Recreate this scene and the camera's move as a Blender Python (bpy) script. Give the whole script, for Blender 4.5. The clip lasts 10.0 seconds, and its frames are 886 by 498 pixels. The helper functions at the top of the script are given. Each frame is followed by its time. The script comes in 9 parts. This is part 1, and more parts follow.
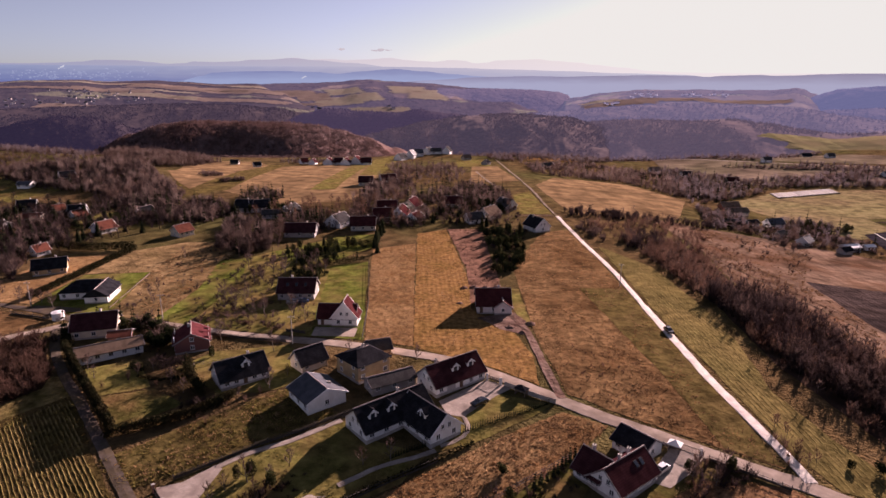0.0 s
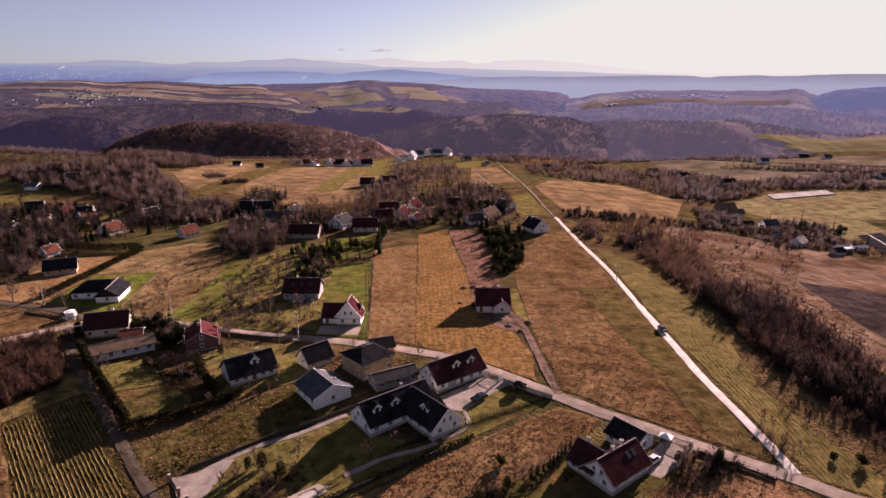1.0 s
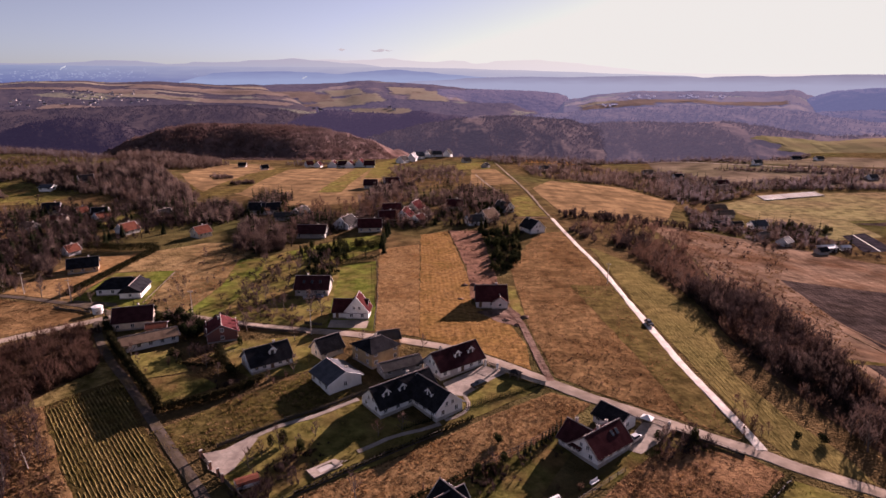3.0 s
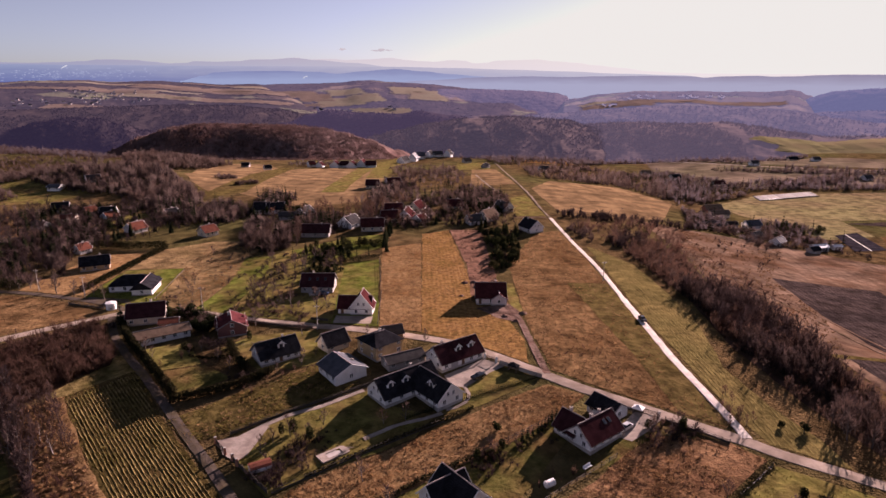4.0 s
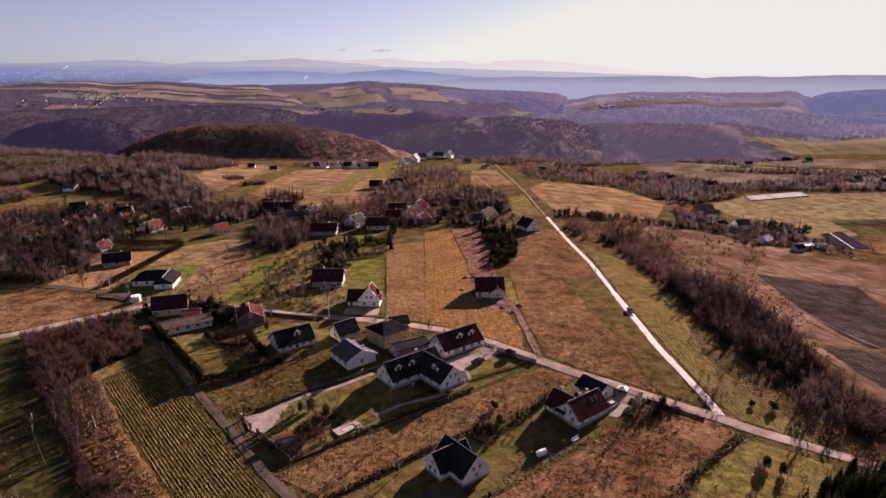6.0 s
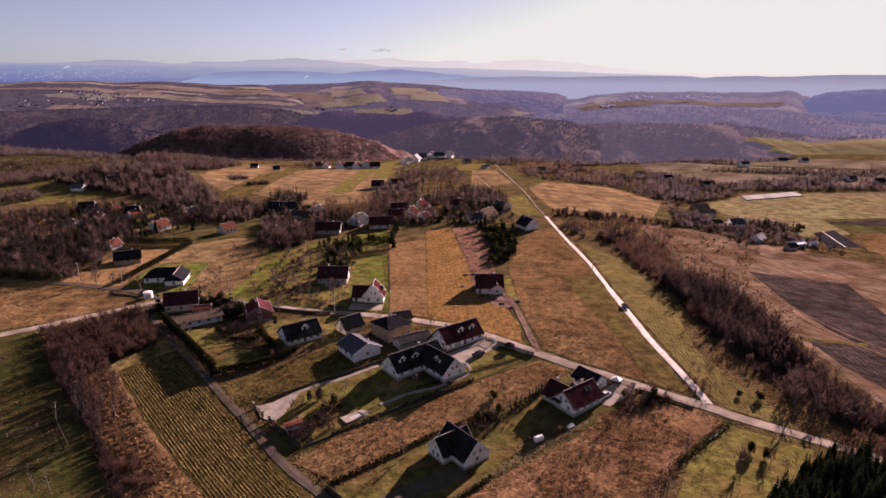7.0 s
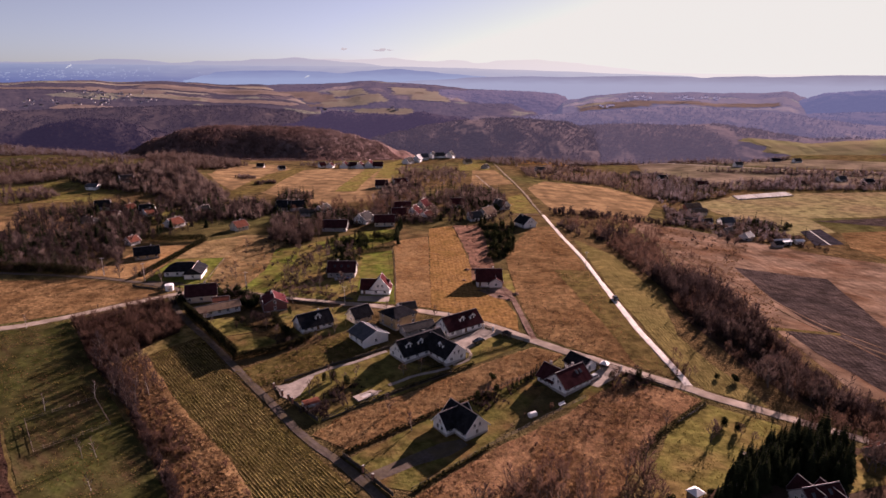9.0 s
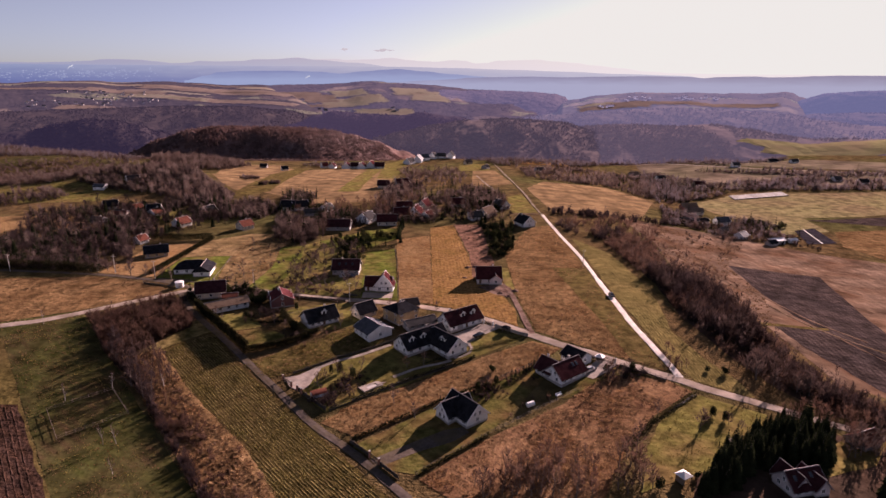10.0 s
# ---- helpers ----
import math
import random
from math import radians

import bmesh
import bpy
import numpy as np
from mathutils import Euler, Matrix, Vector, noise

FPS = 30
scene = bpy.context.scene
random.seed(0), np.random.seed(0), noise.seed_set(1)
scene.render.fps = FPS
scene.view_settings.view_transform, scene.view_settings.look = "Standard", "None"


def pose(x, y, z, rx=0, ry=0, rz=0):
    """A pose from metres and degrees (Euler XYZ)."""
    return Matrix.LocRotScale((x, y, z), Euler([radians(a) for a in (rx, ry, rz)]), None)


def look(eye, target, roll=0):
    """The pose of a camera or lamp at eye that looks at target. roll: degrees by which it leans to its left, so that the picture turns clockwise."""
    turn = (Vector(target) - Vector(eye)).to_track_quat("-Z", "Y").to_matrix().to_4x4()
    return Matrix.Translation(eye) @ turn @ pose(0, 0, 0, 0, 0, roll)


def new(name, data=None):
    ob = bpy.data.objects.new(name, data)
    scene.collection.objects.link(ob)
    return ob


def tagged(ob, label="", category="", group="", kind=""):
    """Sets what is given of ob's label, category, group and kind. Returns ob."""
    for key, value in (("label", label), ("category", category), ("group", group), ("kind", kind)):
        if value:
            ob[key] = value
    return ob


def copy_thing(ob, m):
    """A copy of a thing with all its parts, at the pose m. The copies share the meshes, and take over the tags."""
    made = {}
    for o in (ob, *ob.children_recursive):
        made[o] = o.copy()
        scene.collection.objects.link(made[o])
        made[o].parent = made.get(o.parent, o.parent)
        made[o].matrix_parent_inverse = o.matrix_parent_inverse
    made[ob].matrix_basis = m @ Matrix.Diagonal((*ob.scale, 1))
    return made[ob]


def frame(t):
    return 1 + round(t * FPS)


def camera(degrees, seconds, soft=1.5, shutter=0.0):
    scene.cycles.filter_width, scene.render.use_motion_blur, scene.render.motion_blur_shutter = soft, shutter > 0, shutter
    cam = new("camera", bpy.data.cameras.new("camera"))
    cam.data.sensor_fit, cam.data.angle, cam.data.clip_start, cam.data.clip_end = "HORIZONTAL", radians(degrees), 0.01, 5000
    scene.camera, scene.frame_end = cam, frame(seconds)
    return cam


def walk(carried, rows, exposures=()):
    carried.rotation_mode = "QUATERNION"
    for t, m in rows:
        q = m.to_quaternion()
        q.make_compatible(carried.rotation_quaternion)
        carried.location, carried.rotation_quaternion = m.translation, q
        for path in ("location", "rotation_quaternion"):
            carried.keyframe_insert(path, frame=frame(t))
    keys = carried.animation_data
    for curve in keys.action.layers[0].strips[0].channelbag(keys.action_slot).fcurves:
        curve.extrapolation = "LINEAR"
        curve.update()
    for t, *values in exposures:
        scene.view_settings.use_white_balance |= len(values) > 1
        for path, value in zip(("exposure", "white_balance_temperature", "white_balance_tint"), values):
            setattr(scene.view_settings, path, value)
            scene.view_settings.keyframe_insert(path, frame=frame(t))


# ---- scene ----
cam = camera(70.0, 10.0)
PATH = [
    (0, (-13.93, -5.361, 74.72), (-13.93, -3.435, 74.181), -0.1),
    (0.5, (-14.004, -8.23, 75.76), (-14.004, -6.304, 75.221), -0.1),
    (1, (-14.228, -11.248, 76.761), (-14.228, -9.322, 76.222), -0.1),
    (1.5, (-14.398, -14.545, 77.719), (-14.397, -12.619, 77.179), -0.1),
    (2, (-14.646, -18.083, 78.677), (-14.646, -16.157, 78.137), -0.1),
    (2.5, (-14.84, -21.533, 79.636), (-14.839, -19.607, 79.096), -0.1),
    (4, (-15.411, -33.006, 82.509), (-15.41, -31.081, 81.967), -0.0),
    (4.5, (-15.632, -36.83, 83.322), (-15.631, -34.905, 82.779), 0.0),
    (5, (-15.822, -40.919, 84.111), (-15.821, -38.994, 83.569), -0.0),
    (5.5, (-15.979, -44.887, 84.935), (-15.978, -42.962, 84.393), 0.0),
    (7, (-16.829, -57.521, 87.557), (-16.828, -55.596, 87.013), 0.0),
    (7.5, (-17.055, -61.381, 88.252), (-17.053, -59.456, 87.708), 0.0),
    (8, (-17.341, -65.735, 89.121), (-17.34, -63.811, 88.576), 0.1),
    (8.5, (-17.592, -69.858, 89.978), (-17.591, -67.933, 89.433), 0.1),
    (9, (-17.838, -74.257, 90.807), (-17.837, -72.333, 90.261), 0.1),
    (9.5, (-18.049, -78.298, 91.619), (-18.048, -76.374, 91.073), 0.1),
    (10, (-18.337, -82.733, 92.402), (-18.337, -80.809, 91.856), 0.1),
]
walk(cam, [(t, look(e, g, r)) for t, e, g, r in PATH], [(0.0, 1.64, 6650, 50), (10.0, 1.64, 6650, 50)])

# ---- light: low winter sun ahead and to the right of the flight, pale hazy sky ----
SUN_AZ, SUN_EL = radians(36), radians(17.2)
SUN_DIR = Vector((math.sin(SUN_AZ) * math.cos(SUN_EL), math.cos(SUN_AZ) * math.cos(SUN_EL), math.sin(SUN_EL)))
world = bpy.data.worlds.new("world")
scene.world = world
world.use_nodes = True
wn = world.node_tree.nodes
sky = wn.new("ShaderNodeTexSky")
sky.sky_type, sky.sun_disc = "NISHITA", False
sky.sun_elevation, sky.sun_rotation = SUN_EL, SUN_AZ
sky.altitude, sky.air_density, sky.dust_density, sky.ozone_density = 2800, 0.8, 3.0, 3.0
wn["Background"].inputs["Strength"].default_value = 0.0315
soften = wn.new("ShaderNodeHueSaturation")   # winter haze takes colour out of the sky
soften.inputs["Saturation"].default_value = 0.62
tone = wn.new("ShaderNodeMix")               # and turns it from violet to grey-blue and cream
tone.data_type, tone.blend_type = "RGBA", "MULTIPLY"
tone.inputs["Factor"].default_value = 1.0
tone.inputs["B"].default_value = (0.90, 1.0, 0.90, 1)
world.node_tree.links.new(sky.outputs["Color"], soften.inputs["Color"])
world.node_tree.links.new(soften.outputs["Color"], tone.inputs["A"])
sky_cap = wn.new("ShaderNodeMix")           # an added ceiling on sky brightness flattens the glare round the sun
sky_cap.data_type, sky_cap.blend_type = "RGBA", "DARKEN"
sky_cap.inputs["Factor"].default_value = 1.0
sky_cap.inputs["B"].default_value = (7.2, 8.9, 7.2, 1)
world.node_tree.links.new(tone.outputs["Result"], sky_cap.inputs["A"])
world.node_tree.links.new(sky_cap.outputs["Result"], wn["Background"].inputs["Color"])
sun_data = bpy.data.lights.new("sun", "SUN")
sun_data.energy, sun_data.angle, sun_data.color = 5.0, radians(0.6), (1.0, 0.88, 0.72)
sun = new("sun", sun_data)
sun.matrix_world = look(SUN_DIR * 400, (0, 0, 0))


# ---- terrain ----
def smooth(a):
    a = min(max(a, 0.0), 1.0)
    return a * a * (3 - 2 * a)


def bump(x, y, cx, cy, sx, sy):
    return math.exp(-((x - cx) / sx) ** 2 - ((y - cy) / sy) ** 2)


def ground_z(x, y):
    """Height of the land: a plateau with the lane and the road, falling to the right, wooded valleys behind it."""
    z = -3.0 + 4.5 * smooth((y - 60) / 90)
    z -= 16.0 * smooth((x - 30) / 190) * smooth((y - 20) / 90)
    z -= 15.0 * smooth((y - 380) / 330) * smooth((300 - x) / 300)
    w = smooth((x - 340) / 110)
    z -= 58.0 * ((1 - w) * smooth((y - 665) / 190) + w * smooth((y - 735) / 200))
    z += 20 * bump(x, y, -620, 640, 190, 90)
    z += 12 * bump(x, y, -275, 448, 66, 44) + 7 * bump(x, y, -290, 585, 46, 34) + 12 * bump(x, y, -400, 560, 90, 50)
    z += 4.5 * bump(x, y, -26, 688, 46, 24)
    z -= 190 * smooth((y - 3200) / 700)
    return z


# ---- small tools ----
ALBEDO_CUT = (0.79, 0.75, 0.77)


def mat(name, cols, scale=1.0, big=None, big_scale=0.05, rough=0.9, bumps=0.0, bump_scale=None, stretch=(1, 1, 1), turn=0.0,
        metal=0.0, spec=None, lines=None, space="Object", vary=0.0, thin=0.0, mottle=1.0):
    """A procedural surface: grain between two colours, stains of a third on a larger scale, relief, optional parallel lines."""
    if space == "World":   # land albedo is cut to balance the raised exposure
        cols = [tuple(c * k for c, k in zip(q, ALBEDO_CUT)) for q in cols]
        big = big and tuple(c * k for c, k in zip(big, ALBEDO_CUT))
        lines = lines and (*lines[:3], tuple(c * k for c, k in zip(lines[3], ALBEDO_CUT)))
    m = bpy.data.materials.new(name)
    m.use_nodes = True
    nt = m.node_tree
    n, link = nt.nodes, nt.links.new
    b = n["Principled BSDF"]
    b.inputs["Roughness"].default_value, b.inputs["Metallic"].default_value = rough, metal
    b.inputs["Specular IOR Level"].default_value = spec if spec is not None else (0.0 if space == "World" else 0.3)
    if space == "World":
        src = n.new("ShaderNodeNewGeometry").outputs["Position"]
    else:
        src = n.new("ShaderNodeTexCoord").outputs["Object"]
    mp = n.new("ShaderNodeMapping")
    mp.inputs["Scale"].default_value, mp.inputs["Rotation"].default_value = stretch, (0, 0, radians(turn))
    link(src, mp.inputs["Vector"])
    nz = n.new("ShaderNodeTexNoise")
    nz.inputs["Scale"].default_value, nz.inputs["Detail"].default_value, nz.inputs["Roughness"].default_value = scale, 6, 0.65
    link(mp.outputs[0], nz.inputs["Vector"])
    ramp = n.new("ShaderNodeValToRGB")
    ramp.color_ramp.elements[0].position, ramp.color_ramp.elements[1].position = 0.32, 0.68
    ramp.color_ramp.elements[0].color, ramp.color_ramp.elements[1].color = (*cols[0], 1), (*cols[1], 1)
    link(nz.outputs["Fac"], ramp.inputs["Fac"])
    col = ramp.outputs["Color"]

    def mixed(fac, a, other, kind="MIX"):
        mx = n.new("ShaderNodeMix")
        mx.data_type, mx.blend_type = "RGBA", kind
        if isinstance(fac, float):
            mx.inputs["Factor"].default_value = fac
        else:
            link(fac, mx.inputs["Factor"])
        link(a, mx.inputs["A"])
        if isinstance(other, tuple):
            mx.inputs["B"].default_value = (*other, 1)
        else:
            link(other, mx.inputs["B"])
        return mx.outputs["Result"]

    if big:
        n2 = n.new("ShaderNodeTexNoise")
        n2.inputs["Scale"].default_value, n2.inputs["Detail"].default_value = big_scale, 4
        link(src, n2.inputs["Vector"])
        r2 = n.new("ShaderNodeValToRGB")
        r2.color_ramp.elements[0].position, r2.color_ramp.elements[1].position = 0.42, 0.66
        link(n2.outputs["Fac"], r2.inputs["Fac"])
        col = mixed(r2.outputs["Color"], col, big)
    if lines:
        turn2, gap, strength, lc = lines
        mp2 = n.new("ShaderNodeMapping")
        mp2.inputs["Rotation"].default_value = (0, 0, radians(turn2))
        link(src, mp2.inputs["Vector"])
        wv = n.new("ShaderNodeTexWave")
        wv.inputs["Scale"].default_value = 0.314 / gap
        wv.inputs["Distortion"].default_value, wv.inputs["Detail"].default_value = 1.5, 3
        wv.inputs["Detail Scale"].default_value = 0.4
        link(mp2.outputs[0], wv.inputs["Vector"])
        ms = n.new("ShaderNodeMath")
        ms.operation = "MULTIPLY"
        ms.inputs[1].default_value = strength
        link(wv.outputs["Fac"], ms.inputs[0])
        col = mixed(ms.outputs[0], col, lc)
    if space == "World" and scale > 0.1:
        n3, mr3, hs3 = n.new("ShaderNodeTexNoise"), n.new("ShaderNodeMapRange"), n.new("ShaderNodeHueSaturation")
        n3.inputs["Scale"].default_value, n3.inputs["Detail"].default_value = scale * 0.36, 6
        link(mp.outputs[0], n3.inputs["Vector"])
        mr3.inputs["From Min"].default_value, mr3.inputs["From Max"].default_value = 0.33, 0.67
        mr3.inputs["To Min"].default_value, mr3.inputs["To Max"].default_value = 1 - 0.44 * mottle, 1 + 0.38 * mottle
        link(n3.outputs["Fac"], mr3.inputs["Value"])
        link(mr3.outputs[0], hs3.inputs["Value"])
        link(col, hs3.inputs["Color"])
        col = hs3.outputs["Color"]
    if vary:
        oi = n.new("ShaderNodeObjectInfo")
        hs = n.new("ShaderNodeHueSaturation")
        mr = n.new("ShaderNodeMapRange")
        mr.inputs["To Min"].default_value, mr.inputs["To Max"].default_value = 1 - vary, 1 + vary
        link(oi.outputs["Random"], mr.inputs["Value"])
        link(mr.outputs[0], hs.inputs["Value"])
        link(col, hs.inputs["Color"])
        col = hs.outputs["Color"]
    link(col, b.inputs["Base Color"])
    if thin:
        tr, ms2 = n.new("ShaderNodeBsdfTranslucent"), n.new("ShaderNodeMixShader")
        ms2.inputs["Fac"].default_value = thin
        link(col, tr.inputs["Color"])
        link(b.outputs[0], ms2.inputs[1])
        link(tr.outputs[0], ms2.inputs[2])
        link(ms2.outputs[0], n["Material Output"].inputs["Surface"])
    if bumps:
        nb = n.new("ShaderNodeTexNoise")
        nb.inputs["Scale"].default_value, nb.inputs["Detail"].default_value = bump_scale or scale, 5
        link(mp.outputs[0], nb.inputs["Vector"])
        bp = n.new("ShaderNodeBump")
        bp.inputs["Strength"].default_value, bp.inputs["Distance"].default_value = 1.0, bumps * (1.5 if space == "World" else 1.0)
        link(nb.outputs["Fac"], bp.inputs["Height"])
        link(bp.outputs[0], b.inputs["Normal"])
    return m


class Shape:
    """Vertices and faces of one mesh."""

    def __init__(self):
        self.v, self.f = [], []

    def add(self, pts, faces):
        k = len(self.v)
        self.v += [tuple(p) for p in pts]
        self.f += [tuple(k + i for i in f) for f in faces]
        return self

    def box(self, x0, y0, z0, x1, y1, z1, taper=0.0):
        t = taper
        return self.add([(x0, y0, z0), (x1, y0, z0), (x1, y1, z0), (x0, y1, z0),
                         (x0 + t, y0 + t, z1), (x1 - t, y0 + t, z1), (x1 - t, y1 - t, z1), (x0 + t, y1 - t, z1)],
                        [(3, 2, 1, 0), (4, 5, 6, 7), (0, 1, 5, 4), (1, 2, 6, 5), (2, 3, 7, 6), (3, 0, 4, 7)])

    def slab(self, quad, thick):
        """A quad thickened downwards along its normal."""
        q = [Vector(p) for p in quad]
        nrm = (q[1] - q[0]).cross(q[3] - q[0]).normalized()
        low = [p - nrm * thick for p in q]
        return self.add([*q, *low], [(0, 1, 2, 3), (7, 6, 5, 4), (0, 4, 5, 1), (1, 5, 6, 2), (2, 6, 7, 3), (3, 7, 4, 0)])

    def tube(self, a, b, r0, r1, sides=6, cap=True):
        a, b = Vector(a), Vector(b)
        d = (b - a).normalized()
        u = d.orthogonal().normalized()
        w = d.cross(u)
        pts = []
        for p, r in ((a, r0), (b, r1)):
            for i in range(sides):
                g = 2 * math.pi * i / sides
                pts.append(p + u * (r * math.cos(g)) + w * (r * math.sin(g)))
        fs = [(i, (i + 1) % sides, sides + (i + 1) % sides, sides + i) for i in range(sides)]
        if cap:
            fs += [tuple(range(sides - 1, -1, -1)), tuple(range(sides, 2 * sides))]
        return self.add(pts, fs)

    def mesh(self, name, material, smooth_shade=False):
        me = bpy.data.meshes.new(name)
        me.from_pydata(self.v, [], self.f)
        if material:
            me.materials.append(material)
        if smooth_shade:
            me.polygons.foreach_set("use_smooth", [True] * len(me.polygons))
        me.update()
        return me


class Block:
    """A thing, and the pose within it of a block of its parts."""

    def __init__(self, ob, m):
        self.ob, self.m = ob, m


def part(name, shape, material, parent, label="", m=None):
    """One mesh object under a thing or under a part."""
    ob = new(name, shape.mesh(name, material))
    m = m or Matrix()
    if isinstance(parent, Block):
        ob.parent, ob.matrix_basis = parent.ob, parent.m @ m
    else:
        ob.parent, ob.matrix_basis = parent, m
    if label:
        tagged(ob, label)
    return ob


def thing(name, m, label, category, group="", kind=""):
    ob = new(name)
    ob.empty_display_size = 0.5
    ob.matrix_basis = m
    return tagged(ob, label, category, group, kind)


def solo(name, shape, material, label, category, kind="", group=""):
    return tagged(new(name, shape.mesh(name, material)), label, category, group, kind)


def at_ground(x, y, rot=0.0, dz=0.0):
    return pose(x, y, ground_z(x, y) + dz, 0, 0, rot)


def inside(x, y, poly):
    hit, j = False, len(poly) - 1
    for i in range(len(poly)):
        (xi, yi), (xj, yj) = poly[i], poly[j]
        if (yi > y) != (yj > y) and x < (xj - xi) * (y - yi) / (yj - yi) + xi:
            hit = not hit
        j = i
    return hit


def scatter(poly, n, rng, gap=0.0, patchy=0.0):
    """n random places in a polygon."""
    xs, ys = [p[0] for p in poly], [p[1] for p in poly]
    out, tries = [], 0
    while len(out) < n and tries < n * 40:
        tries += 1
        x, y = rng.uniform(min(xs), max(xs)), rng.uniform(min(ys), max(ys))
        if patchy and noise.fractal(Vector((x * patchy, y * patchy, 4.2)), 0.8, 2.0, 3) + rng.uniform(-0.55, 0.55) < -0.08:
            continue
        if inside(x, y, poly) and (not gap or all((x - a) ** 2 + (y - b) ** 2 > gap * gap for a, b in out)):
            out.append((x, y))
    return out


def cut(poly, axis, value, keep_less):
    out = []
    for i, p in enumerate(poly):
        q = poly[i - 1]
        a, b = (p[axis] <= value) == keep_less, (q[axis] <= value) == keep_less
        if a != b:
            t = (value - q[axis]) / (p[axis] - q[axis])
            out.append((q[0] + t * (p[0] - q[0]), q[1] + t * (p[1] - q[1])))
        if a:
            out.append(p)
    return out


def rough_edge(poly, step, amount, rng):
    """A polygon with its long sides broken into slightly uneven ones."""
    out = []
    for i, p in enumerate(poly):
        q = poly[(i + 1) % len(poly)]
        n = max(1, int(math.hypot(q[0] - p[0], q[1] - p[1]) / step))
        for k in range(n):
            t = k / n
            j = amount if k else 0.0
            out.append((p[0] + t * (q[0] - p[0]) + rng.uniform(-j, j), p[1] + t * (q[1] - p[1]) + rng.uniform(-j, j)))
    return out


def patch(name, poly, material, label, category="field", lift=0.06, cell=8.0, edge=0.35, kind="structure", zf=None):
    """A piece of land cover laid over the terrain."""
    rng = random.Random(name + str(len(poly)) + str(poly[0]))
    if edge:
        poly = rough_edge(poly, 4.0, edge, rng)
    s, zf = Shape(), zf or ground_z
    xs, ys = [p[0] for p in poly], [p[1] for p in poly]
    x = math.floor(min(xs) / cell) * cell
    while x < max(xs):
        col = cut(cut(poly, 0, x, False), 0, x + cell, True)
        y = math.floor(min(ys) / cell) * cell
        while col and y < max(ys):
            c = cut(cut(col, 1, y, False), 1, y + cell, True)
            if len(c) > 2:
                area = sum(c[i - 1][0] * c[i][1] - c[i][0] * c[i - 1][1] for i in range(len(c)))
                if area < 0:
                    c = c[::-1]
                s.add([(a, b, zf(a, b) + lift) for a, b in c], [tuple(range(len(c)))])
            y += cell
        x += cell
    return solo(name, s, material, label, category, kind)


def resample(line, step):
    out = [line[0]]
    for p, q in zip(line, line[1:]):
        n = max(1, round(math.hypot(q[0] - p[0], q[1] - p[1]) / step))
        out += [(p[0] + (q[0] - p[0]) * k / n, p[1] + (q[1] - p[1]) * k / n) for k in range(1, n + 1)]
    return out


def curve(line, step=3.0):
    """A smooth line through the given places."""
    pts = [line[0], *line, line[-1]]
    out = []
    for a, b, c, d in zip(pts, pts[1:], pts[2:], pts[3:]):
        n = max(1, round(math.hypot(c[0] - b[0], c[1] - b[1]) / step))
        for k in range(n):
            t = k / n
            out.append(tuple(0.5 * (2 * b[i] + (c[i] - a[i]) * t + (2 * a[i] - 5 * b[i] + 4 * c[i] - d[i]) * t * t
                                    + (3 * b[i] - a[i] - 3 * c[i] + d[i]) * t ** 3) for i in (0, 1)))
    return out + [line[-1]]


def sides(line, i):
    a, b = line[max(i - 1, 0)], line[min(i + 1, len(line) - 1)]
    dx, dy = b[0] - a[0], b[1] - a[1]
    r = math.hypot(dx, dy) or 1.0
    return -dy / r, dx / r


def ribbon(name, line, width, material, label, category="road", lift=0.12, wobble=0.12, crown=0.06):
    """A road along a line, slightly crowned, with skirts down into the ground."""
    rng = random.Random(name + str(line[0]))
    pts = curve(line, 2.5)
    s = Shape()
    offs = (-0.5, -0.46, 0.0, 0.46, 0.5)
    drop = (-0.3, 0.0, crown, 0.0, -0.3)
    for i, (x, y) in enumerate(pts):
        nx, ny = sides(pts, i)
        wl, wr = width + rng.uniform(-wobble, wobble) * 2, width + rng.uniform(-wobble, wobble) * 2
        for o, d in zip(offs, drop):
            w = wl if o < 0 else wr
            px, py = x + nx * o * w, y + ny * o * w
            s.v.append((px, py, ground_z(px, py) + lift + d))
    m = len(offs)
    for i in range(len(pts) - 1):
        for j in range(m - 1):
            a = i * m + j
            s.f.append((a, a + m, a + m + 1, a + 1))
    return solo(name, s, material, label, category, "structure")


def copies(templates, places, rng, size=(0.8, 1.25), lean=0.06, sink=0.1, zf=None):
    """Vertices and triangles of many turned, scaled copies of the template shapes (arrays), standing on the ground."""
    vs, fs, k, zf = [], [], 0, zf or ground_z
    for x, y in places:
        v, f = templates[rng.randrange(len(templates))]
        g, sc = rng.uniform(0, 2 * math.pi), rng.uniform(*size)
        c, s = math.cos(g) * sc, math.sin(g) * sc
        sz = sc * rng.uniform(0.85, 1.15)
        lx, ly = rng.uniform(-lean, lean), rng.uniform(-lean, lean)
        w = np.empty_like(v)
        w[:, 0] = x + v[:, 0] * c - v[:, 1] * s + v[:, 2] * lx
        w[:, 1] = y + v[:, 0] * s + v[:, 1] * c + v[:, 2] * ly
        w[:, 2] = zf(x, y) - sink + v[:, 2] * sz
        vs.append(w)
        fs.append(f + k)
        k += len(v)
    return np.concatenate(vs), np.concatenate(fs)


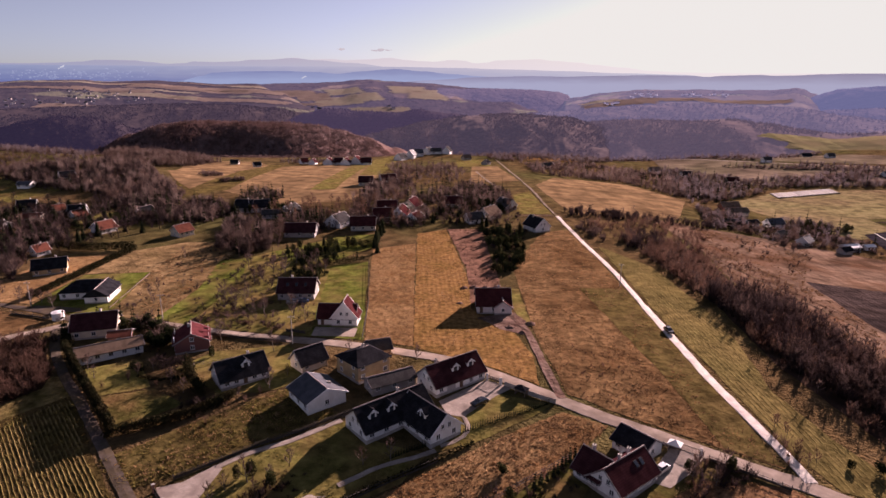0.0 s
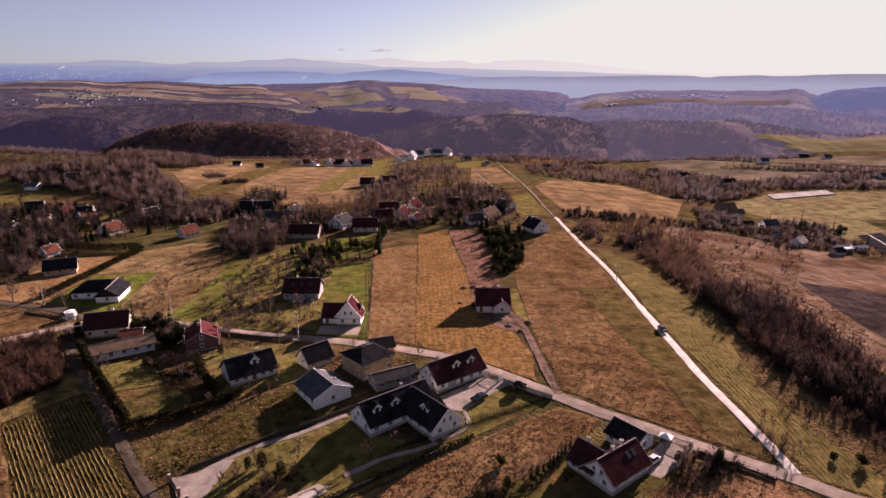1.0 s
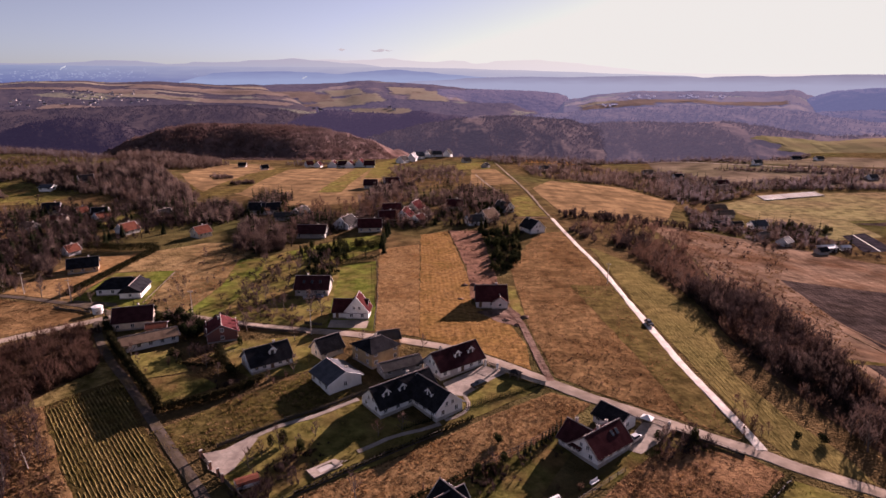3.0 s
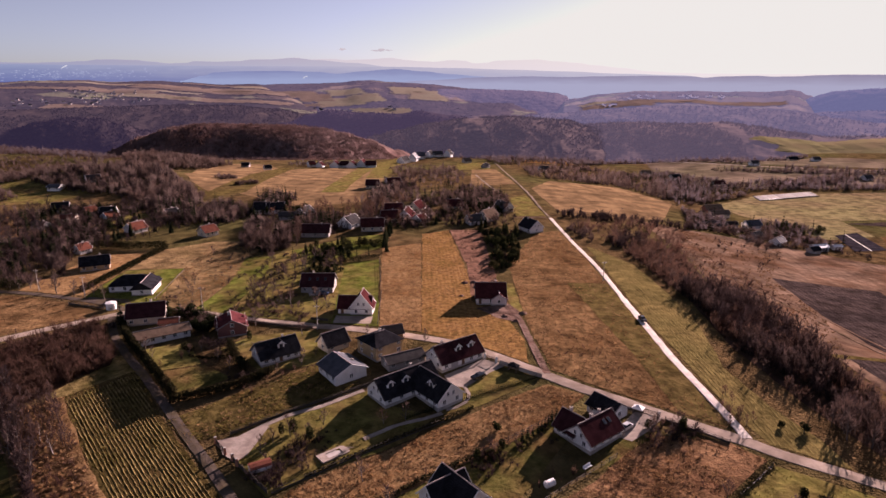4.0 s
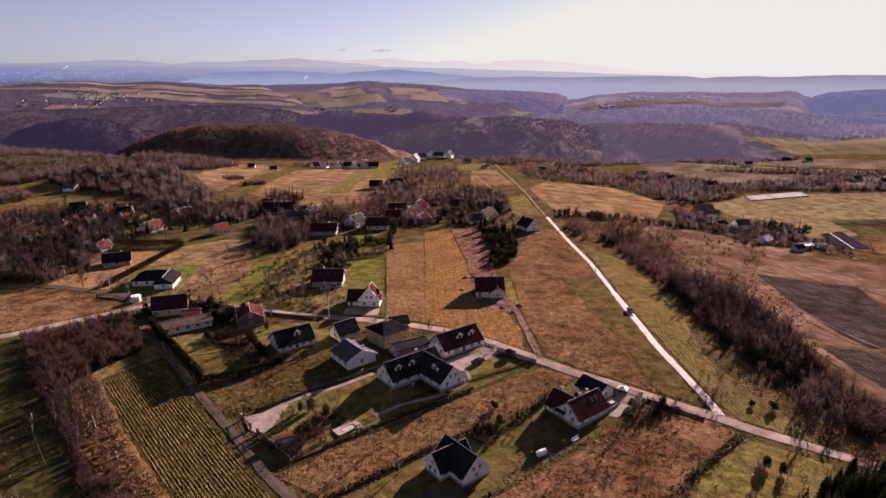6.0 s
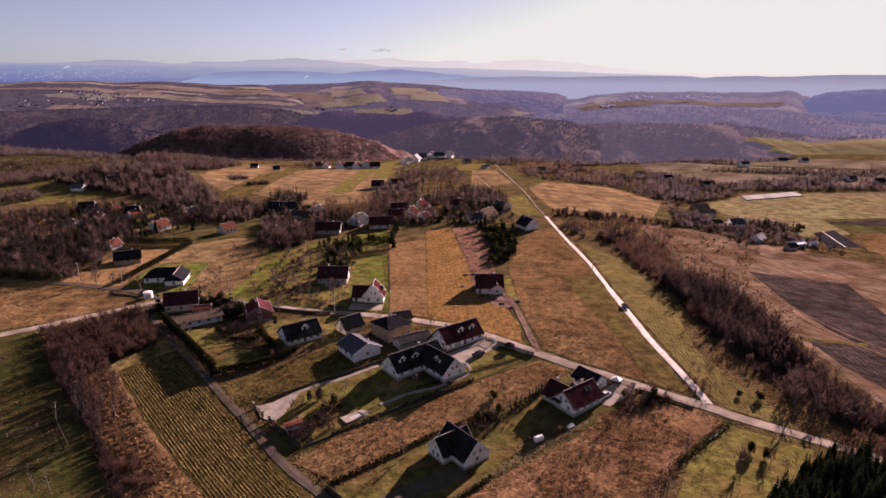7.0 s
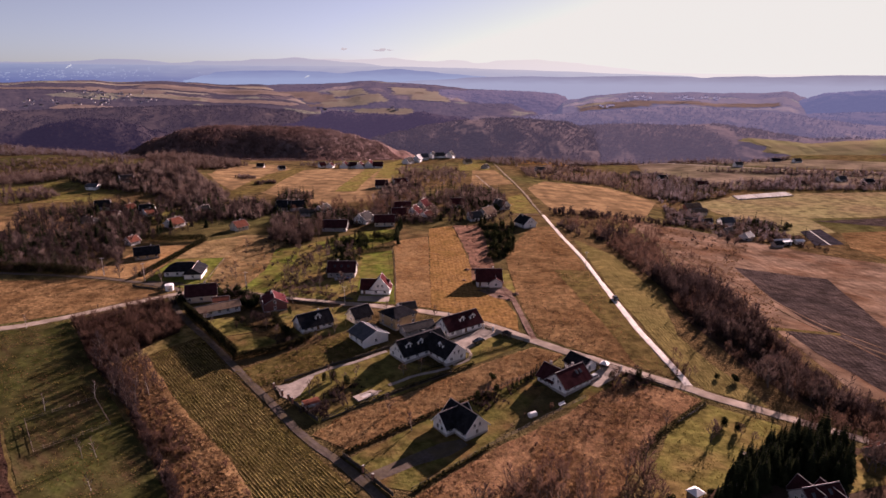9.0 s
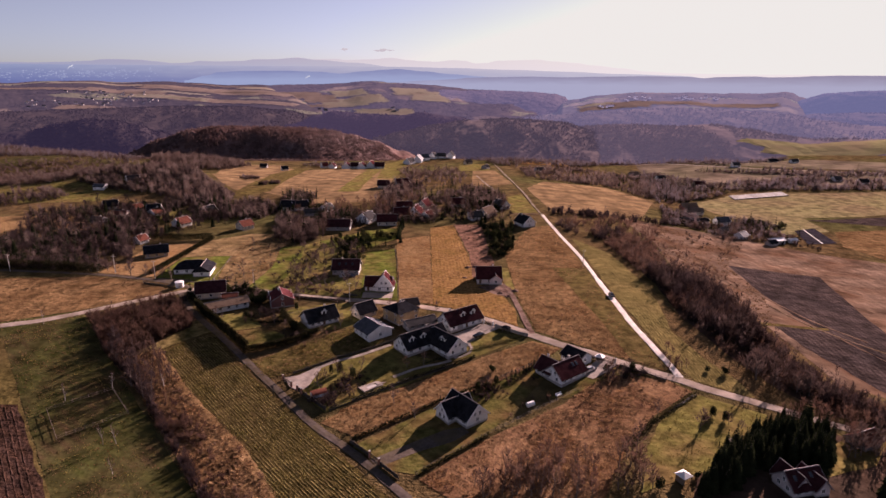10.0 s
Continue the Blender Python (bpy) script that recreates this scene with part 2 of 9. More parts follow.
def tri_mesh(name, v, f, material):
    me = bpy.data.meshes.new(name)
    me.vertices.add(len(v))
    me.vertices.foreach_set("co", np.asarray(v, dtype=np.float32).ravel())
    me.loops.add(len(f) * 3)
    me.loops.foreach_set("vertex_index", np.asarray(f, dtype=np.int32).ravel())
    me.polygons.add(len(f))
    me.polygons.foreach_set("loop_start", np.arange(0, len(f) * 3, 3, dtype=np.int32))
    me.materials.append(material)
    me.update(calc_edges=True)
    return me


def stuff(name, templates, places, material, label, category, rng, **kw):
    v, f = copies(templates, places, rng, **kw)
    return tagged(new(name, tri_mesh(name, v, f, material)), label, category, "", "stuff")


def arrays(shape):
    """A Shape as arrays of vertices and triangles."""
    f = []
    for g in shape.f:
        f += [(g[0], g[i], g[i + 1]) for i in range(1, len(g) - 1)]
    return np.array(shape.v, dtype=float), np.array(f, dtype=int)

# ---- materials ----
W = "World"
M_LAND = mat("dry_land", [(0.075, 0.055, 0.028), (0.17, 0.115, 0.05)], 0.35, (0.10, 0.095, 0.035), 0.012, bumps=0.5, bump_scale=1.2, space=W)
M_FOREST = mat("forest_floor", [(0.05, 0.033, 0.025), (0.10, 0.065, 0.042)], 0.25, (0.07, 0.05, 0.035), 0.03, bumps=0.6, space=W)
M_GOLD = mat("golden_dry_grass", [(0.25, 0.162, 0.07), (0.44, 0.288, 0.135)], 1.3, (0.23, 0.14, 0.06), 0.05, bumps=0.12, space=W, mottle=0.75)
M_GOLD_FAR = mat("far_golden_field", [(0.205, 0.138, 0.068), (0.325, 0.222, 0.112)], 0.25, (0.19, 0.13, 0.066), 0.03, bumps=0.1, lines=(0, 7.0, 0.25, (0.17, 0.115, 0.06)), space=W)
M_GOLD_CUT = mat("golden_stubble", [(0.25, 0.142, 0.052), (0.36, 0.215, 0.082)], 1.6, (0.24, 0.15, 0.05), 0.08, bumps=0.15, lines=(-3, 1.6, 0.45, (0.19, 0.115, 0.035)), space=W)
M_BROWN = mat("brown_meadow", [(0.138, 0.085, 0.038), (0.292, 0.186, 0.084)], 0.6, (0.13, 0.075, 0.032), 0.06, bumps=0.3, lines=(6, 3.0, 0.25, (0.13, 0.09, 0.04)), space=W)
M_STRAW = mat("straw_meadow", [(0.19, 0.135, 0.062), (0.35, 0.25, 0.12)], 0.6, (0.16, 0.115, 0.05), 0.05, bumps=0.3, space=W)
M_REDPLOT = mat("reddish_plot", [(0.17, 0.10, 0.066), (0.32, 0.19, 0.125)], 0.7, (0.14, 0.08, 0.055), 0.05, bumps=0.4, space=W)
M_OLIVE = mat("olive_meadow", [(0.08, 0.066, 0.022), (0.165, 0.13, 0.045)], 0.7, (0.12, 0.09, 0.035), 0.05, bumps=0.2, space=W)
M_ROWS = mat("row_field_grass", [(0.042, 0.035, 0.012), (0.09, 0.07, 0.023)], 1.1, (0.10, 0.07, 0.028), 0.06, bumps=0.2, space=W)
M_VALLEY = mat("valley_grass", [(0.185, 0.165, 0.075), (0.28, 0.25, 0.115)], 0.5, (0.22, 0.165, 0.09), 0.02, bumps=0.2, space=W)
M_ROWTOP = mat("pale_grass_rows", [(0.155, 0.122, 0.043), (0.265, 0.21, 0.086)], 1.4, (0.11, 0.095, 0.03), 0.15, bumps=0.15, space=W)
M_SOWN = mat("sown_rows", [(0.15, 0.13, 0.045), (0.23, 0.195, 0.07)], 1.2, (0.19, 0.15, 0.06), 0.08, bumps=0.12, space=W)
# less saturated valley grass: distance haze put into its colour
M_MUTED = mat("hazed_valley_meadow", [(0.15, 0.12, 0.085), (0.225, 0.18, 0.125)], 0.12, (0.17, 0.155, 0.09), 0.012, bumps=0.2, space=W)
M_LINES = mat("sown_field", [(0.1, 0.084, 0.03), (0.17, 0.14, 0.05)], 0.8, (0.21, 0.165, 0.06), 0.06, bumps=0.2, space=W)
M_LAWN = mat("lawn", [(0.085, 0.115, 0.02), (0.175, 0.2, 0.04)], 0.8, (0.15, 0.125, 0.04), 0.09, bumps=0.12, space=W)
M_LAWN_DRY = mat("winter_lawn", [(0.12, 0.118, 0.03), (0.215, 0.19, 0.058)], 0.9, (0.18, 0.13, 0.05), 0.09, bumps=0.14, space=W)
M_LAWN_DIM = mat("tired_lawn", [(0.075, 0.078, 0.02), (0.16, 0.145, 0.045)], 0.9, (0.15, 0.10, 0.04), 0.12, bumps=0.15, space=W)
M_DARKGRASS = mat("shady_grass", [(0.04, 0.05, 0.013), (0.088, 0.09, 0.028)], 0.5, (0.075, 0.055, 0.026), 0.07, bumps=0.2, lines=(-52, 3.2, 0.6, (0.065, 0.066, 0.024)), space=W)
M_PLOW = mat("ploughed_earth", [(0.048, 0.027, 0.016), (0.09, 0.05, 0.03)], 0.8, (0.06, 0.036, 0.028), 0.05, bumps=0.4, lines=(-50, 2.2, 0.5, (0.03, 0.021, 0.018)), space=W)
M_PLOW_R = mat("ploughed_earth_grey", [(0.056, 0.043, 0.037), (0.108, 0.083, 0.07)], 0.5, (0.05, 0.04, 0.036), 0.05, bumps=0.5, lines=(4, 2.0, 0.55, (0.03, 0.024, 0.024)), space=W)
M_TAN = mat("tan_hillside", [(0.15, 0.104, 0.072), (0.275, 0.195, 0.13)], 0.22, (0.13, 0.074, 0.042), 0.045, bumps=0.6, lines=(2, 4.0, 0.3, (0.13, 0.088, 0.058)), space=W)
M_SCRUB = mat("scrub_floor", [(0.075, 0.047, 0.028), (0.16, 0.10, 0.052)], 0.7, (0.08, 0.045, 0.028), 0.08, bumps=0.5, space=W)
M_REED = mat("matted_reeds", [(0.17, 0.098, 0.052), (0.36, 0.22, 0.11)], 1.6, (0.15, 0.082, 0.042), 0.09, bumps=0.22, space=W, mottle=0.7)
# far fields are lightened and greyed in colour to stand for haze
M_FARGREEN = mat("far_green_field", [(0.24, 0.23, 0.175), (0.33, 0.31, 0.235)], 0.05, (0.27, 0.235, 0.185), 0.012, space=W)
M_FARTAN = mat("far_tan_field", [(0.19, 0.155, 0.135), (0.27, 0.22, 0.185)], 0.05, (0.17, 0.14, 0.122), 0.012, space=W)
M_GRAVEL = mat("white_gravel", [(0.76, 0.72, 0.62), (0.93, 0.89, 0.79)], 1.5, (0.72, 0.66, 0.60), 0.2, bumps=0.05, space=W, mottle=0.35)
M_ROAD = mat("pale_asphalt", [(0.36, 0.305, 0.245), (0.47, 0.405, 0.325)], 1.2, (0.26, 0.215, 0.165), 0.15, bumps=0.03, space=W, mottle=0.35)
M_LANE = mat("worn_lane", [(0.085, 0.071, 0.06), (0.15, 0.127, 0.106)], 1.0, (0.12, 0.098, 0.06), 0.2, bumps=0.05, space=W, mottle=0.35)
M_TRACK = mat("dirt_track", [(0.14, 0.098, 0.068), (0.24, 0.172, 0.122)], 1.0, (0.13, 0.095, 0.055), 0.3, bumps=0.08, space=W)
M_DIRT = mat("churned_dirt", [(0.175, 0.122, 0.092), (0.265, 0.19, 0.15)], 0.8, (0.17, 0.10, 0.075), 0.16, bumps=0.35, space=W)
M_PATHFAR = mat("grassy_gravel", [(0.25, 0.21, 0.165), (0.36, 0.31, 0.26)], 0.8, (0.20, 0.165, 0.10), 0.15, bumps=0.05, space=W, mottle=0.35)
M_PAVE = mat("paving", [(0.36, 0.32, 0.265), (0.48, 0.43, 0.36)], 2.0, (0.31, 0.27, 0.225), 0.3, bumps=0.02, space=W, mottle=0.35)
M_CONCRETE = mat("concrete", [(0.32, 0.30, 0.27), (0.45, 0.42, 0.38)], 3.0, (0.28, 0.25, 0.22), 0.5, bumps=0.01)
M_WHITE = mat("white_render", [(0.70, 0.69, 0.67), (0.80, 0.79, 0.77)], 1.2, (0.66, 0.64, 0.61), 0.4, rough=0.8, bumps=0.01, vary=0.05)
M_CREAM = mat("cream_render", [(0.55, 0.47, 0.36), (0.66, 0.57, 0.44)], 1.2, (0.50, 0.42, 0.32), 0.4, rough=0.85, bumps=0.01)
M_OCHRE = mat("ochre_render", [(0.42, 0.29, 0.15), (0.52, 0.37, 0.20)], 1.0, (0.36, 0.25, 0.14), 0.4, rough=0.9, bumps=0.01)
M_PINK = mat("red_brick_render", [(0.15, 0.06, 0.055), (0.2, 0.085, 0.075)], 2.0, (0.2, 0.08, 0.065), 0.5, rough=0.9, bumps=0.02)
M_LILAC = mat("pale_render", [(0.52, 0.45, 0.43), (0.62, 0.55, 0.53)], 1.2, (0.48, 0.42, 0.40), 0.4, rough=0.85)
M_GREYWALL = mat("grey_render", [(0.33, 0.30, 0.28), (0.44, 0.41, 0.38)], 1.0, (0.28, 0.25, 0.23), 0.5, rough=0.9)
M_BRICK = mat("old_brick", [(0.30, 0.13, 0.085), (0.42, 0.19, 0.125)], 3.0, (0.26, 0.13, 0.09), 0.6, rough=0.9)


def tile_mat(name, a, b, rough=0.55, gap=0.33, spec=0.0):
    rough = min(0.9, rough + 0.2)
    return mat(name, [a, b], 2.5, tuple(0.8 * c for c in a), 0.5, rough=rough, bumps=0.03, bump_scale=4.0, spec=spec,
               lines=(90, gap, 0.35, tuple(0.55 * c for c in a)))


M_R_BLACK = tile_mat("black_tiles", (0.016, 0.016, 0.019), (0.034, 0.033, 0.038), 0.55)
M_R_RED = tile_mat("dark_red_tiles", (0.058, 0.017, 0.018), (0.095, 0.027, 0.026), 0.5)
M_R_MAROON = tile_mat("maroon_tiles", (0.046, 0.017, 0.019), (0.074, 0.027, 0.029), 0.5)
M_R_ORANGE = tile_mat("orange_tiles", (0.125, 0.047, 0.033), (0.185, 0.07, 0.047), 0.6)
M_R_PINK = tile_mat("bright_red_sheet", (0.085, 0.026, 0.028), (0.12, 0.036, 0.037), 0.45)
M_R_GREY = tile_mat("grey_sheet", (0.055, 0.052, 0.052), (0.09, 0.084, 0.082), 0.65)
M_R_SLATE = tile_mat("slate_blue_sheet", (0.068, 0.071, 0.083), (0.10, 0.105, 0.118), 0.4, spec=0.05)
M_R_BROWN = tile_mat("brown_eternit", (0.15, 0.105, 0.075), (0.22, 0.155, 0.115), 0.8)
M_PALESTACK = mat("rendered_chimney", [(0.50, 0.45, 0.42), (0.62, 0.57, 0.53)], 2.0, (0.40, 0.34, 0.31), 0.8, rough=0.9)
# pale ridge colour paints the line of sun along the roofs
M_RIDGE = mat("sunlit_ridge", [(0.26, 0.21, 0.20), (0.38, 0.32, 0.30)], 3.0, (0.22, 0.17, 0.16), 0.6, rough=0.8)
# lighter grey boards stand for sun caught on the gable edges
M_VERGE = mat("sunlit_verge_board", [(0.20, 0.17, 0.165), (0.30, 0.26, 0.25)], 3.0, (0.16, 0.13, 0.125), 0.6, rough=0.8)
M_TRIM = mat("white_trim", [(0.74, 0.73, 0.72), (0.82, 0.81, 0.80)], 4, rough=0.5)
M_DARKTRIM = mat("dark_trim", [(0.045, 0.035, 0.03), (0.07, 0.055, 0.045)], 4, rough=0.6)
M_GLASS = mat("window_glass", [(0.02, 0.025, 0.032), (0.035, 0.04, 0.05)], 2, rough=0.08, spec=0.8)
M_DOOR = mat("brown_door", [(0.10, 0.05, 0.028), (0.15, 0.08, 0.045)], 5, rough=0.6)
M_GATE = mat("garage_door", [(0.30, 0.28, 0.27), (0.38, 0.36, 0.35)], 5, rough=0.5)
M_WOOD = mat("weathered_wood", [(0.11, 0.082, 0.06), (0.19, 0.145, 0.11)], 4, rough=0.9, bumps=0.01)
M_METAL = mat("dull_metal", [(0.35, 0.35, 0.36), (0.48, 0.48, 0.49)], 6, rough=0.4, metal=0.8)
M_FENCE = mat("dark_fence", [(0.035, 0.028, 0.024), (0.06, 0.05, 0.042)], 5, rough=0.7)
M_BARK = mat("grey_brown_bark", [(0.09, 0.07, 0.056), (0.16, 0.127, 0.105)], 3, rough=0.95, bumps=0.02)
M_TWIG = mat("bare_twigs", [(0.095, 0.068, 0.058), (0.17, 0.125, 0.105)], 0.6, (0.09, 0.056, 0.042), 0.15, rough=0.95, space=W, thin=0.3)
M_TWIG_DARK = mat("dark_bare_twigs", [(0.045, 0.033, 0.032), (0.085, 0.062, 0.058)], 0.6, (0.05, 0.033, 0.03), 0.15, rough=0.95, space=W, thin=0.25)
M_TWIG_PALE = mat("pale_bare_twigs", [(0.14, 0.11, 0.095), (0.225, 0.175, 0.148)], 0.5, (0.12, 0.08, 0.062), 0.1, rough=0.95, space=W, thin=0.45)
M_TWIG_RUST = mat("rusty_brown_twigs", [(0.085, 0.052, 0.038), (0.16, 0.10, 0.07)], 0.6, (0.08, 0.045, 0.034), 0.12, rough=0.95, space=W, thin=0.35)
# greyer, paler twigs: distance haze mixed into the colour of far groves
M_TWIG_HAZE = mat("haze_tinted_twigs", [(0.135, 0.116, 0.114), (0.2, 0.17, 0.164)], 0.4, (0.17, 0.14, 0.145), 0.05, rough=0.95, space=W, thin=0.4)
M_TWIG_RED = mat("russet_twigs", [(0.11, 0.067, 0.048), (0.2, 0.128, 0.088)], 0.6, (0.12, 0.066, 0.045), 0.15, rough=0.95, space=W, thin=0.4)
# hill floor and trees are lightened in base colour to stand for haze
M_HILLWOOD = mat("hill_woods", [(0.15, 0.11, 0.1), (0.215, 0.155, 0.14)], 0.2, (0.15, 0.09, 0.075), 0.008, rough=0.95, bumps=0.8, bump_scale=0.25, space=W)
M_HILLTREE = mat("hill_trees", [(0.18, 0.132, 0.122), (0.25, 0.182, 0.165)], 0.12, (0.20, 0.125, 0.105), 0.008, rough=0.95, space=W, thin=0.2)
M_ACROSS = mat("opposite_slope_field", [(0.26, 0.245, 0.115), (0.37, 0.345, 0.17)], 0.08, (0.32, 0.26, 0.15), 0.015, space=W)
M_BIRCH = mat("birch_bark", [(0.26, 0.23, 0.20), (0.40, 0.36, 0.32)], 2.5, (0.2, 0.17, 0.15), 1.2, rough=0.8)
M_NEEDLE = mat("dark_needles", [(0.011, 0.017, 0.009), (0.028, 0.034, 0.015)], 1.5, (0.03, 0.036, 0.016), 0.2, rough=0.85, space=W, thin=0.15)
M_PINE = mat("olive_needles", [(0.03, 0.042, 0.015), (0.065, 0.072, 0.028)], 1.5, (0.055, 0.05, 0.022), 0.2, rough=0.85, space=W, thin=0.2)
M_HEDGE = mat("hedge_leaves", [(0.016, 0.02, 0.01), (0.036, 0.038, 0.017)], 2.0, (0.05, 0.042, 0.02), 0.3, rough=0.9, space=W, thin=0.2)
M_TUFT = mat("dry_tufts", [(0.28, 0.18, 0.085), (0.5, 0.34, 0.17)], 1.4, (0.32, 0.18, 0.07), 0.08, rough=0.95, space=W, thin=0.5)
M_TUFT_G = mat("green_tufts", [(0.15, 0.14, 0.038), (0.28, 0.235, 0.07)], 1.4, (0.22, 0.17, 0.055), 0.08, rough=0.95, space=W, thin=0.5)
M_TUFT_B = mat("brown_tufts", [(0.14, 0.09, 0.05), (0.28, 0.18, 0.098)], 1.4, (0.19, 0.105, 0.05), 0.08, rough=0.95, space=W, thin=0.5)

# ---- the land: one sheet to the horizon ----
def spread(lo, hi, step, far_lo, far_hi, grow):
    """Grid lines: even between lo and hi, ever wider beyond."""
    out = [lo + i * step for i in range(int((hi - lo) / step) + 1)]
    s, a = step, out[-1]
    while a < far_hi:
        s *= grow
        a = min(a + s, far_hi)
        out.append(a)
    s, a = step, lo
    while a > far_lo:
        s *= grow
        a = max(a - s, far_lo)
        out.insert(0, a)
    return out


gx = spread(-330, 420, 10, -4700, 4700, 1.07)
gy = spread(20, 960, 10, -500, 4450, 1.035)
land = Shape()
land.v = [(x, y, ground_z(x, y)) for y in gy for x in gx]
nx_ = len(gx)
land.f = [(j * nx_ + i, j * nx_ + i + 1, (j + 1) * nx_ + i + 1, (j + 1) * nx_ + i) for j in range(len(gy) - 1) for i in range(nx_ - 1)]
ground = solo("ground", land, M_LAND, "rolling winter farmland of dry brown grass", "ground", "structure")
ground.data.polygons.foreach_set("use_smooth", [True] * len(ground.data.polygons))

# ---- roads ----
MAIN_ROAD = [(-270, 103), (-215, 121), (-182.5, 133.7), (-171.4, 137.6), (-158.9, 145.7), (-147.3, 155.5), (-132.8, 167.2), (-124.4, 173.4),
             (-115.9, 175.4), (-98.4, 172.3), (-83.5, 167.4), (-70, 163.6), (-49.6, 159.5), (-39.8, 157.2), (-23.7, 152), (-11.6, 147.1),
             (-3.1, 141.1), (8.5, 131.5), (19.9, 122), (30.4, 114.8), (40, 108.2), (49, 102.8), (56, 99), (63, 94.2), (73.3, 89.2),
             (82, 84.6), (90.6, 80), (104, 72.5), (125, 61), (150, 46)]
WHITE_ROAD = [(57.2, 100), (56.4, 109), (54.6, 122), (52.6, 138), (52.1, 160), (51.6, 188), (51.3, 227), (48.6, 270), (46.4, 321), (44.8, 345), (44.0, 382), (42.3, 431), (40.7, 499), (40.5, 579), (40, 640)]
LANE = [(-128.5, 169), (-121.5, 156), (-110.6, 141), (-98.6, 127), (-84, 109.3), (-66.8, 88.5), (-53.8, 72.4), (-43.2, 62), (-30.5, 47), (-20, 34), (-8, 18)]
ribbon("road", MAIN_ROAD, 4.2, M_ROAD, "pale worn asphalt village road crossing the fields")
ribbon("road", WHITE_ROAD[:6], 2.6, M_GRAVEL, "straight white gravel field road", lift=0.16)
ribbon("road", WHITE_ROAD[5:9], 2.1, M_GRAVEL, "narrowing middle of the white gravel road", lift=0.17)
ribbon("road", WHITE_ROAD[8:], 1.5, M_PATHFAR, "far end of the gravel road, worn and grassy", lift=0.2, wobble=0.3)
ribbon("road", [(13, 505), (17, 450), (22, 405)], 1.6, M_PATHFAR, "narrow track between far paddocks", lift=0.2, wobble=0.3)
ribbon("road", LANE, 2.6, M_LANE, "narrow worn lane beside the row field", lift=0.14)
ribbon("road", [(-127, 175.5), (-141, 183), (-174, 193), (-221, 199.5), (-290, 206)], 2.8, M_LANE, "dark lane between hedges", lift=0.1)
ribbon("road", [(13.9, 128), (12.9, 137.5), (12.1, 146.6), (11.4, 157.3), (10.4, 168), (7.8, 178), (6.6, 183)], 2.3, M_DIRT, "pinkish dirt track up to a new house", lift=0.16, wobble=0.15)
patch("field", [(-3.6, 177), (3, 179.5), (8.6, 181), (11.4, 174), (9.5, 164), (3, 168)], M_DIRT, "churned bare earth in front of a new house", lift=0.14, edge=0.9)

ribbon("road", [(46.6, 323), (34, 322), (24, 320)], 2.6, M_TRACK, "short gravel access to a white house", lift=0.12)
ribbon("road", [(219, 690), (300, 640), (420, 600), (600, 570)], 5, M_ROAD, "far valley road", lift=0.5)
ribbon("road", [(103, 262), (112, 228), (121, 190), (128, 160), (141, 140), (175, 112)], 1.4, M_TRACK, "faint wheel track on the hillside", lift=0.16)
ribbon("road", [(106, 262), (116, 228), (126, 192), (134, 162), (146, 143)], 1.2, M_TAN, "faint wheel track on the hillside", lift=0.16)

# ---- fields near the roads ----
P_ROWS = [(-115.2, 115.9), (-101.5, 131), (-86.5, 108.6), (-42, 56), (-26, 36), (-54, 36), (-71.6, 63.2), (-96.5, 91.1)]
P_STRIP = [(-127, 107.6), (-115.2, 115.9), (-96.5, 91.1), (-71.6, 63.2), (-53, 36), (-70, 36), (-108.9, 88)]
P_EDGE = [(-117.5, 114.6), (-115.2, 116.4), (-96.2, 91.6), (-71.2, 63.6), (-52.4, 36), (-54.6, 36), (-73.6, 62.2), (-98.4, 90.2)]
P_GREENL = [(-181.8, 131), (-156.2, 143.5), (-127, 107.6), (-70, 36), (-104, 36), (-140.7, 82), (-173.3, 123)]
P_SCRUBL = [(-155, 143.5), (-131, 163), (-126.5, 158), (-118, 147), (-112.5, 139), (-111, 133), (-116, 126), (-119.5, 118), (-128, 108)]
P_REED = [(-24, 49), (-4.5, 68), (17.4, 84), (33, 100), (52, 98.5), (58.2, 92), (43, 79), (30, 63), (18, 40), (-8, 34)]
P_HAY = [(-52.5, 74), (-44, 84.5), (-22.5, 98), (-5, 111), (13, 122.5), (22, 117), (12, 106), (-6.9, 91.8), (-24, 80), (-41, 66.5)]
P_GOLD1 = [(-43.9, 255.7), (-26.2, 264.9), (-22.2, 156), (-36.4, 160.5)]
P_GOLD2 = [(-26, 283), (-12.3, 291), (-6, 230), (-4.6, 205), (-5, 185), (7, 165), (10.2, 150), (9.5, 134), (-3.1, 144.5), (-22.2, 155.5)]
P_FIELDC = [(12.8, 230.8), (33.2, 285), (49, 292), (49.5, 199), (50.3, 160), (52.5, 122), (54, 104), (43.2, 110), (31.3, 118), (15.5, 130), (14, 148), (12.8, 166), (12.9, 204)]
P_FIELDD = [(54.2, 262), (69, 236), (72, 198), (71, 165), (66, 134), (70, 115), (76, 101), (77, 90.5), (62, 98), (58.6, 108), (56.3, 130), (54.3, 160), (54, 200)]
P_WOODLOW = [(77, 205), (90, 212), (104, 200), (107, 158), (101, 140), (104, 114), (118, 84), (110, 79), (98, 88), (92, 104), (88, 120), (82, 132), (77, 146), (79, 165)]
P_WOODR = [(72, 258), (88, 280), (102, 270), (98, 235), (92, 200), (107, 158), (104, 114), (118, 84), (110, 77), (98, 84), (88, 97), (80, 120), (75, 150), (78, 190), (75, 230)]
patch("field", P_ROWS, M_ROWS, "olive field with raised grass rows beside the lane", lift=0.06)
patch("field", P_STRIP, M_BROWN, "overgrown strip of russet scrub ground", lift=0.09)
